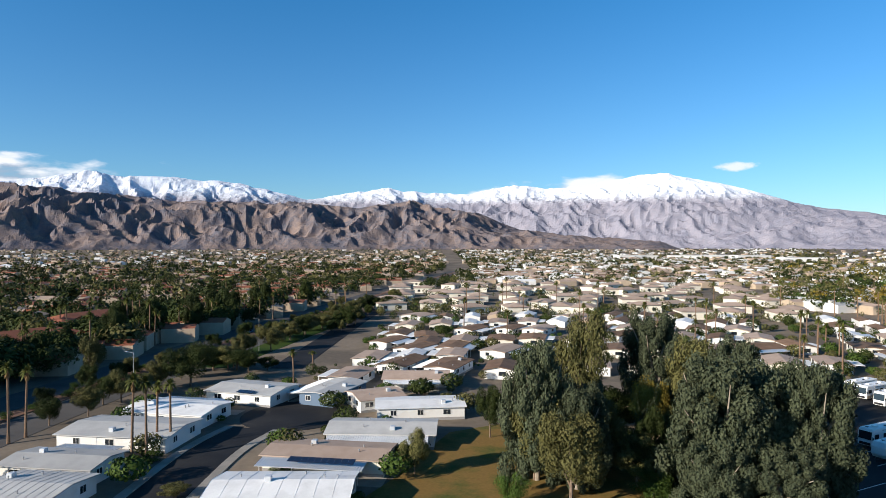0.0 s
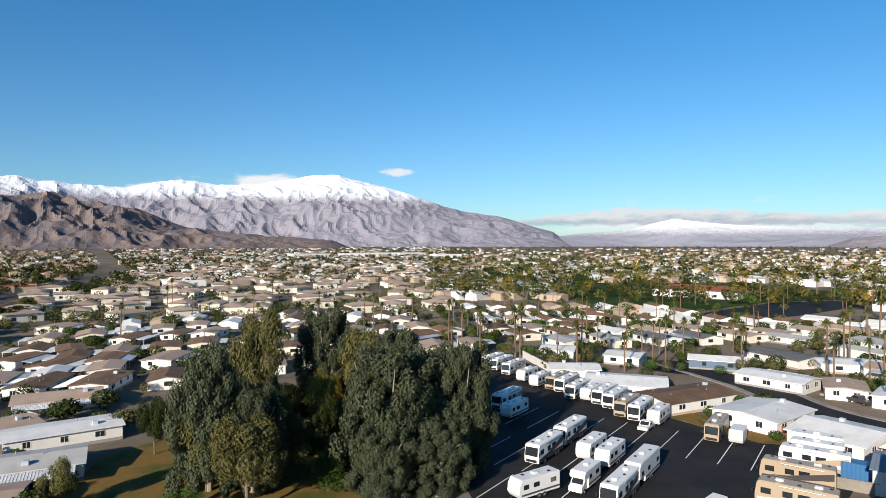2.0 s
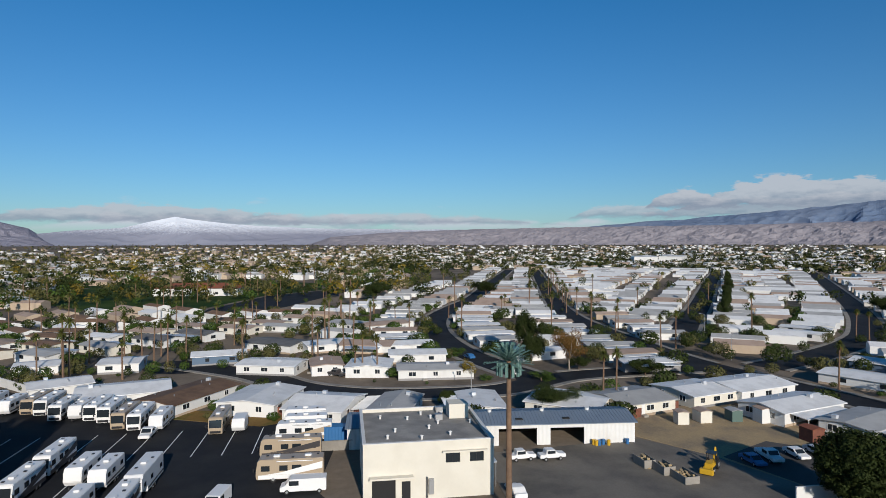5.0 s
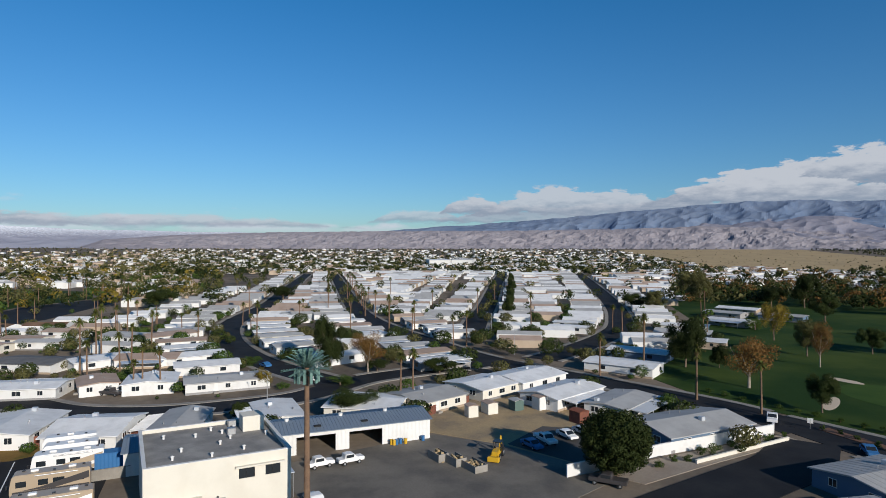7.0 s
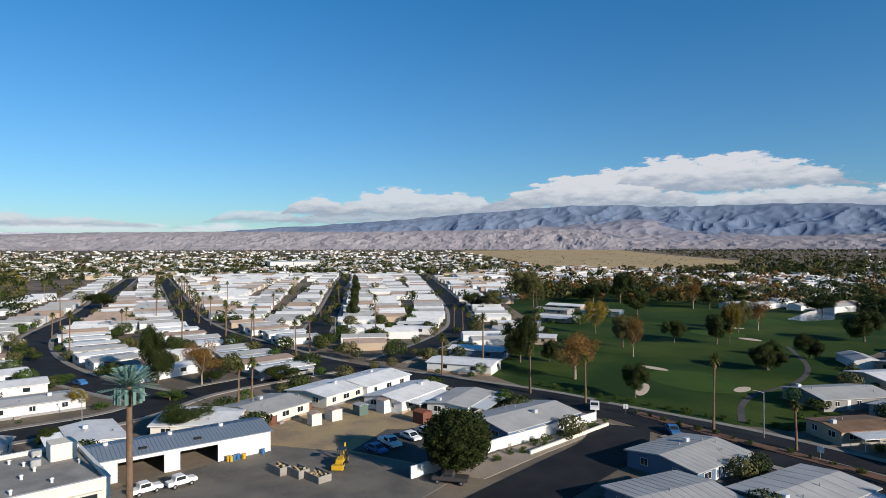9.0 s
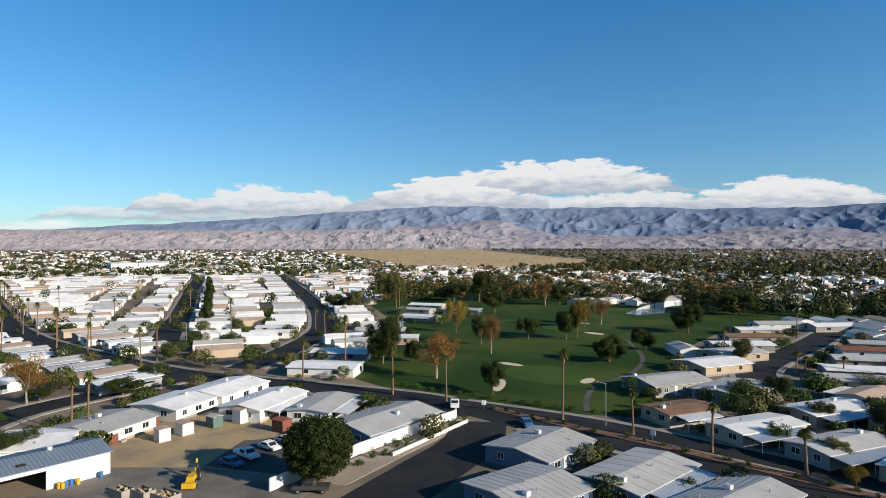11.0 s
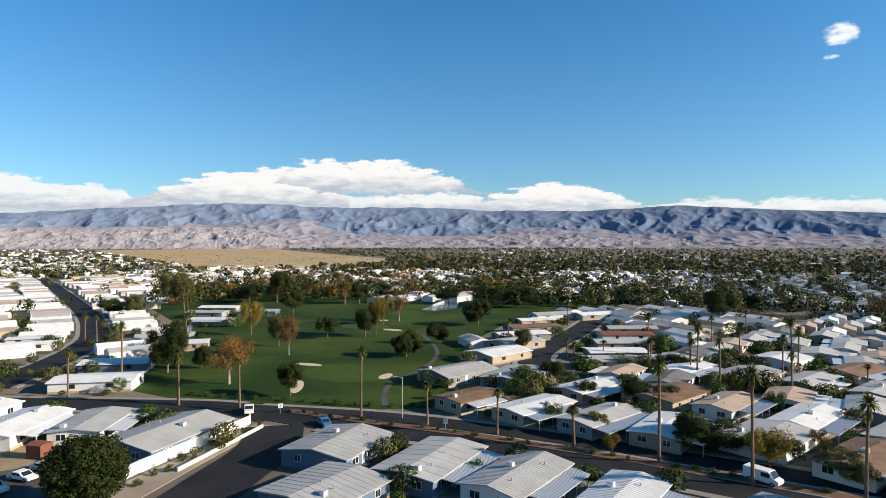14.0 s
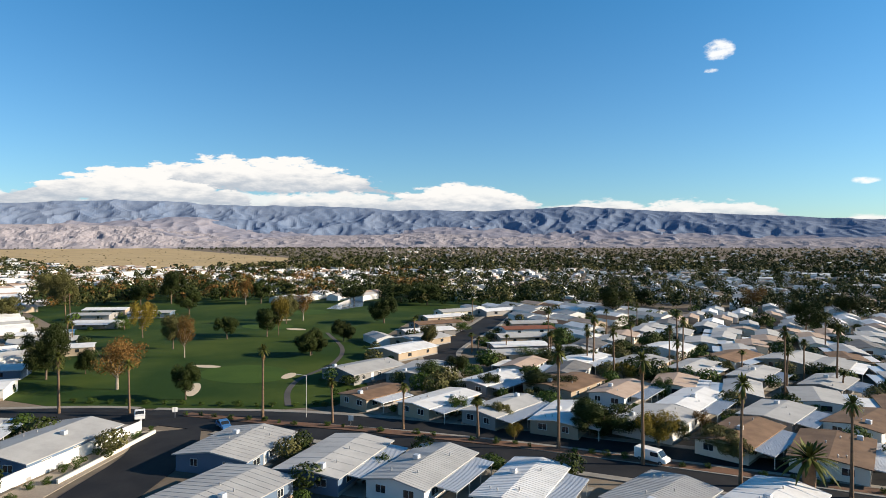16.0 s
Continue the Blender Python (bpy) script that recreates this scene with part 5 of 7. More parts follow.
        part("post", bm, M["white"], root)
    root.scale = (K, K, K)
    return root


KITS = dict(
    white=[mean_home("white", "white", i, L=15 + i % 3, W=6.6 + 0.4 * (i % 3)) for i in range(3)] + [mean_home("grey", "grey", 10, W=6.8), mean_home("white", "grey", 14), mean_home("grey", "white", 9), mean_home("tan", "white", 12), mean_home("grey", "cream", 15)],
    pale=[mean_home("grey", "cream", 20), mean_home("grey", "white", 21, W=9.5, L=14), mean_home("grey", "cream", 22, W=9), mean_home("tan", "cream", 23, W=9, L=14), mean_home("dark", "white", 24, W=9), mean_home("brown", "cream", 25, W=8.4, L=14), mean_home("tan", "white", 26, W=8, L=15), mean_home("grey", "grey", 27, W=7.6, L=16)],
    brown=[mean_home("brown", "white", 30, L=13, W=8), mean_home("tan", "white", 31, L=13, W=8), mean_home("brown", "cream", 32, L=13, W=9), mean_home("white", "white", 33, L=13, W=7), mean_home("tan", "cream", 34, L=14, W=9)],
)


REACH = 235.0
distant = dict(white=[], grey=[], tan=[], brown=[])


def clear(x, y, gap):
    return all(math.hypot(x - a, y - b) > gap for a, b in placed)


def row(pts, spacing, side, turn, kit, back=13.0, jitter=3.0, start=0.0, gap=9.0):
    """Homes along a street line, on its left (+1) or right (-1), their length at right angles to it (turn adds degrees)."""
    line = smooth_line(pts, 1.0)
    s, nxt = 0.0, start
    for a, b in zip(line, line[1:]):
        s += (b - a).length
        if s < nxt:
            continue
        nxt += spacing * rng.uniform(0.92, 1.1)
        d = (b - a).normalized()
        p = a + Vector((-d.y, d.x, 0)) * side * (back + rng.uniform(-0.7, 0.7))
        if not clear(p.x, p.y, gap):
            continue
        placed.append((p.x, p.y))
        turned = math.degrees(math.atan2(d.y, d.x)) + 90 + turn
        if p.length > REACH:
            distant[rng.choice(("white", "white", "grey", "grey", "tan") if kit != "brown" else ("brown", "tan", "brown", "white"))].append((p.x, p.y, radians(turned), rng.uniform(12, 14.5), rng.uniform(5.8, 7.4), 2.0))
            continue
        copy_thing(rng.choice(KITS[kit]), pose(p.x, p.y, 0, 0, 0, math.degrees(math.atan2(d.y, d.x)) + 90 + turn + rng.uniform(-jitter, jitter) + (180 if rng.random() < 0.5 else 0)))


STRAIGHT = [(244, -20.5), (306, -31), (480, -56), (640, -80)]
row(STRAIGHT, 11.6, 1, 0, "white", 14)
row(STRAIGHT, 11.6, -1, 0, "white", 14)
row([(262, 0), (320, -6), (480, -22), (640, -42)], 11.6, 1, 0, "white", 8)
row([(190, 2), (248, 22), (300, 34), (420, 55), (640, 92)], 11.6, -1, 0, "white", 14, start=6)
row([(150, -20), (165, -13), (190, -1), (248, 22), (300, 34), (420, 55), (640, 92)], 11.6, 1, 0, "white", 14, start=8)
row([(205, -62), (239, -76), (321, -97), (533, -140), (640, -160)], 11.6, 1, 0, "white", 14)
row([(239, -76), (321, -97), (430, -119)], 13.5, -1, 0, "white", 14)
row([(149, 34), (169, 48.5), (197, 62), (231, 72), (265, 75.5), (315, 78), (420, 92), (640, 120)], 11.6, -1, 0, "white", 14)
row([(169, 48.5), (197, 62), (231, 72), (265, 75.5), (315, 78), (420, 92), (640, 120)], 11.6, 1, 0, "white", 14)
row([(240, 50), (300, 56), (420, 72), (640, 104)], 11.6, 1, 0, "white", 0)
row([(120, 140), (190, 118), (260, 112), (420, 124)], 14, 1, 8, "pale", 0)
row([(118, 158), (190, 135), (240, 130)], 15, 1, 8, "brown", 0)
for k in range(4):
    row([(118 + 10 * k, 172 + 22 * k), (160 + 6 * k, 150 + 24 * k), (215 + 4 * k, 118 + 26 * k)], 12.5, 1, 6, "brown", 0, gap=11)
# homes beside the golf course, and beyond the planted strip
for k in range(7):
    y = -125 - 24 * k
    row([(66 - k * 2, y - 4), (20, y - 6), (-60, y - 14), (-130, y - 26)], 11.8, 1, 6, "pale", 0, gap=11)
    row([(66 - k * 2, y - 16), (20, y - 18), (-60, y - 26), (-130, y - 38)], 11.8, 1, 6, "pale", 0, gap=11)
row([(0, -99), (-60, -112), (-120, -124)], 12, 1, 0, "pale", 0, gap=10)
row([(60, -290), (-20, -296), (-160, -316)], 11.8, 1, 6, "pale", 0)
row([(60, -312), (-20, -318), (-160, -336)], 11.8, 1, 6, "pale", 0)
# brown-roofed homes between the close and the condominiums
for k in range(6):
    row([(-20 + 2 * k, 136 + 21 * k), (40, 148 + 21 * k), (96 + 5 * k, 150 + 19 * k)], 11.4, 1, -22, "brown", 0, gap=9.6)
row([(100, 150), (150, 168), (180, 190)], 11.4, 1, -22, "brown", 0, gap=9.6)
row([(100, 175), (150, 190), (180, 215)], 11.4, 1, -22, "brown", 0, gap=9.6)


# homes that fill the blocks between those rows
road_points = np.array([(p.x, p.y, w / 2) for pts, w, k in streets for p in smooth_line(pts, 4.0)])


def fill_block(corner, along, deep, wide, yaw, mixin, keep, dx=8.2, dy=12.4):
    """Homes side by side over a block: corner, the direction of its rows in degrees, its depth and width."""
    c, s = math.cos(radians(along)), math.sin(radians(along))
    for i in range(int(deep / dx)):
        for j in range(int(wide / dy)):
            u, v = i * dx * 1.38 + rng.uniform(-0.8, 0.8), j * dy + rng.uniform(-1.2, 1.2)
            x, y = corner[0] + u * c - v * s, corner[1] + u * s + v * c
            if not keep(x, y) or rng.random() < 0.08:
                continue
            if (np.hypot(road_points[:, 0] - x, road_points[:, 1] - y) < road_points[:, 2] + 7.5).any():
                continue
            if any(abs((x - a) * c + (y - b) * s) < 8.4 and abs((y - b) * c - (x - a) * s) < 11.0 for a, b in placed):
                continue
            placed.append((x, y))
            distant[rng.choice(mixin)].append((x, y, radians(along + yaw) + rng.uniform(-0.06, 0.06), rng.uniform(11, 14), rng.uniform(5.8, 7.6), rng.uniform(2.0, 2.4)))


def in_shape(x, y, poly):
    ok = False
    for (ax, ay), (bx, by) in zip(poly, poly[1:] + poly[:1]):
        if (ay > y) != (by > y) and x < (bx - ax) * (y - ay) / (by - ay) + ax:
            ok = not ok
    return ok


GOLF = [(138, -50), (104, -65), (81, -83), (84, -96), (97, -108), (128, -152), (143, -185), (150, -222), (140, -255), (120, -290), (150, -350), (240, -352), (300, -330), (420, -300), (470, -230), (420, -165), (330, -128), (235, -104), (196, -88), (166, -68)]
MIXED = ("white", "white", "grey", "grey", "grey", "tan", "brown")
PALE = ("white", "white", "white", "grey", "tan")
fill_block((140, -160), -8, 760, 300, 90, PALE, lambda x, y: 150 < x < 660 and -165 < y < 112 and not in_shape(x, y, GOLF))
fill_block((205, -330), 62, 320, 220, 90, MIXED, lambda x, y: x > 52 and -300 < y < -140 and not in_shape(x, y, GOLF) and x < 190)
fill_block((440, -420), 10, 520, 420, 90, MIXED, lambda x, y: rng.random() < 0.5 and not in_shape(x, y, GOLF) and (x < 640 or y < -330) and math.hypot(x, y) > 330 and x < 700 and y < -120)
fill_block((90, -680), 20, 560, 420, 90, MIXED, lambda x, y: rng.random() < 0.42 and not in_shape(x, y, GOLF) and math.hypot(x, y) > 330 and y < -330)

# ---- vehicles ----
def wheels(root, xs, w, r=0.42):
    for x in xs:
        for s in (-1, 1):
            bm = bm_new()
            tube(bm, (x, s * (w / 2 - 0.24), r), (x, s * (w / 2 + 0.01), r), r, r, 14)
            t = part("wheel", bm, M["rubber"], root)
            bm = bm_new()
            tube(bm, (x, s * (w / 2 - 0.02), r), (x, s * (w / 2 + 0.025), r), r * 0.55, r * 0.5, 10)
            part("rim", bm, M["metal"], t)


def prism(bm, profile, w, bevel=0.06):
    """A body from a side outline (x, z), w wide."""
    a = [bm.verts.new((x, -w / 2, z)) for x, z in profile]
    b = [bm.verts.new((x, w / 2, z)) for x, z in profile]
    n = len(profile)
    for i in range(n):
        j = (i + 1) % n
        bm.faces.new((a[i], a[j], b[j], b[i]))
    bm.faces.new(a[::-1])
    bm.faces.new(b)
    bmesh.ops.recalc_face_normals(bm, faces=bm.faces)
    if bevel:
        bmesh.ops.bevel(bm, geom=[e for e in bm.edges], offset=bevel, segments=2, affect="EDGES", clamp_overlap=True)


def panel(root, name, mat, x0, x1, y, z0, z1, label=""):
    bm = bm_new()
    s = 1 if y > 0 else -1
    box(bm, x0, x1, min(y, y + s * 0.025), max(y, y + s * 0.025), z0, z1)
    part(name, bm, M[mat], root, label)


def coach(body, band, label, L=9.8, w=2.5, h=3.4, swoosh=True):
    """A bus-like motorhome; its nose points along +x."""
    root = thing("motorhome", label, "motorhome", "vehicles in the storage lot", at=small(0, -300, -60))
    f = L / 2
    bm = bm_new()
    prism(bm, [(-f, 0.45), (f - 0.1, 0.45), (f, 0.8), (f, 1.6), (f - 0.28, h - 0.25), (f - 0.6, h), (-f, h)], w, 0.09)
    part("body", bm, M[body], root)
    bm = bm_new()
    vs = [bm.verts.new(p) for p in ((f + 0.03, -w / 2 + 0.15, 1.62), (f + 0.03, w / 2 - 0.15, 1.62), (f - 0.2, w / 2 - 0.15, h - 0.42), (f - 0.2, -w / 2 + 0.15, h - 0.42))]
    bm.faces.new(vs)
    ext = bmesh.ops.extrude_face_region(bm, geom=list(bm.faces))
    for v in ext["geom"]:
        if isinstance(v, bmesh.types.BMVert):
            v.co.x += 0.03
    bmesh.ops.recalc_face_normals(bm, faces=bm.faces)
    part("windscreen", bm, M["glass"], root)
    bm = bm_new()
    box(bm, f - 0.02, f + 0.05, -w / 2 + 0.3, w / 2 - 0.3, 0.62, 1.05, 0.02)
    part("grille", bm, M["blacktrim"], root)
    for s in (-1, 1):
        y = s * w / 2
        for x0, x1 in ((f - 2.0, f - 0.75), (f - 4.6, f - 3.4), (-f + 3.2, -f + 4.6), (-f + 0.8, -f + 1.8)):
            panel(root, "side_window", "glass", x0, x1, y, 1.7, 2.5)
        panel(root, "stripe", band, -f + 0.1, f - 0.35, y, 0.55, 1.15)
        if swoosh:
            bm = bm_new()
            yy = y + s * 0.03
            vs = [bm.verts.new(p) for p in ((-f + 0.15, yy, 2.9), (-f + 0.15, yy, 1.9), (-0.5, yy, 1.16), (f - 1.2, yy, 1.2), (1.2, yy, 1.5))]
            bm.faces.new(vs)
            part("swoosh", bm, M[band], root)
        bm = bm_new()
        tube(bm, (f - 0.1, y, 2.2), (f + 0.25, y + s * 0.3, 2.2), 0.04, 0.04, 5)
        box(bm, f + 0.15, f + 0.35, y + s * 0.3 - 0.1, y + s * 0.3 + 0.1, 1.75, 2.25, 0.03)
        part("mirror", bm, M["blacktrim"], root)
    for x in (-2.6, 2.0):
        bm = bm_new()
        box(bm, x - 0.5, x + 0.5, -0.4, 0.4, h - 0.02, h + 0.3, 0.1)
        part("air_conditioner", bm, M["rvwhite"], root)
    for x, y in ((-0.4, 0.5), (3.4, -0.5), (-4.0, -0.5)):
        bm = bm_new()
        box(bm, x - 0.2, x + 0.2, y - 0.2, y + 0.2, h - 0.02, h + 0.12, 0.03)
        part("roof_hatch", bm, M["blacktrim"], root)
    bm = bm_new()
    tube(bm, (-f + 1.5, w / 2 + 0.08, h - 0.3), (f - 3.0, w / 2 + 0.08, h - 0.3), 0.09, 0.09, 8)
    part("awning", bm, M["metal"], root)
    wheels(root, (f - 2.5, -f + 3.0, -f + 2.0), w, 0.48)
    return root


def trailer(label, L=8.0, w=2.45, h=3.1, z0=0.55, name="travel_trailer", raised=False, plain=False):
    root = thing(name, label, "trailer", "vehicles in the storage lot", at=small(0, -300, -60))
    f = L / 2
    bm = bm_new()
    prof = [(-f, z0), (f - 0.5, z0), (f, z0 + 0.7), (f - 0.1, h - 0.7), (f - 0.6, h), (-f, h)] if not raised else [(-f, z0), (f - 2.6, z0), (f - 2.6, 1.5), (f, 1.5), (f, h - 0.6), (f - 0.7, h), (-f, h)]
    prism(bm, prof, w, 0.08)
    part("body", bm, M["rvwhite"], root)
    for s in (-1, 1):
        y = s * w / 2
        if not plain:
            for x0, x1 in ((-f + 0.8, -f + 1.9), (0.1, 1.2), (f - 1.9, f - 0.9)):
                panel(root, "side_window", "glass", x0, x1, y, 1.75, 2.4)
            panel(root, "stripe", "rvdark", -f + 0.1, f - 2.7 if raised else f - 0.6, y, z0 + 0.35, z0 + 0.6)
    if not plain:
        panel(root, "door", "tin", -1.2, -0.5, -w / 2, z0 + 0.1, 2.5)
        bm = bm_new()
        box(bm, -f - 0.02, -f, -0.7, 0.7, 1.8, 2.5)
        part("rear_window", bm, M["glass"], root)
        bm = bm_new()
        box(bm, -0.6, 0.4, -0.4, 0.4, h - 0.02, h + 0.28, 0.1)
        part("air_conditioner", bm, M["rvwhite"], root)
        for x, y in ((-2.4, 0.5), (1.8, -0.5)):
            bm = bm_new()
            box(bm, x - 0.2, x + 0.2, y - 0.2, y + 0.2, h - 0.02, h + 0.12, 0.03)
            part("roof_hatch", bm, M["blacktrim"], root)
    bm = bm_new()
    tube(bm, (f - 0.3, 0.5, z0), (f + 1.1, 0, z0 - 0.05), 0.06, 0.06, 6)
    tube(bm, (f - 0.3, -0.5, z0), (f + 1.1, 0, z0 - 0.05), 0.06, 0.06, 6)
    tube(bm, (f + 0.9, 0, 0), (f + 0.9, 0, z0 + 0.1), 0.05, 0.05, 6)
    part("hitch", bm, M["blacktrim"], root)
    wheels(root, (-0.9, 0.1), w, 0.36)
    return root


def camper(label, L=7.2, w=2.3, h=3.1):
    """A small motorhome on a van nose."""
    root = thing("motorhome", label, "motorhome", "vehicles in the storage lot", at=small(0, -300, -60))
    f = L / 2
    bm = bm_new()
    prism(bm, [(-f, 0.45), (f - 2.2, 0.45), (f - 2.2, 2.0), (f - 0.9, 2.1), (f - 0.7, 2.6), (f - 1.2, h), (-f, h)], w, 0.08)
    part("body", bm, M["rvwhite"], root)
    bm = bm_new()
    prism(bm, [(f - 2.2, 0.4), (f, 0.4), (f, 1.15), (f - 0.75, 1.35), (f - 1.35, 2.0), (f - 2.2, 2.0)], w - 0.3, 0.06)
    part("cab", bm, M["rvwhite"], root)
    bm = bm_new()
    vs = [bm.verts.new(p) for p in ((f - 0.70, -0.85, 1.40), (f - 0.70, 0.85, 1.40), (f - 1.26, 0.8, 2.0), (f - 1.26, -0.8, 2.0))]
    bm.faces.new(vs)
    part("windscreen", bm, M["glass"], root)
    for s in (-1, 1):
        panel(root, "side_window", "glass", -f + 0.8, -f + 2.0, s * w / 2, 1.7, 2.3)
        panel(root, "side_window", "glass", 0.1, 0.9, s * w / 2, 1.7, 2.3)
        panel(root, "stripe", "rvdark", -f + 0.1, f - 2.3, s * w / 2, 0.9, 1.1)
    bm = bm_new()
    box(bm, -1.2, -0.3, -0.4, 0.4, h - 0.02, h + 0.26, 0.1)
    part("air_conditioner", bm, M["rvwhite"], root)
    wheels(root, (f - 1.0, -f + 1.8), w - 0.2, 0.38)
    return root


def car(label, paint, name="car", kind="sedan", L=4.7, w=1.8):
    root = thing(name, label, "car" if name == "car" else name, at=small(0, -300, -60))
    f = L / 2
    prof = dict(sedan=[(-f, 0.35), (f, 0.35), (f, 0.75), (f - 1.1, 0.92), (f - 1.9, 1.42), (-f + 1.3, 1.45), (-f + 0.5, 0.98), (-f, 0.95)],
                van=[(-f, 0.4), (f, 0.4), (f, 1.0), (f - 0.7, 1.2), (f - 1.4, 2.1), (-f, 2.15)],
                pickup=[(-f, 0.5), (f, 0.5), (f, 1.05), (f - 1.3, 1.15), (f - 1.9, 1.8), (f - 3.3, 1.8), (f - 3.4, 1.1), (-f, 1.1)],
                box=[(-f, 0.5), (f, 0.5), (f, 1.05), (f - 0.8, 1.2), (f - 1.3, 2.0), (f - 2.0, 2.1), (f - 2.0, 2.9), (-f, 2.9)])[kind]
    bm = bm_new()
    prism(bm, prof, w, 0.07)
    part("body", bm, M[paint], root)
    g = dict(sedan=(-f + 1.25, f - 1.75, 0.98, 1.34), van=(f - 2.6, f - 1.25, 1.25, 1.9), pickup=(f - 3.2, f - 1.85, 1.2, 1.68), box=(f - 1.95, f - 1.2, 1.3, 1.85))[kind]
    for s in (-1, 1):
        panel(root, "side_window", "glass", g[0], g[1], s * w / 2, g[2], g[3])
    bm = bm_new()
    a = dict(sedan=((f - 1.12, 0.95), (f - 1.86, 1.4)), van=((f - 0.68, 1.24), (f - 1.34, 2.05)), pickup=((f - 1.3, 1.2), (f - 1.84, 1.76)), box=((f - 0.8, 1.25), (f - 1.25, 1.95)))[kind]
    vs = [bm.verts.new(p) for p in ((a[0][0] + 0.03, -w / 2 + 0.15, a[0][1]), (a[0][0] + 0.03, w / 2 - 0.15, a[0][1]), (a[1][0] + 0.03, w / 2 - 0.2, a[1][1]), (a[1][0] + 0.03, -w / 2 + 0.2, a[1][1]))]
    bm.faces.new(vs)
    part("windscreen", bm, M["glass"], root)
    wheels(root, (f - 0.95, -f + 0.95), w, 0.34)
    return root


kits = []


def kit(ob):
    kits.append(ob)
    return ob


coach_white = kit(coach("rvwhite", "rvtan", "white bus-style motorhome with tan stripes"))
coach = [coach_white, kit(coach("rvtan", "rvdark", "tan bus-style motorhome with dark swooshes")), kit(coach("rvwhite", "rvdark", "white bus-style motorhome with black swooshes")), kit(coach("rvtan", "rvwhite", "brown and cream bus-style motorhome with sweeping bands"))]
coach_tan, coach_dark, coach_stripe, coach = coach[1], coach[2], coach[3], coach[0]
fifth_wheel = kit(trailer("tall white fifth-wheel trailer", 10.4, 2.5, 3.7, 0.6, "fifth_wheel_trailer", True))
cargo_trailer = kit(trailer("plain white enclosed cargo trailer", 5.0, 2.3, 2.7, 0.5, "cargo_trailer", False, True))
trailer = kit(trailer("white travel trailer with dark windows"))
camper = kit(camper("small white motorhome with an overcab bunk"))
camper_van = kit(car("white camper van with dark windows", "rvwhite", "camper_van", "van", 6.4, 2.1))
van = kit(car("white delivery van with side windows", "rvwhite", "van", "van", 5.4, 2.0))
pickup = kit(car("white pickup truck with open bed", "rvwhite", "pickup_truck", "pickup", 5.6, 1.95))
mini_truck = kit(car("small white flatbed utility truck in the yard", "rvwhite", "utility_truck", "pickup", 4.4, 1.6))
dark_pickup = kit(car("dark grey pickup truck parked at the kerb", "rvdark", "pickup_truck", "pickup", 5.6, 1.95))
sedan = kit(car("silver saloon car with dark windows", "tin", "car"))
blue_car = kit(car("blue saloon car in the shade", "bluepaint", "car"))
white_car = kit(car("white saloon car with dark windows", "rvwhite", "car"))
yellow_car = kit(car("yellow car beside a shed", "yellowpaint", "car"))


def park(ob, x, y, yaw, size=K):
    ob.scale = (size,) * 3
    return copy_thing(ob, pose(x, y, 0.06, 0, 0, yaw))


# yard, lot and street vehicles
park(mini_truck, 83.0, 14.2, 300)
park(mini_truck, 84.4, 10.4, 300)
park(white_car, 71.5, 13.0, 30)
for i, (x, y) in enumerate(((92.6, -17.8), (94.8, -21.6), (96.6, -24.6), (98.4, -27.2))):
    park((pickup, white_car, sedan, yellow_car)[i], x, y, 200 + 4 * i)
park(blue_car, 90.4, -15.4, 208)
park(sedan, 84.5, -24.2, 40)
park(dark_pickup, 76.0, -22.4, 62)
park(blue_car, 86.2, -62.9, 160)
park(van, 24.5, -86.0, 170)
park(pickup, 102.6, -58.2, 150)
vrng = random.Random(4)
for line in (((137, 25, 40), (152, 39, 40), (223, 73, 15), (124, 62, 75), (104, 66, 30), (-18, 122, 60), (-88, 172, 75), (-86, 178, 75), (-90, 165, 75), (-60, 250, 80), (-50, 300, 80), (-46, 330, 80), (-58, 232, 80), (-66, 210, 260), (115, -44, 140)),):
    for x, y, a in line:
        park(vrng.choice((sedan, white_car, blue_car, dark_pickup)), x, y, a)

park(coach, 84.6, 125.4, 206)
park(coach, 84.7, 121.7, 206)
park(coach, 84.4, 116.3, 206)
park(trailer, 82.5, 108.8, 206)
park(trailer, 81.8, 103.4, 206)
park(coach_tan, 83.8, 100.1, 206)
park(coach, 84.0, 97.4, 206)
park(coach_dark, 82.3, 92.3, 206)
park(trailer, 83.0, 89.3, 206)
park(coach, 83.9, 86.7, 206)
park(coach_dark, 83.5, 83.5, 206)
park(coach_tan, 81.4, 78.6, 206)
park(coach_dark, 81.7, 75.8, 206)
park(trailer, 81.9, 72.1, 206)
park(pickup, 77.1, 70.3, 206)
park(coach_dark, 54.6, 68.1, 206)
park(coach_dark, 63.0, 72.4, 206)
park(trailer, 60.7, 65.3, 206)
park(trailer, 61.0, 62.0, 206)
park(camper, 52.2, 57.4, 206)
park(coach_dark, 53.3, 52.6, 206)
park(fifth_wheel, 60.6, 56.0, 206)
park(coach, 66.2, 93.4, 206)
park(trailer, 63.4, 87.2, 206)
park(coach_tan, 83.6, 62.3, 206)
park(cargo_trailer, 83.9, 58.9, 206)
park(trailer, 45.3, 58.5, 186)
park(trailer, 90.1, 50.9, 114)
park(trailer, 86.6, 48.9, 114)
park(coach, 82.4, 46.8, 114)
park(coach_tan, 75.5, 44.9, 114)
park(coach_stripe, 68.4, 40.8, 114)
park(camper_van, 65.4, 37.3, 114)
park(van, 58.6, 44.3, 194)

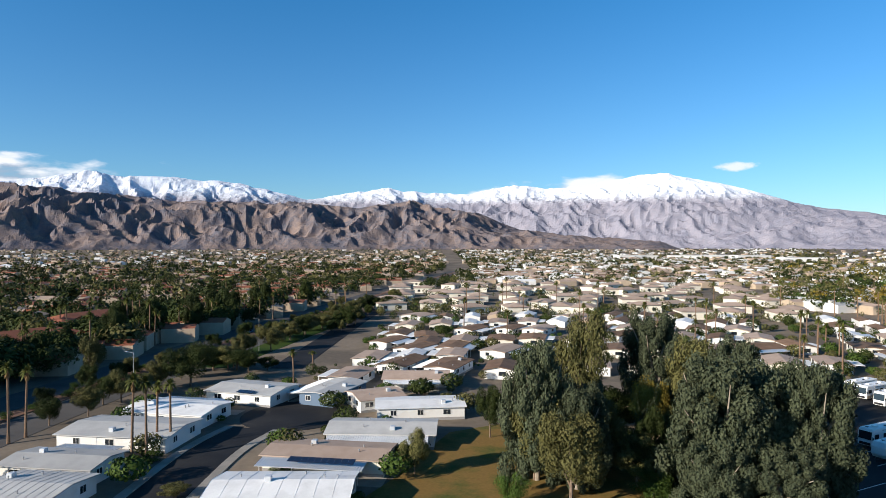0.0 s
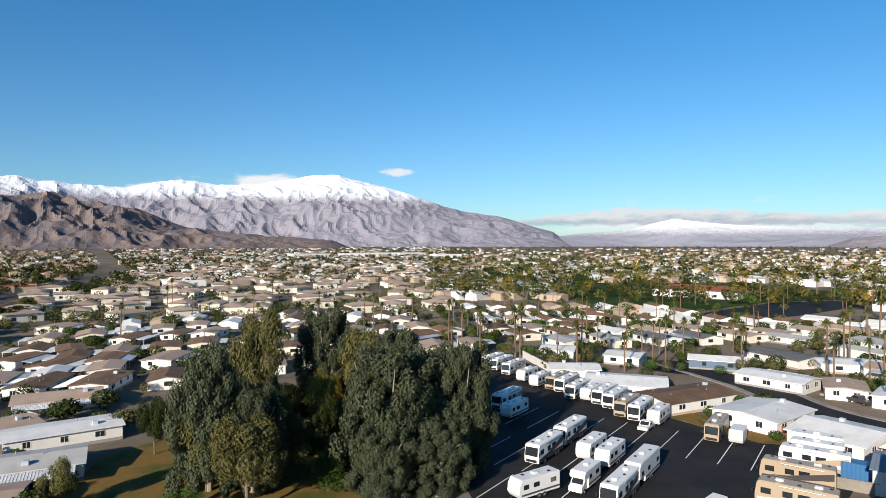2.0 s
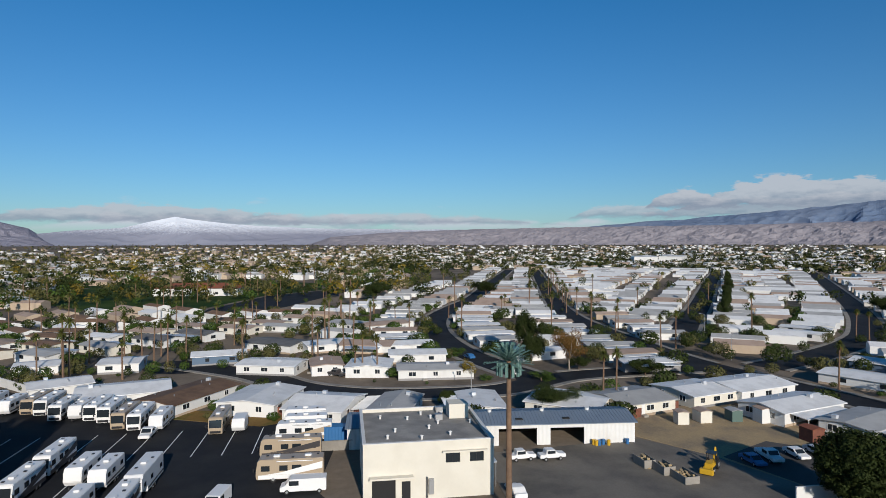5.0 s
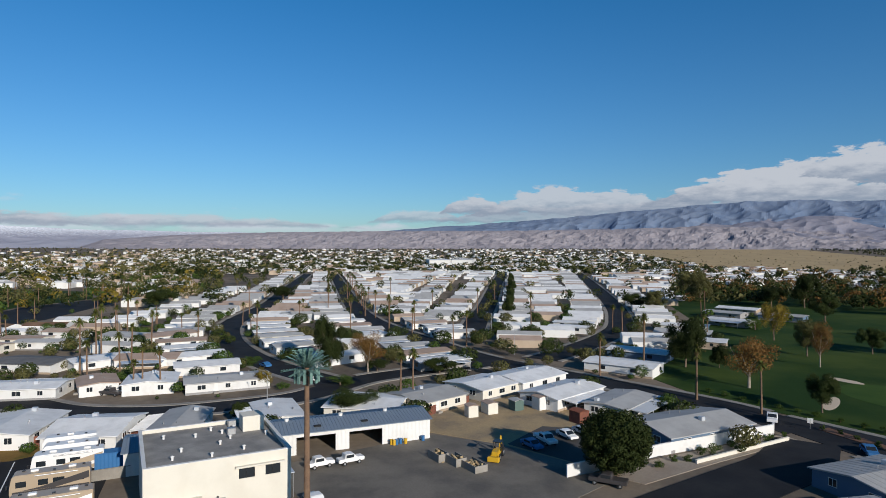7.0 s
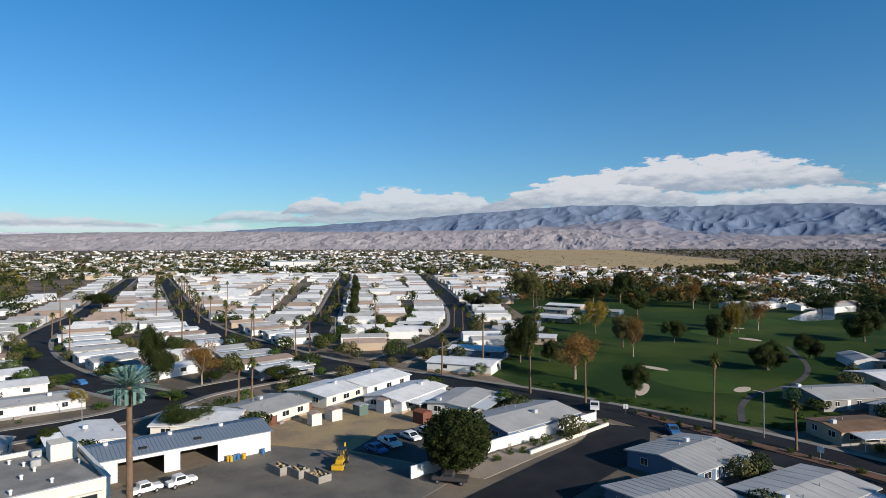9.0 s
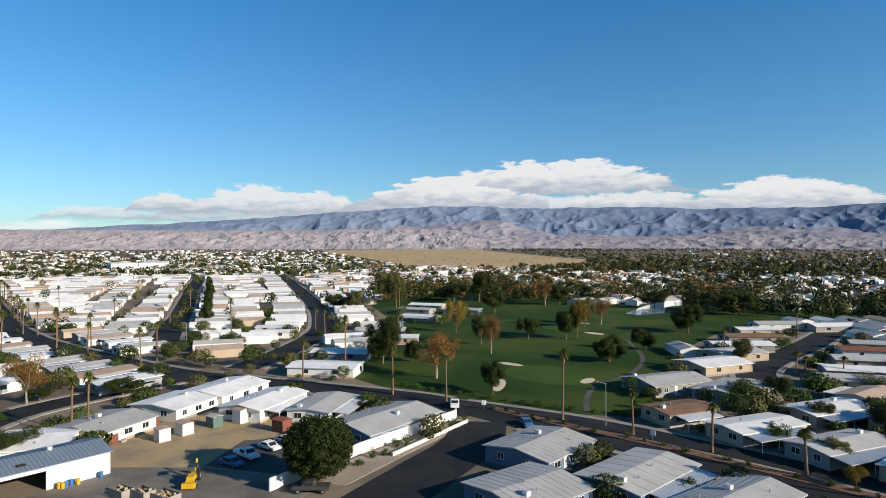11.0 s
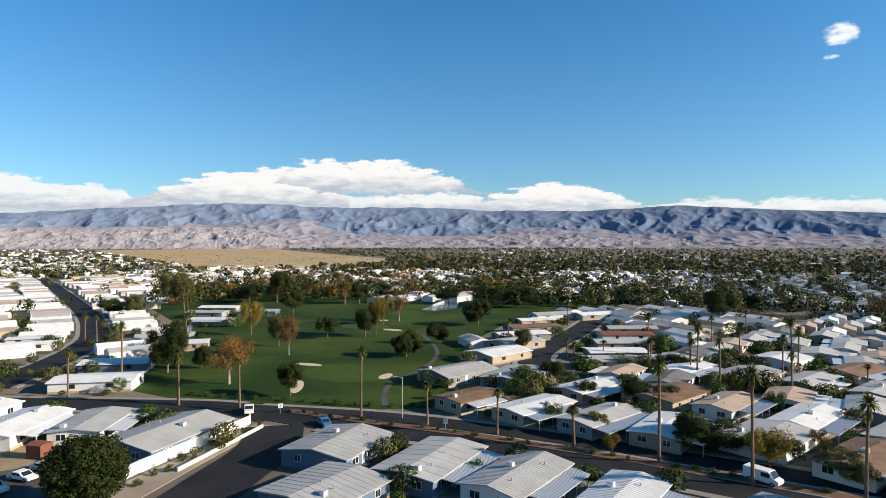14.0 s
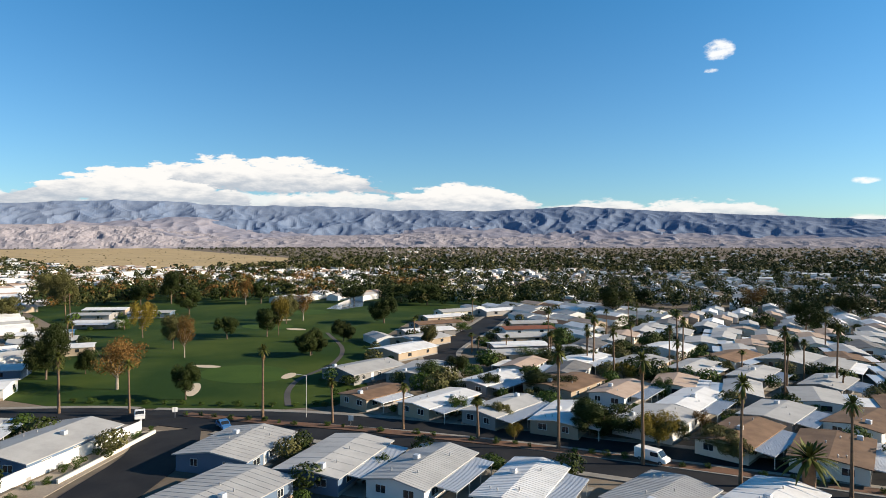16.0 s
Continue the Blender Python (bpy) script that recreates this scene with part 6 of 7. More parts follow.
# ---- trees, palms, shrubs ----
def leaf_cloud(name, mat, centres, n, size, seed, flat=0.0):
    """Many small bent leaves scattered through balls (x, y, z, radius)."""
    r = np.random.RandomState(seed)
    c = np.array(centres)
    pick = r.choice(len(c), n, p=c[:, 3] ** 2 / (c[:, 3] ** 2).sum())
    d = r.normal(size=(n, 3))
    d /= np.linalg.norm(d, axis=1)[:, None]
    rad = c[pick, 3] * (0.55 + 0.47 * r.rand(n))
    p = c[pick, :3] + d * rad[:, None]
    nrm = d + r.normal(size=(n, 3)) * 0.38
    nrm /= np.linalg.norm(nrm, axis=1)[:, None]
    t = np.cross(nrm, r.normal(size=(n, 3)))
    t /= np.linalg.norm(t, axis=1)[:, None]
    b = np.cross(nrm, t)
    s = size * (0.6 + 0.8 * r.rand(n))[:, None]
    q = np.stack([p - t * s, p - b * s * 0.6 + nrm * s * 0.2, p + t * s, p + b * s * 0.6 + nrm * s * 0.2], 1)
    me = bpy.data.meshes.new(name)
    me.from_pydata(q.reshape(-1, 3).tolist(), [], np.arange(4 * n).reshape(n, 4).tolist())
    me.materials.append(mat)
    return me


def crown_balls(h, w, r, n, low=0.3, puff=1.0):
    """Uneven clumps that make up a crown of height h and width w."""
    out = []
    for i in range(n):
        a, u = r.uniform(0, 2 * math.pi), r.random() ** 0.6
        z = low * h + (1 - low) * h * (0.12 + 0.76 * r.random())
        k = math.sin(math.pi * min(1, max(0.08, (z / h - low * 0.8) / (1.04 - low * 0.8)))) ** 0.6
        rr = 0.5 * w * k * u
        out.append((rr * math.cos(a), rr * math.sin(a), z, w * puff * r.uniform(0.11, 0.24)))
    return out


def trunk_mesh(bm, h, w, r, limbs, thick):
    tube(bm, (0, 0, -0.2), (0.02 * w, 0, 0.42 * h), thick, thick * 0.7, 7)
    for i in range(limbs):
        a = 2 * math.pi * (i + r.random() * 0.7) / limbs
        z0 = h * r.uniform(0.22, 0.42)
        mid = (0.14 * w * math.cos(a), 0.14 * w * math.sin(a), z0 + 0.18 * h)
        tube(bm, (0.01 * w, 0, z0), mid, thick * 0.5, thick * 0.36, 5, False)
        tube(bm, mid, (0.33 * w * math.cos(a), 0.33 * w * math.sin(a), h * r.uniform(0.6, 0.85)), thick * 0.36, thick * 0.08, 5, False)


KINDS = dict(   # leaves, bark, leaf size, label, category
    broad=("leaf", "bark", "broad dark green leafy tree", "tree"), dark=("leaf", "bark", "dense dark green tree in the park", "tree"),
    olive=("leaf_olive", "bark", "olive-green tree with a loose crown", "tree"), yellow=("leaf_yellow", "bark", "tree with yellowing autumn leaves", "tree"),
    rust=("leaf_rust", "palebark", "tree with thinning rust-brown foliage", "tree"), euc=("leaf_euc", "palebark", "tall grey-green eucalyptus with drooping foliage", "tree"),
    round=("leaf", "bark", "dense rounded dark-green ficus tree beside a wall", "tree"), hedge=("hedge", "bark", "clipped bright-green hedge bush", "shrub"),
    shrub=("hedge", "bark", "low green garden shrub", "shrub"))
templates = {}


def tree_template(kind, v):
    """A tree 10 m high and 10 m wide, set aside under the ground to be copied."""
    leaf, bark, label, cat = KINDS[kind]
    r = random.Random(hash_of(kind) + v)
    root = thing("tree" if cat == "tree" else "shrub", label, cat, at=pose(0, -300, -60))
    big = kind in ("euc", "round")
    low = dict(hedge=0.02, shrub=0.02, round=0.14, euc=0.08, dark=0.15).get(kind, 0.32)
    balls = crown_balls(10, 10, r, {"euc": 80, "round": 70, "rust": 16, "yellow": 18}.get(kind, 24), low, 0.62 if kind == "euc" else 1.0)
    if kind == "euc":
        # hanging clumps, set round a leaning column that stays full almost to the ground
        balls = []
        for i in range(64):
            a, z = 2.399 * i, 10 * (0.06 + 0.86 * ((i + 0.5) / 64) ** 0.9)
            reach = 4.5 * (1.0 - max(0.0, z / 10 - 0.55) ** 1.6 * 1.8) * r.uniform(0.4, 1.0)
            size = r.uniform(0.75, 1.35) * (1.0 if z < 7 else 0.8)
            for k in range(3):
                balls.append((reach * math.cos(a), reach * math.sin(a), z - 0.3 * k, size * (1 - 0.22 * k)))
    if kind == "round":
        balls = []
        for i in range(90):
            z = 1 - 2 * (i + 0.5) / 90
            q = math.sqrt(1 - z * z)
            reach = r.uniform(3.4, 4.1)
            balls.append((reach * q * math.cos(2.399 * i), reach * q * math.sin(2.399 * i), 5.3 + reach * z * 0.98, r.uniform(0.7, 1.15)))
        balls += [(0.3, 0, 5.4, 3.7), (-0.4, 0.5, 6.2, 3.2), (0.2, -0.6, 4.2, 3.5)]
    n = {"euc": 46000, "round": 34000, "rust": 3600, "hedge": 6500, "shrub": 4000, "yellow": 6000, "dark": 18000}.get(kind, 12000)
    size = {"euc": 0.13, "round": 0.15, "shrub": 0.22, "hedge": 0.19, "dark": 0.17}.get(kind, 0.18)
    me = leaf_cloud("crown", M[leaf], balls, n, size, hash_of(kind) * 3 + v)
    crown = new("crown", me)
    crown.parent = root
    bm = bm_new()
    trunk_mesh(bm, 10, 10, r, 3 if cat == "shrub" else 6, 0.3 if not big else 0.42)
    part("trunk", bm, M[bark], root)
    return root


def hash_of(s):
    return sum(ord(c) * (i + 3) for i, c in enumerate(s)) % 997


def frond(verts, faces, base, az, up, length, droop, width, segs=4):
    """One bent fan frond, folded along its midrib."""
    ca, sa = math.cos(az), math.sin(az)
    prev = None
    for i in range(segs + 1):
        u = i / segs
        out = length * u * math.cos(up) * (1 - 0.15 * u)
        z = length * (u * math.sin(up) - droop * u * u)
        w = width * (0.25 + 1.2 * u if u < 0.62 else 2.6 * (1.02 - u))
        k = len(verts)
        x, y = base[0] + ca * out, base[1] + sa * out
        verts += [(x - sa * w, y + ca * w, base[2] + z - w * 0.35), (x, y, base[2] + z), (x + sa * w, y - ca * w, base[2] + z - w * 0.35)]
        if prev is not None:
            faces += [(prev, prev + 1, k + 1, k), (prev + 1, prev + 2, k + 2, k + 1)]
        prev = k


def palm_template(v, date=False):
    """A fan palm 15 m high."""
    r = random.Random(70 + v)
    h = 15.0
    root = thing("palm_tree", "tall slender fan palm with a ragged green crown" if not date else "stout date palm with a full arching crown", "palm tree", at=pose(0, -300, -60))
    bm = bm_new()
    bend = r.uniform(-0.35, 0.35)
    pts = [(bend * (u ** 2), 0.3 * bend * u, -0.2 + (h - 0.6) * u) for u in (0, 0.15, 0.4, 0.7, 1.0)]
    rad = (0.32, 0.24, 0.2, 0.18, 0.2) if not date else (1.5, 1.35, 1.3, 1.3, 1.4)
    for (a, b, ra, rb) in zip(pts, pts[1:], rad, rad[1:]):
        tube(bm, a, b, ra, rb, 8, False)
    part("trunk", bm, M["palmtrunk"], root)
    top = pts[-1]
    verts, faces = [], []
    n = 46 if not date else 70
    L = 1.75 if not date else 7.0
    for i in range(n):
        u = (i + r.random()) / n
        frond(verts, faces, top, 2.399 * i + r.uniform(-0.3, 0.3), radians(80 - 105 * u), L * r.uniform(0.8, 1.15), 0.18 + 0.5 * u, 0.22 * (1 if not date else 2.2))
    me = bpy.data.meshes.new("crown")
    me.from_pydata(verts, [], faces)
    me.materials.append(M["frond"])
    c = new("crown", me)
    c.parent = root
    if not date and v < 20:
        verts, faces = [], []
        for i in range(26):
            frond(verts, faces, (top[0], top[1], top[2] - 0.2 - 0.75 * r.random()), 2.399 * i, radians(r.uniform(-80, -50)), r.uniform(0.8, 1.3), 0.25, 0.16, 3)
        me = bpy.data.meshes.new("dry_skirt")
        me.from_pydata(verts, [], faces)
        me.materials.append(M["deadfrond"])
        c = new("dry_skirt", me)
        c.parent = root
        c["label"] = "hanging skirt of dry brown fronds"
    return root


prng = random.Random(5)


def plant(kind, x, y, h, w):
    """A tree, palm or shrub of height h and width w."""
    key = (kind, prng.randrange(4))
    if key not in templates:
        templates[key] = palm_template(key[1] + dict(datepalm=10, palm=0, farpalm=20)[kind], kind == "datepalm") if kind in ("palm", "datepalm", "farpalm") else tree_template(kind, key[1])
    t = templates[key]
    if kind in ("palm", "datepalm", "farpalm"):
        s = h / 15.0
        k = 0.98 * max(0.75, min(1.35, s)) ** 0.5 if kind != "datepalm" else 0.42
        t.scale = (k if kind != "datepalm" else 0.55, k if kind != "datepalm" else 0.55, s)
    else:
        t.scale = (w / 10, w / 10, max(h, 0.8) / 10)
    return copy_thing(t, pose(x, y, 0, 0, 0, prng.uniform(0, 360)))

# the clump of eucalyptus by the lawn
plant("euc", 35.8, 104.1, 19.4, 11.9)
plant("euc", 31.4, 69.8, 18.3, 13.7)
plant("euc", 42.4, 70.5, 17.1, 10.3)
plant("euc", 36.9, 72.5, 16.2, 11.5)
plant("euc", 29.0, 66.5, 9.5, 8.5)
plant("euc", 36.5, 65.0, 9.0, 9.0)
plant("euc", 16.5, 76.0, 13.0, 9.0)
plant("euc", 20.0, 84.0, 11.5, 8.0)
plant("euc", 40.0, 77.2, 15.5, 10.6)
plant("olive", 22.2, 100.9, 17.9, 7.8)
plant("euc", 12.0, 79.0, 18.2, 10.1)
plant("olive", 11.7, 78.9, 10.4, 6.8)
plant("olive", 14.4, 69.7, 10.4, 8.3)
plant("yellow", 30.5, 89.8, 10.8, 4.9)
plant("yellow", 27.8, 83.0, 3.4, 4.5)
plant("hedge", 24.5, 72.0, 3.6, 5.9)
plant("hedge", 7.8, 70.4, 4.5, 3.9)
plant("broad", 7.4, 96.4, 7.7, 4.2)
plant("euc", 42.4, 89.9, 16.8, 9.0)
plant("olive", 39.9, 97.9, 14.3, 8.0)
plant("dark", 16.7, 86.1, 4.8, 7.2)
plant("olive", 21.5, 81.9, 4.2, 6.7)
plant("euc", 33.2, 98.5, 8.3, 6.0)
plant("olive", 30.3, 88.5, 5.3, 4.1)
plant("dark", 24.9, 102.1, 8.5, 5.7)
plant("shrub", 18.9, 81.0, 5.2, 4.7)
plant("dark", 18.1, 90.3, 9.0, 6.7)
plant("dark", 43.9, 88.5, 6.1, 6.1)
plant("olive", 37.7, 85.9, 8.9, 7.8)
plant("dark", 42.6, 87.2, 7.7, 6.6)
plant("dark", 28.7, 101.9, 6.5, 7.3)
plant("olive", 33.9, 88.7, 8.5, 5.4)
plant("shrub", 35.7, 89.6, 5.1, 5.3)
plant("dark", 40.3, 93.3, 7.9, 5.9)
plant("olive", 42.7, 95.8, 6.5, 6.1)
plant("shrub", 31.6, 84.7, 5.0, 6.0)
plant("shrub", 40.5, 98.0, 5.7, 4.0)
plant("dark", 43.9, 79.0, 6.9, 4.2)
plant("shrub", 20.8, 100.5, 4.5, 6.1)
plant("olive", 21.3, 81.9, 8.4, 5.7)
plant("dark", 15.7, 86.1, 5.2, 4.1)
plant("dark", 42.6, 76.7, 7.6, 4.1)
plant("olive", 17.8, 102.2, 7.7, 6.1)
plant("dark", 25.6, 77.2, 9.0, 4.6)
plant("dark", 14.1, 102.3, 7.1, 7.0)
plant("olive", 24.1, 76.9, 6.2, 7.1)
# trees round the turning circle and the boulevard
plant("broad", -63.6, 115.8, 5.0, 5.4)
plant("broad", -65.1, 102.3, 4.7, 4.7)
plant("broad", -53.6, 131.6, 8.5, 9.7)
plant("broad", -54.7, 147.6, 5.3, 8.2)
plant("broad", -49.2, 147.7, 5.0, 8.2)
plant("olive", -77.1, 135.1, 9.2, 5.0)
plant("broad", -41.9, 147.7, 3.2, 4.6)
plant("broad", -54.1, 199.2, 5.5, 6.1)
plant("olive", -48.2, 195.3, 5.4, 7.2)
plant("olive", -46.2, 207.8, 5.5, 7.7)
plant("olive", -42.8, 220.1, 5.0, 8.1)
plant("olive", -39.3, 227.4, 5.6, 7.0)
plant("olive", -3.7, 80.9, 5.6, 3.9)
plant("olive", -31.6, 73.1, 1.6, 3.6)
plant("shrub", -40.0, 85.3, 1.8, 2.6)
plant("shrub", -14.3, 79.8, 2.0, 3.9)
plant("shrub", -21.3, 81.1, 1.7, 3.5)
plant("shrub", -50.5, 81.0, 2.2, 2.0)
plant("shrub", -46.0, 79.6, 2.0, 2.9)
plant("broad", -100.6, 143.0, 8.8, 7.9)
plant("broad", -88.4, 199.0, 4.9, 4.3)
plant("broad", -73.2, 232.5, 5.7, 5.7)
plant("palm", -42.5, 84.5, 12.2, 2.1)
plant("palm", -40.9, 85.3, 11.8, 2.1)
plant("palm", -42.0, 90.9, 9.8, 2.2)
plant("palm", -40.0, 90.9, 10.1, 2.2)
plant("palm", -65.4, 93.1, 12.2, 2.3)
plant("palm", -64.9, 96.2, 11.0, 2.4)
plant("palm", -30.9, 128.2, 8.3, 3.2)
plant("palm", -85.6, 174.0, 9.7, 4.3)
plant("palm", -85.2, 177.1, 8.7, 4.4)
plant("palm", -85.6, 183.9, 10.8, 4.5)
plant("palm", -85.6, 187.4, 9.8, 4.6)
plant("palm", -86.5, 203.1, 10.0, 5.0)
plant("palm", -83.6, 210.2, 9.3, 5.2)
plant("palm", -82.8, 221.8, 9.6, 5.5)
plant("palm", -81.5, 223.8, 10.1, 5.5)
plant("palm", -74.6, 232.5, 11.5, 5.7)
plant("palm", -70.6, 238.3, 10.3, 5.9)
plant("palm", -68.8, 250.6, 10.8, 6.2)
plant("palm", -47.0, 271.9, 10.1, 6.7)
plant("palm", -44.0, 279.8, 11.2, 6.9)
plant("palm", -37.8, 306.3, 13.2, 7.6)
plant("palm", -31.0, 147.8, 4.6, 3.6)
# trees among the white homes
plant("broad", 107.8, 12.8, 4.6, 7.7)
plant("broad", 106.2, 31.9, 2.8, 3.2)
plant("yellow", 129.5, 33.6, 4.0, 3.6)
plant("shrub", 154.3, 43.2, 2.2, 5.2)
plant("broad", 143.0, -3.1, 3.5, 7.1)
plant("dark", 149.3, 22.9, 11.9, 7.2)
plant("rust", 144.5, 13.4, 8.9, 7.9)
plant("broad", 145.4, 11.4, 2.9, 5.0)
plant("shrub", 131.8, 18.1, 1.9, 6.0)
plant("shrub", 128.8, 29.3, 1.4, 2.9)
plant("broad", 290.3, 123.9, 8.7, 14.2)
plant("broad", 333.8, 75.8, 7.5, 13.1)
plant("shrub", 100.4, 46.2, 1.9, 3.3)
plant("palm", 116.3, 4.8, 9.5, 2.7)
plant("palm", 115.9, 2.5, 10.2, 2.7)
plant("palm", 126.9, 57.2, 9.6, 2.8)
plant("palm", 126.3, 53.4, 9.2, 2.7)
plant("palm", 127.2, 59.2, 6.3, 2.8)
plant("palm", 211.2, 90.1, 6.9, 4.6)
plant("palm", 205.8, 79.8, 7.3, 4.5)
plant("palm", 197.4, 71.5, 8.7, 4.3)
plant("palm", 181.9, -12.1, 10.3, 4.3)
plant("palm", 253.4, 20.2, 11.2, 5.8)
plant("palm", 232.9, 13.3, 9.4, 5.4)
plant("palm", 304.7, 36.9, 8.7, 7.0)
plant("palm", 266.0, 74.7, 13.9, 5.9)
plant("palm", 240.4, 110.0, 8.4, 5.2)
plant("palm", 252.1, 49.3, 7.8, 5.7)
plant("palm", 206.0, 57.4, 6.9, 4.6)
plant("palm", 240.7, 48.4, 8.1, 5.4)
# dark narrow trees along the straight street
for i in range(16):
    u = i / 15
    plant("dark", 256 + 250 * u ** 1.2 + prng.uniform(-2, 2), -35 - 36 * u ** 1.2, prng.uniform(5, 8), prng.uniform(3.5, 5.5))
# the golf course
plant("dark", 149.2, -63.3, 11.6, 8.8)
plant("rust", 126.9, -67.2, 9.8, 11.2)
plant("broad", 107.8, -70.2, 6.6, 5.5)
plant("rust", 148.1, -96.1, 10.6, 5.9)
plant("olive", 162.8, -102.1, 8.8, 7.3)
plant("yellow", 190.4, -108.9, 11.8, 7.5)
plant("broad", 165.5, -122.0, 6.8, 6.4)
plant("broad", 159.7, -132.9, 8.8, 8.4)
plant("yellow", 159.1, -137.1, 12.6, 5.8)
plant("olive", 179.1, -158.0, 10.4, 7.4)
plant("rust", 181.6, -168.7, 10.3, 8.5)
plant("dark", 122.8, -116.6, 6.7, 7.4)
plant("broad", 237.6, -156.5, 10.2, 10.7)
plant("broad", 251.7, -205.6, 10.7, 9.9)
plant("rust", 253.1, -197.5, 11.6, 8.3)
plant("olive", 290.2, -130.9, 16.3, 11.2)
plant("olive", 343.8, -147.1, 13.9, 12.8)
plant("broad", 288.0, -179.7, 16.0, 11.4)
plant("broad", 294.0, -167.2, 9.3, 11.2)
plant("broad", 287.4, -207.7, 6.5, 9.3)
plant("broad", 272.1, -241.4, 7.2, 10.8)
plant("broad", 286.2, -98.4, 7.0, 14.0)
plant("olive", 276.6, -103.9, 8.5, 10.2)
plant("shrub", 214.1, -115.9, 4.1, 6.8)
plant("dark", 148.0, -71.1, 5.6, 4.6)
plant("palm", 147.1, -52.3, 13.2, 3.6)
plant("palm", 117.3, -51.9, 10.6, 2.9)
plant("palm", 107.2, -58.9, 9.2, 2.7)
plant("palm", 85.9, -70.5, 12.3, 2.3)
plant("palm", 139.3, -39.4, 9.7, 3.4)
plant("palm", 207.6, -63.3, 9.5, 5.1)
plant("palm", 211.6, -67.9, 8.4, 5.2)
plant("palm", 190.4, -87.8, 7.1, 4.7)
plant("palm", 265.5, -121.5, 11.6, 6.6)
plant("round", 78.5, -24.1, 8.9, 10.3)
# trees by the golf course and the street beside it
plant("dark", 123.3, -117.5, 5.9, 7.1)
plant("dark", 132.4, -139.4, 6.3, 6.9)
plant("dark", 150.7, -180.6, 9.3, 10.7)
plant("hedge", 77.6, -108.7, 4.6, 7.8)
plant("hedge", 77.5, -121.2, 3.3, 4.8)
plant("hedge", 58.7, -89.5, 3.7, 3.6)
plant("olive", 50.4, -90.2, 3.4, 5.2)
plant("yellow", 44.2, -83.4, 2.6, 2.6)
plant("dark", 52.0, -113.5, 4.2, 10.1)
plant("hedge", 71.4, -142.3, 3.7, 9.0)
plant("broad", 62.4, -107.5, 4.0, 4.6)
plant("dark", 35.9, -92.4, 4.3, 6.8)
plant("olive", 103.4, -143.8, 6.4, 5.9)
plant("shrub", 114.2, -177.4, 3.4, 5.7)
plant("shrub", 51.5, -61.5, 2.7, 2.7)
plant("rust", 55.8, -67.5, 2.2, 2.5)
plant("broad", 177.9, -246.2, 10.1, 13.5)
plant("broad", 196.6, -249.0, 8.9, 12.5)
plant("broad", 216.9, -236.4, 8.3, 12.9)
plant("palm", 73.7, -74.9, 7.3, 2.4)
plant("palm", 61.8, -78.7, 7.3, 2.2)
plant("palm", 49.2, -81.2, 6.1, 2.0)
plant("palm", 37.2, -83.7, 14.9, 1.8)
plant("palm", 124.4, -201.3, 9.7, 5.1)
plant("palm", 113.1, -150.0, 7.6, 4.2)
plant("palm", 81.0, -148.5, 5.2, 3.6)
plant("palm", 69.1, -151.0, 6.2, 3.4)
plant("palm", 88.7, -143.1, 5.6, 3.6)
plant("palm", 88.4, -145.9, 4.3, 3.7)
plant("palm", 58.2, -153.5, 11.3, 3.2)
plant("palm", 57.9, -147.8, 9.5, 3.1)
plant("dark", 34.1, -94.1, 5.2, 9.0)
plant("broad", 25.7, -93.6, 4.2, 7.0)
plant("olive", 17.8, -95.2, 3.4, 6.0)
plant("yellow", 25.1, -91.3, 5.4, 5.9)
plant("rust", 21.9, -104.0, 3.3, 3.0)
plant("olive", 15.2, -92.2, 3.6, 5.0)
plant("yellow", 43.9, -133.2, 3.9, 5.7)
plant("rust", 41.6, -301.8, 10.3, 11.5)
plant("broad", 17.0, -237.8, 10.5, 11.1)
plant("broad", 6.5, -293.5, 9.3, 11.9)
plant("broad", 87.9, -253.5, 12.2, 14.0)
plant("broad", 60.4, -148.2, 3.9, 7.4)
plant("hedge", 33.3, -123.7, 3.9, 3.9)
plant("olive", 26.8, -152.6, 3.1, 3.7)
plant("hedge", 7.0, -126.1, 2.1, 2.9)
plant("broad", 90.2, -302.1, 8.0, 8.8)
plant("shrub", 35.3, -140.0, 2.8, 4.8)
plant("yellow", 23.6, -98.8, 2.2, 2.2)
plant("broad", 77.5, -118.1, 4.2, 5.0)
plant("palm", 25.2, -84.1, 14.9, 2.0)
plant("palm", 13.1, -83.3, 13.4, 1.8)
plant("palm", 1.8, -86.7, 11.8, 1.7)
plant("palm", 23.3, -151.7, 6.0, 3.3)
plant("palm", 38.8, -150.9, 10.5, 3.4)
plant("palm", 33.4, -136.2, 9.4, 3.1)
plant("palm", 53.6, -140.8, 12.7, 3.4)
plant("palm", 56.4, -144.1, 8.6, 3.5)
plant("palm", 11.6, -155.3, 8.9, 3.2)
plant("palm", 5.3, -147.5, 13.5, 2.9)
plant("palm", 4.3, -144.6, 4.6, 2.9)
plant("palm", 49.6, -81.6, 6.3, 2.2)
plant("palm", 21.2, -180.9, 4.0, 3.8)
plant("palm", 68.6, -148.7, 6.8, 3.8)
plant("palm", 90.8, -146.8, 5.1, 4.1)
plant("datepalm", 5.8, -82.1, 5.6, 4.0)
plant("palm", 253.4, -114.4, 7.7, 5.6)
plant("palm", 117.7, -52.0, 9.0, 2.6)
plant("palm", 180.7, -82.1, 9.5, 4.0)
plant("broad", 106.7, -40.0, 2.2, 3.3)

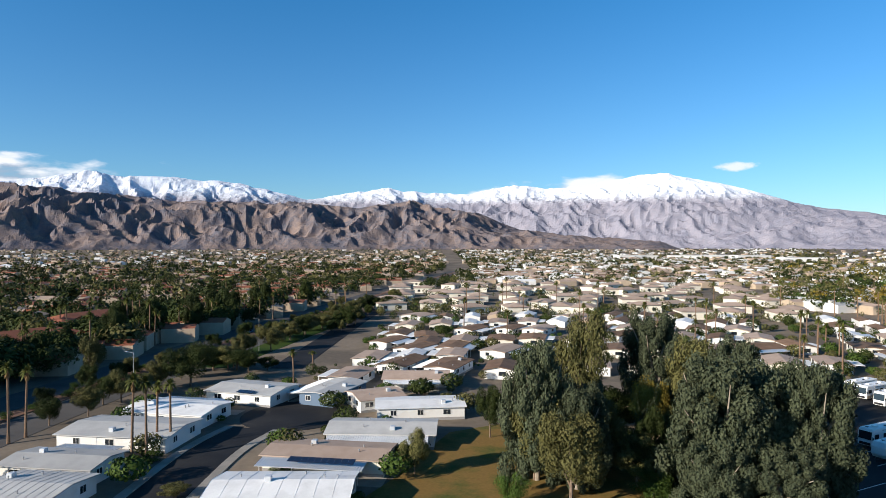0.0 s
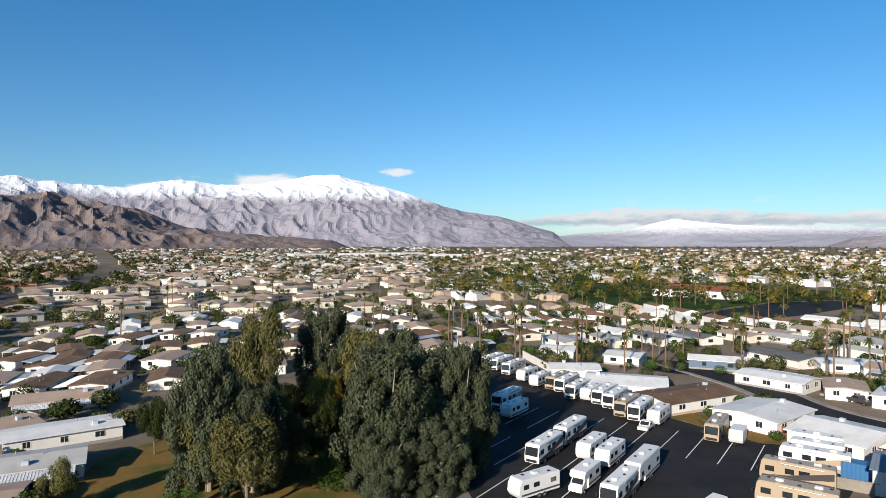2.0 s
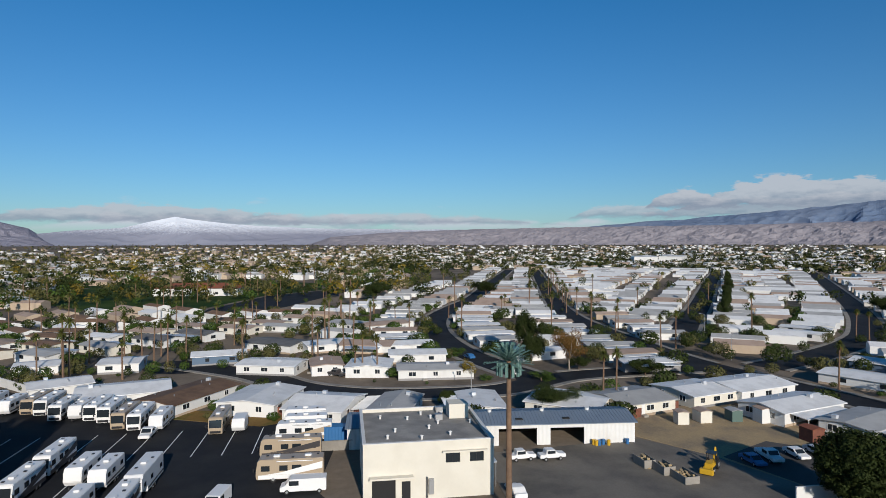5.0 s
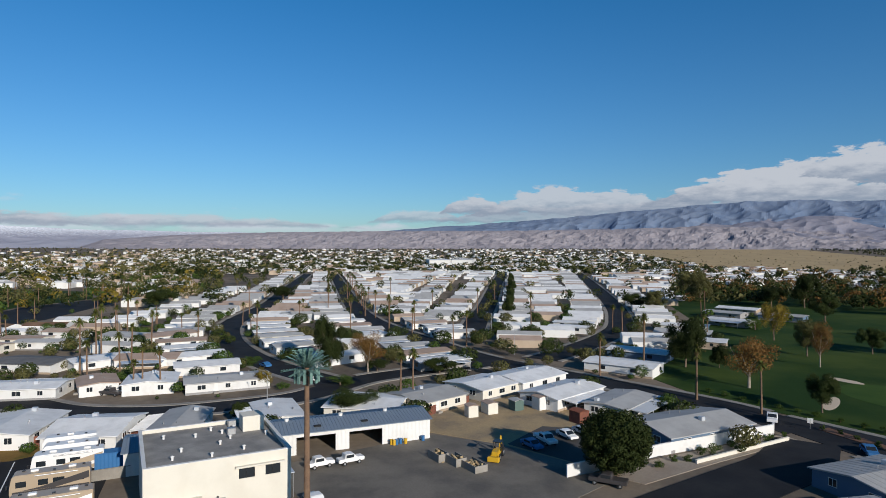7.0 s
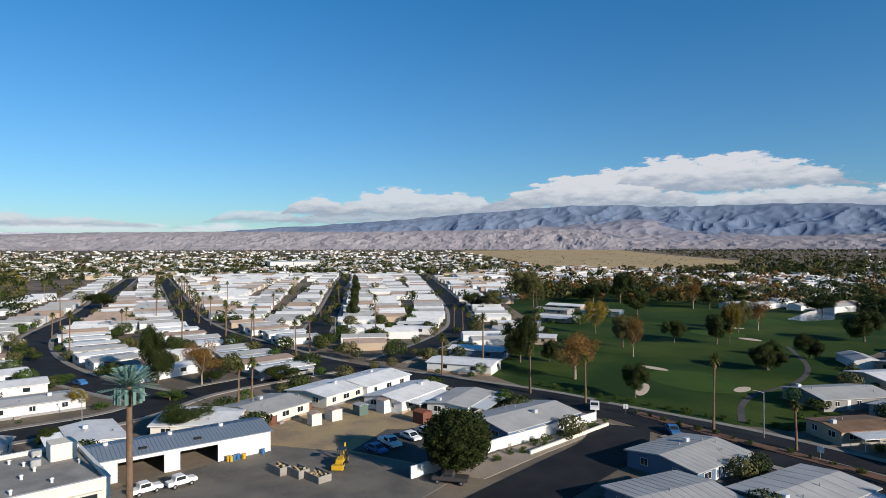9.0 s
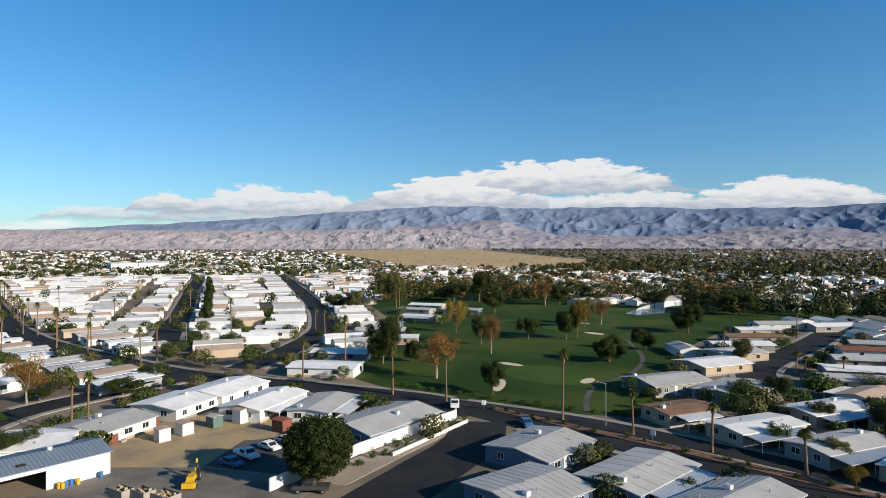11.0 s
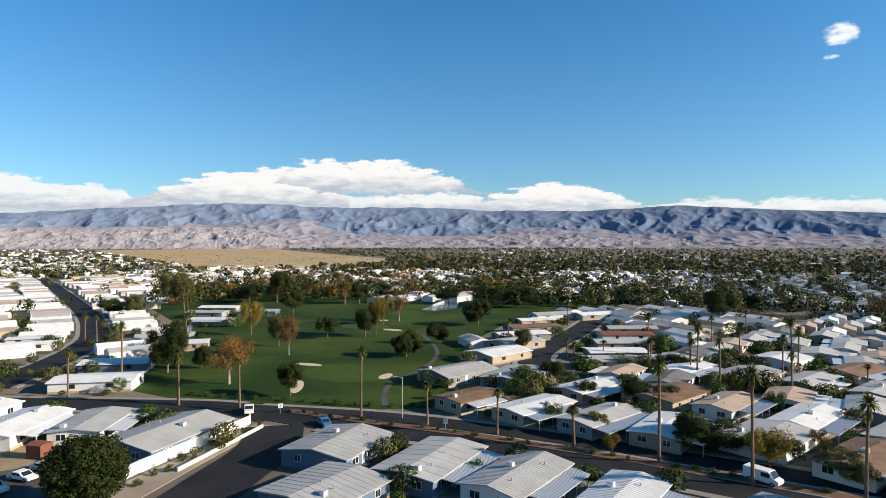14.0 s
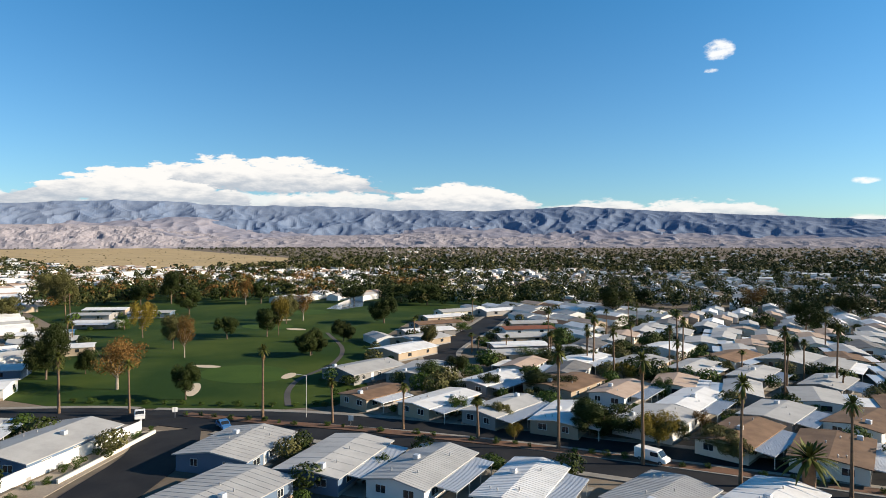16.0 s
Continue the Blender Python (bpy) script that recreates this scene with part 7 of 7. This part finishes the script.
# ---- the town that spreads over the valley floor ----
def scatter_leaves(name, label, mat, spots, per, seed, size):
    """Distant trees as loose clusters of leaves: spots are (x, y, height, width)."""
    r = np.random.RandomState(seed)
    s = np.array(spots)
    n = len(s) * per
    who = np.repeat(np.arange(len(s)), per)
    d = r.normal(size=(n, 3))
    d /= np.linalg.norm(d, axis=1)[:, None]
    d *= (0.66 + 0.34 * r.rand(n))[:, None]
    p = np.stack([s[who, 0] + d[:, 0] * s[who, 3] * 0.5, s[who, 1] + d[:, 1] * s[who, 3] * 0.5, ground_z(s[who, 0], s[who, 1]) + s[who, 2] * (0.58 + 0.42 * d[:, 2])], 1)
    nrm = d + r.normal(size=(n, 3)) * 0.3
    nrm /= np.linalg.norm(nrm, axis=1)[:, None]
    t = np.cross(nrm, r.normal(size=(n, 3)))
    t /= np.linalg.norm(t, axis=1)[:, None]
    b = np.cross(nrm, t)
    k = (s[who, 3] * size * (0.7 + 0.6 * r.rand(n)))[:, None]
    q = np.stack([p - t * k, p - b * k * 0.7, p + t * k, p + b * k * 0.7], 1)
    ob = from_arrays(name, q.reshape(-1, 3).tolist(), np.arange(4 * n).reshape(n, 4).tolist(), mat)
    return tagged(ob, label, "trees", kind="stuff")


def scatter_homes(name, label, roof, wall, spots):
    """Distant homes in one mesh: spots are (x, y, yaw, length, width, height)."""
    verts, faces, mats = [], [], []
    for x, y, yaw, L, W, h in spots:
        c, s = math.cos(yaw), math.sin(yaw)
        k, low = len(verts), float(ground_z(x, y))
        for px, py, pz in ((-L, -W, 0), (L, -W, 0), (L, W, 0), (-L, W, 0), (-L, -W, h), (L, -W, h), (L, W, h), (-L, W, h), (-L, 0, h + W * 0.13), (L, 0, h + W * 0.13)):
            verts.append((x + (px * c - py * s) / 2, y + (px * s + py * c) / 2, pz + low))
        faces += [(k, k + 1, k + 5, k + 4), (k + 2, k + 3, k + 7, k + 6), (k + 1, k + 2, k + 6, k + 9, k + 5), (k + 3, k, k + 4, k + 8, k + 7), (k + 4, k + 5, k + 9, k + 8), (k + 6, k + 7, k + 8, k + 9)]
        mats += [0, 0, 0, 0, 1, 1]
    ob = from_arrays(name, verts, faces, wall)
    ob.data.materials.append(roof)
    ob.data.polygons.foreach_set("material_index", mats)
    return tagged(ob, label, "houses", kind="stuff")


def polar(a0, a1, r0, r1, n, r):
    """n spots over a sector, as even over the ground as the eye sees it from above."""
    out = []
    while len(out) < n:
        a, u = radians(r.uniform(a0, a1)), r.random()
        d = (r0 ** -0.35 + u * (r1 ** -0.35 - r0 ** -0.35)) ** (-1 / 0.35)
        out.append((d * math.sin(a), d * math.cos(a)))
    return out


def blvd_x(y):
    return float(np.interp(y, [p[1] for p in BLVD], [p[0] for p in BLVD]))


DESERT = [(640, -330), (2684, -850), (2785, -1700), (1008, -900), (700, -620)]


def inside(x, y, poly):
    ok = False
    for (ax, ay), (bx, by) in zip(poly, poly[1:] + poly[:1]):
        if (ay > y) != (by > y) and x < (bx - ax) * (y - ay) / (by - ay) + ax:
            ok = not ok
    return ok


def open_spot(x, y):
    if abs(x - blvd_x(y)) < 16 and y > 0:
        return False
    return not inside(x, y, DESERT)


tr = random.Random(31)
trees = dict(leaf=[], olive=[], yellow=[], rust=[], hedge=[])
homes = dict(red=[], tan=distant["tan"], white=distant["white"], grey=distant["grey"], brown=distant["brown"])


def grow(a0, a1, r0, r1, n, mixin, h0=4, h1=9, ok=lambda x, y: True):
    for x, y in polar(a0, a1, r0, r1, n, tr):
        if open_spot(x, y) and ok(x, y) and clear(x, y, 6.4):
            h = tr.uniform(h0, h1)
            trees[tr.choice(mixin)].append((x, y, h, h * tr.uniform(0.75, 1.3)))


def settle(a0, a1, r0, r1, n, mixin, h=3.0, ok=lambda x, y: True):
    seen = {}
    for x, y in polar(a0, a1, r0, r1, n, tr):
        key = (round(x / 11), round(y / 11))
        if key in seen or not open_spot(x, y) or not ok(x, y) or not clear(x, y, 13):
            continue
        seen[key] = 1
        homes[tr.choice(mixin)].append((x, y, tr.choice((0.2, 1.77)) + tr.uniform(-0.15, 0.15), tr.uniform(11, 16), tr.uniform(6.5, 9), 0.85 * h * tr.uniform(0.9, 1.3)))


left = lambda x, y: x < blvd_x(y) - 14
right = lambda x, y: x > blvd_x(y) + 18
CLUB = [(200, 150), (300, 140), (360, 172), (430, 210), (440, 300), (330, 350), (240, 310), (200, 215)]
club = lambda x, y: not inside(x, y, CLUB) or tr.random() < 0.55
settle(-52, 3, 170, 900, 900, ("red", "red", "tan"), 4.0, left)
settle(-52, 3, 900, 2700, 700, ("red", "tan", "tan", "white"), 4.0)
settle(-6, 30, 470, 900, 420, ("tan", "tan", "brown", "white"), 3.4, right)
settle(-6, 30, 900, 3300, 900, ("tan", "tan", "grey", "white"), 3.6, right)
settle(28, 70, 330, 2800, 1300, ("tan", "white", "tan", "grey"), 3.4, lambda x, y: not inside(x, y, CLUB))
settle(66, 118, 640, 2900, 1500, ("white", "white", "grey", "tan"), 3.2)
settle(110, 146, 470, 760, 300, ("white", "white", "grey"), 3.2)
settle(130, 190, 330, 700, 300, ("grey", "grey", "grey", "tan", "white"), 2.8)
settle(140, 190, 620, 2800, 320, ("tan", "grey", "grey", "white"), 3.0)
grow(-54, 3, 135, 420, 1300, ("leaf", "leaf", "olive", "leaf"), 5, 10, left)
grow(-54, 3, 420, 3300, 5600, ("leaf", "leaf", "olive"), 4, 8)
grow(-6, 30, 240, 480, 420, ("leaf", "olive", "olive"), 2.5, 5, right)
grow(-6, 32, 480, 900, 1100, ("leaf", "olive", "leaf"), 3, 6, right)
grow(-6, 32, 900, 3600, 4200, ("leaf", "olive", "leaf"), 3, 7.5, right)
grow(28, 70, 150, 330, 260, ("leaf", "hedge", "olive"), 1.5, 4)
grow(28, 72, 330, 560, 750, ("leaf", "leaf", "leaf", "hedge", "olive", "olive", "yellow"), 4, 9, club)
grow(28, 72, 560, 3600, 3600, ("leaf", "leaf", "leaf", "olive", "olive", "olive", "olive", "yellow"), 4, 8)
grow(66, 118, 330, 640, 260, ("leaf", "olive"), 3, 7)
grow(66, 118, 640, 3600, 8000, ("leaf", "leaf", "olive"), 3, 7)
grow(112, 146, 340, 800, 1000, ("leaf", "leaf", "olive", "rust"), 4, 8.5)
grow(112, 150, 2600, 3600, 900, ("leaf",), 5, 9)
grow(140, 192, 300, 700, 1700, ("leaf", "leaf", "olive"), 4, 8)
grow(125, 192, 680, 3600, 6400, ("leaf", "leaf", "olive"), 4.5, 9)
grow(142, 182, 118, 300, 520, ("leaf", "olive", "leaf", "hedge"), 2, 5.5, lambda x, y: x < 78 and clear(x, y, 8))
grow(112, 150, 150, 330, 110, ("leaf", "olive", "hedge"), 2, 6, lambda x, y: x > 95 and y > -150 and not in_shape(x, y, GOLF))
grow(70, 110, 150, 330, 200, ("leaf", "olive"), 2, 5, lambda x, y: not (abs(y) < 4))
# sparse scrub on the desert field
for x, y in polar(108, 133, 900, 3200, 380, tr):
    if inside(x, y, DESERT):
        h = tr.uniform(0.8, 2.2)
        trees[tr.choice(("leaf", "olive", "olive"))].append((x, y, h, h * tr.uniform(1.2, 2.2)))
# shrubs and small garden trees round the homes
lanes = np.array([(p.x, p.y, w / 2 + 1.8) for pts, w, k in streets for p in smooth_line(pts, 3.0)])
NO_SHRUBS = ([(95, 128), (92, 138), (72, 120), (53, 88), (40, 66), (34, 48), (58, 26), (66, 36), (92, 52), (86.5, 57), (88, 98)], [(66, 12), (84, 20), (97, -1), (92, -11), (84, -19.5), (76, -22), (62, -6), (56, 4)], [(98.5, 0), (110, 2), (124, -16), (107, -28), (95, -32), (85, -30), (84, -19.5), (92, -11)])
for hx, hy in list(placed):
    if math.hypot(hx, hy) > 300:
        continue
    for i in range(7):
        a, d = tr.uniform(0, 2 * math.pi), tr.uniform(7.6, 10.5)
        x, y = hx + d * math.cos(a), hy + d * math.sin(a)
        if ((lanes[:, 0] - x) ** 2 + (lanes[:, 1] - y) ** 2 < lanes[:, 2] ** 2).any() or any(inside(x, y, q) for q in NO_SHRUBS) or not all(math.hypot(x - b, y - c) > 7.2 for b, c in placed):
            continue
        h = tr.choice((0.8, 1.2, 1.6, 2.4, 3.6))
        trees[tr.choice(("leaf", "leaf", "olive", "hedge", "hedge"))].append((x, y, h, h * tr.uniform(0.9, 1.6)))
LEAVES = dict(leaf="leaf", olive="leaf_olive", yellow="leaf_yellow", rust="leaf_rust", hedge="hedge")
for key, spots in trees.items():
    close = [s for s in spots if 260 <= math.hypot(s[0], s[1]) < 520]
    near = [s for s in spots if math.hypot(s[0], s[1]) < 260]
    wide = [s for s in spots if math.hypot(s[0], s[1]) >= 520]
    if close:
        scatter_leaves("distant_trees", f"spreading {dict(leaf='dark green', olive='olive green', yellow='yellowing', rust='rust brown', hedge='bright green')[key]} trees of the town", M[LEAVES[key]], close, 90, 3, 0.08)
    if near:
        scatter_leaves("distant_trees", f"garden {dict(leaf='dark green', olive='olive green', yellow='yellowing', rust='rust brown', hedge='bright green')[key]} shrubs and small trees between homes", M[LEAVES[key]], near, 520, 5, 0.046)
    if not wide:
        continue
    scatter_leaves("distant_trees", f"far {dict(leaf='dark green', olive='olive green', yellow='yellowing', rust='rust brown', hedge='bright green')[key]} trees towards the mountains", M[LEAVES[key]], wide, 26, 4, 0.15)
for key, roof, wall in (("red", "roof_red", "tanwall"), ("tan", "roof_tan", "tanwall"), ("brown", "roof_brown", "white"), ("white", "roof_white", "white"), ("grey", "roof_grey", "white")):
    scatter_homes("distant_homes", f"distant low homes with {dict(red='red-brown', tan='tan', white='white', grey='grey', brown='brown')[key]} roofs", M[roof], M[wall], homes[key])
# palms in the distance
for a0, a1, r0, r1, n in ((-40, -6, 170, 420, 60), (30, 66, 150, 480, 130), (0, 30, 180, 330, 40), (66, 100, 170, 420, 30), (140, 178, 130, 300, 55)):
    for x, y in polar(a0, a1, r0, r1, n, tr):
        if open_spot(x, y) and clear(x, y, 6) and (a0 > -10 or left(x, y)) and not (a0 == 140 and x > 75):
            plant("farpalm", x, y, tr.uniform(8, 14), 2)
for i in range(26):
    u = i / 25
    plant("farpalm", 262 + 240 * u + tr.uniform(-3, 3), 33 + 36 * u + (8 if i % 2 else -8), tr.uniform(8, 11), 2)

# ---- yard, street furniture and roof fittings ----
def skip(x, y, yaw, label, L=3.4, W=2.0, h=1.3):
    """An open-topped bin of thick plates, part filled."""
    root = thing("rubble_bin", label, "bin", at=small(x, y, 0.05, yaw))
    for a in ((-L / 2, L / 2, -W / 2, -W / 2 + 0.12), (-L / 2, L / 2, W / 2 - 0.12, W / 2), (-L / 2, -L / 2 + 0.12, -W / 2 + 0.12, W / 2 - 0.12)):
        bm = bm_new()
        box(bm, *a, 0, h, 0.02)
        part("side", bm, M["concrete"], root)
    bm = bm_new()
    r = random.Random(int(x * 10))
    for i in range(26):
        px, py = r.uniform(-L / 2 + 0.4, L / 2 - 0.2), r.uniform(-W / 2 + 0.3, W / 2 - 0.3)
        s = r.uniform(0.2, 0.5)
        box(bm, px - s, px + s, py - s * 0.6, py + s * 0.6, 0, r.uniform(0.4, h * 0.9), 0.05, Matrix.Rotation(r.uniform(-0.4, 0.4), 4, "Y"))
    ob = part("rubble", bm, M["dirt"], root)
    ob["kind"] = "stuff"


skip(85.8, -1.6, 30, "concrete bay filled with cut branches and rubble")
skip(84.0, -3.9, 30, "concrete bay filled with soil and rubble")
skip(82.0, -6.2, 30, "half-empty concrete bay in the yard", 4.2, 2.4, 1.1)


def shed(x, y, yaw, w, d, h, mat, label, roof="roof_tan"):
    root = thing("shed", label, "shed", at=small(x, y, 0.03, yaw))
    bm = bm_new()
    shell(bm, w, d, h, d * 0.1)
    part("wall", bm, M[mat], root)
    bm = bm_new()
    gable(bm, w, d, h, 0.2, 0.15, 0.08)
    part("roof", bm, M[roof], root)
    bm = bm_new()
    box(bm, -0.5, 0.5, -d / 2 - 0.03, -d / 2 + 0.02, 0.05, h - 0.3)
    part("door", bm, M["white"], root)


shed(109.4, -11.2, 25, 3, 2.4, 2.3, "cream", "small cream metal shed on the bare lot")
shed(111.4, -16.2, 25, 2.6, 2.2, 2.2, "greenwall", "small green metal shed on the bare lot", "roof_grey")
shed(107.2, -7.8, 20, 2.2, 2.2, 2.4, "cream", "small cream storage shed by the fence")
shed(111.8, -20.6, 30, 2.6, 2.4, 2.8, "white", "white shed with a tan roof")
shed(103.2, -25.6, 30, 3.0, 2.6, 2.4, "fencewood", "reddish brown garden shed", "roof_red")


def container(x, y, yaw, L, mat, label):
    root = thing("shipping_container", label, "container", at=small(x, y, 0.05, yaw))
    bm = bm_new()
    n = int(L / 0.14)
    fold = [(-L / 2 + L * k / n, -1.2 - (0.04 if (k // 2) % 2 else 0.0)) for k in range(n + 1)] + [(L / 2 - L * k / n, 1.2 + (0.04 if (k // 2) % 2 else 0.0)) for k in range(n + 1)]
    lo, hi = [bm.verts.new((a, b, 0)) for a, b in fold], [bm.verts.new((a, b, 2.5)) for a, b in fold]
    for k in range(len(fold)):
        j = (k + 1) % len(fold)
        bm.faces.new((lo[k], lo[j], hi[j], hi[k]))
    bm.faces.new(hi)
    part("body", bm, M[mat], root)
    bm = bm_new()
    box(bm, -L / 2, L / 2, -1.25, 1.25, 2.5, 2.58, 0.02)
    part("lid", bm, M[mat], root)


container(84.4, 41.6, 112, 6.0, "bluepaint", "blue steel storage container beside the workshop")


def drum(x, y, mat, label, r=0.3, h=0.9):
    root = thing("drum", label, "drum", "drums by the workshop", at=small(x, y, 0.05))
    bm = bm_new()
    tube(bm, (0, 0, 0), (0, 0, h), r, r, 14)
    part("body", bm, M[mat], root)
    for z in (h * 0.33, h * 0.66, h - 0.02):
        bm = bm_new()
        tube(bm, (0, 0, z), (0, 0, z + 0.04), r + 0.025, r + 0.025, 14)
        part("ring", bm, M[mat], root)


for i, (dx, m) in enumerate(((5.0, "bluepaint"), (5.7, "bluepaint"), (6.4, "yellowpaint"), (4.3, "yellowpaint"), (1.4, "bluepaint"), (6.1, "yellowpaint"))):
    q = pose(95.2, -0.5, 0, 0, 0, 110.7) @ Vector((dx, 0.7 + 0.35 * (i % 2), 0))
    drum(q.x, q.y, m, "blue plastic drum by the workshop wall" if m == "bluepaint" else "yellow steel drum by the workshop wall")


def backhoe(x, y, yaw):
    root = thing("backhoe", "yellow backhoe digger parked in the lot", "digger", at=small(x, y, 0.05, yaw))
    bm = bm_new()
    prism(bm, [(-1.6, 0.7), (1.8, 0.7), (1.8, 1.5), (0.3, 1.6), (0.1, 1.2), (-1.6, 1.2)], 1.1, 0.05)
    part("body", bm, M["yellowpaint"], root)
    bm = bm_new()
    for sx, sy in ((-1.1, -0.6), (-1.1, 0.6), (0.2, -0.6), (0.2, 0.6)):
        tube(bm, (sx, sy, 1.2), (sx, sy, 2.6), 0.05, 0.05, 6)
    box(bm, -1.3, 0.4, -0.75, 0.75, 2.6, 2.7, 0.03)
    part("canopy", bm, M["blacktrim"], root)
    bm = bm_new()
    tube(bm, (-1.6, 0, 1.0), (-2.6, 0, 2.9), 0.16, 0.13, 6)
    tube(bm, (-2.6, 0, 2.9), (-3.4, 0, 1.2), 0.13, 0.1, 6)
    part("boom", bm, M["yellowpaint"], root)
    bm = bm_new()
    box(bm, -3.7, -3.1, -0.35, 0.35, 0.7, 1.3, 0.06)
    part("bucket", bm, M["blacktrim"], root)
    bm = bm_new()
    box(bm, 2.3, 3.0, -1.0, 1.0, 0.15, 0.95, 0.08)
    tube(bm, (1.2, -0.6, 1.2), (2.4, -0.6, 0.6), 0.08, 0.08, 6)
    tube(bm, (1.2, 0.6, 1.2), (2.4, 0.6, 0.6), 0.08, 0.08, 6)
    part("loader", bm, M["yellowpaint"], root)
    wheels(root, (-1.1,), 1.8, 0.75)
    wheels(root, (1.3,), 1.7, 0.5)


backhoe(86.2, -9.8, 160)


def street_lamp(x, y, h, yaw):
    root = thing("street_lamp", "slim grey steel street lamp", "street lamp", "street lamps", at=small(x, y, 0.1, yaw))
    bm = bm_new()
    tube(bm, (0, 0, 0), (0, 0, h), 0.11, 0.06, 8)
    part("pole", bm, M["metal"], root)
    bm = bm_new()
    tube(bm, (0, 0, h - 0.1), (1.5, 0, h + 0.25), 0.05, 0.04, 6)
    part("arm", bm, M["metal"], root)
    bm = bm_new()
    box(bm, 1.3, 2.0, -0.15, 0.15, h + 0.18, h + 0.32, 0.04)
    part("head", bm, M["metal"], root)


for x, y, h, a in ((79.6, -74.6, 7.2, 60), (167, -24, 7, 100), (-60, 120, 9, 180), (-52, 175, 9, 180), (186, -8, 7, 90), (118, 30, 5, 45), (205, -22, 7, 90)):
    street_lamp(x, y, h * 1.2, a)


def sign(x, y, yaw, label):
    root = thing("street_sign", label, "sign", at=small(x, y, 0.1, yaw))
    bm = bm_new()
    tube(bm, (0, 0, 0), (0, 0, 2.0), 0.04, 0.04, 6)
    part("post", bm, M["metal"], root)
    bm = bm_new()
    box(bm, -0.5, 0.5, -0.05, -0.02, 1.1, 2.1, 0.01)
    part("panel", bm, M["white"], root)


sign(69.6, -74.9, 30, "blank white square sign in the planted strip")
sign(98.0, -61.8, 60, "small white street sign at the junction")


def solar(x, y, z, yaw, tilt, cols, rows, label):
    """Dark panels laid on a roof in a frame."""
    root = thing("solar_array", label, "solar panels", at=pose(x, y, z, tilt, 0, yaw) @ Matrix.Diagonal((K, K, K, 1)))
    for i in range(cols):
        for j in range(rows):
            bm = bm_new()
            box(bm, (i - cols / 2) * 1.05, (i - cols / 2) * 1.05 + 1.0, (j - rows / 2) * 1.65, (j - rows / 2) * 1.65 + 1.6, 0, 0.06)
            part("panel", bm, M["solar"], root)


solar(-15.4, 78.6, 2.62, -8, 8, 10, 1, "row of black solar panels on a tan roof")
solar(-36.8, 115.6, 2.6, -18, 8, 4, 1, "small array of black solar panels on a grey roof")

# low planting in the strips and verges
mrng = random.Random(77)
strip_line = smooth_line([(98, -64), (83.5, -68.6), (67, -74.6), (50, -79.6), (37, -83), (8, -89), (-40, -97)], 2.6)
for p in strip_line:
    if mrng.random() < 0.8:
        h = mrng.uniform(0.4, 1.0)
        plant("shrub", p.x + mrng.uniform(-0.5, 0.5), p.y + mrng.uniform(-0.5, 0.5), h, h * 1.4)
for p in smooth_line([(82.5, -31), (86, -38.5), (91, -49), (94.5, -55)], 2.2):
    h = mrng.uniform(0.5, 1.1)
    plant("shrub", p.x + mrng.uniform(-0.8, 0.8), p.y + mrng.uniform(-0.5, 0.5), h, h * 1.5)
for p in smooth_line([(123, -57), (105, -67.5), (90, -76), (82, -84)], 3.0):
    h = mrng.uniform(0.5, 1.2)
    plant("shrub", p.x, p.y, h, h * 1.7)
for p in smooth_line(BLVD[:6], 5.0):
    if p.y > 60:
        h = mrng.uniform(0.6, 2.2)
        plant("shrub", p.x + mrng.uniform(-1.4, 1.0), p.y, h, h * 1.5)
        if mrng.random() < 0.5:
            h = mrng.uniform(3, 6)
            plant("olive", p.x + 13.5, p.y + mrng.uniform(-2, 2), h, h)
# trees between the boulevard and the homes, and on its median
for i in range(34):
    y = mrng.uniform(128, 330)
    h = mrng.uniform(3.5, 7)
    plant(mrng.choice(("olive", "broad", "broad")), blvd_x(y) + mrng.uniform(13, 27), y, h, h * mrng.uniform(0.9, 1.3))
for i in range(16):
    y = mrng.uniform(70, 300)
    h = mrng.uniform(2.5, 5)
    plant(mrng.choice(("olive", "broad")), blvd_x(y) - 0.4, y, h, h)
for i in range(30):
    y = mrng.uniform(95, 300)
    h = mrng.uniform(8, 13)
    plant("dark", blvd_x(y) - mrng.uniform(15, 34), y, h, h * mrng.uniform(0.45, 0.7))

# the patterns that were copied are not part of the place
for ob in [*templates.values(), *kits, condo, *[o for k in KITS.values() for o in k]]:
    for o in (*ob.children_recursive, ob):
        bpy.data.objects.remove(o)
# from the plan to true size
for ob in scene.objects:
    if ob.parent is None and ob.type in ("MESH", "EMPTY"):
        ob.matrix_basis = Matrix.Diagonal((PLAN, PLAN, PLAN, 1)) @ ob.matrix_basis
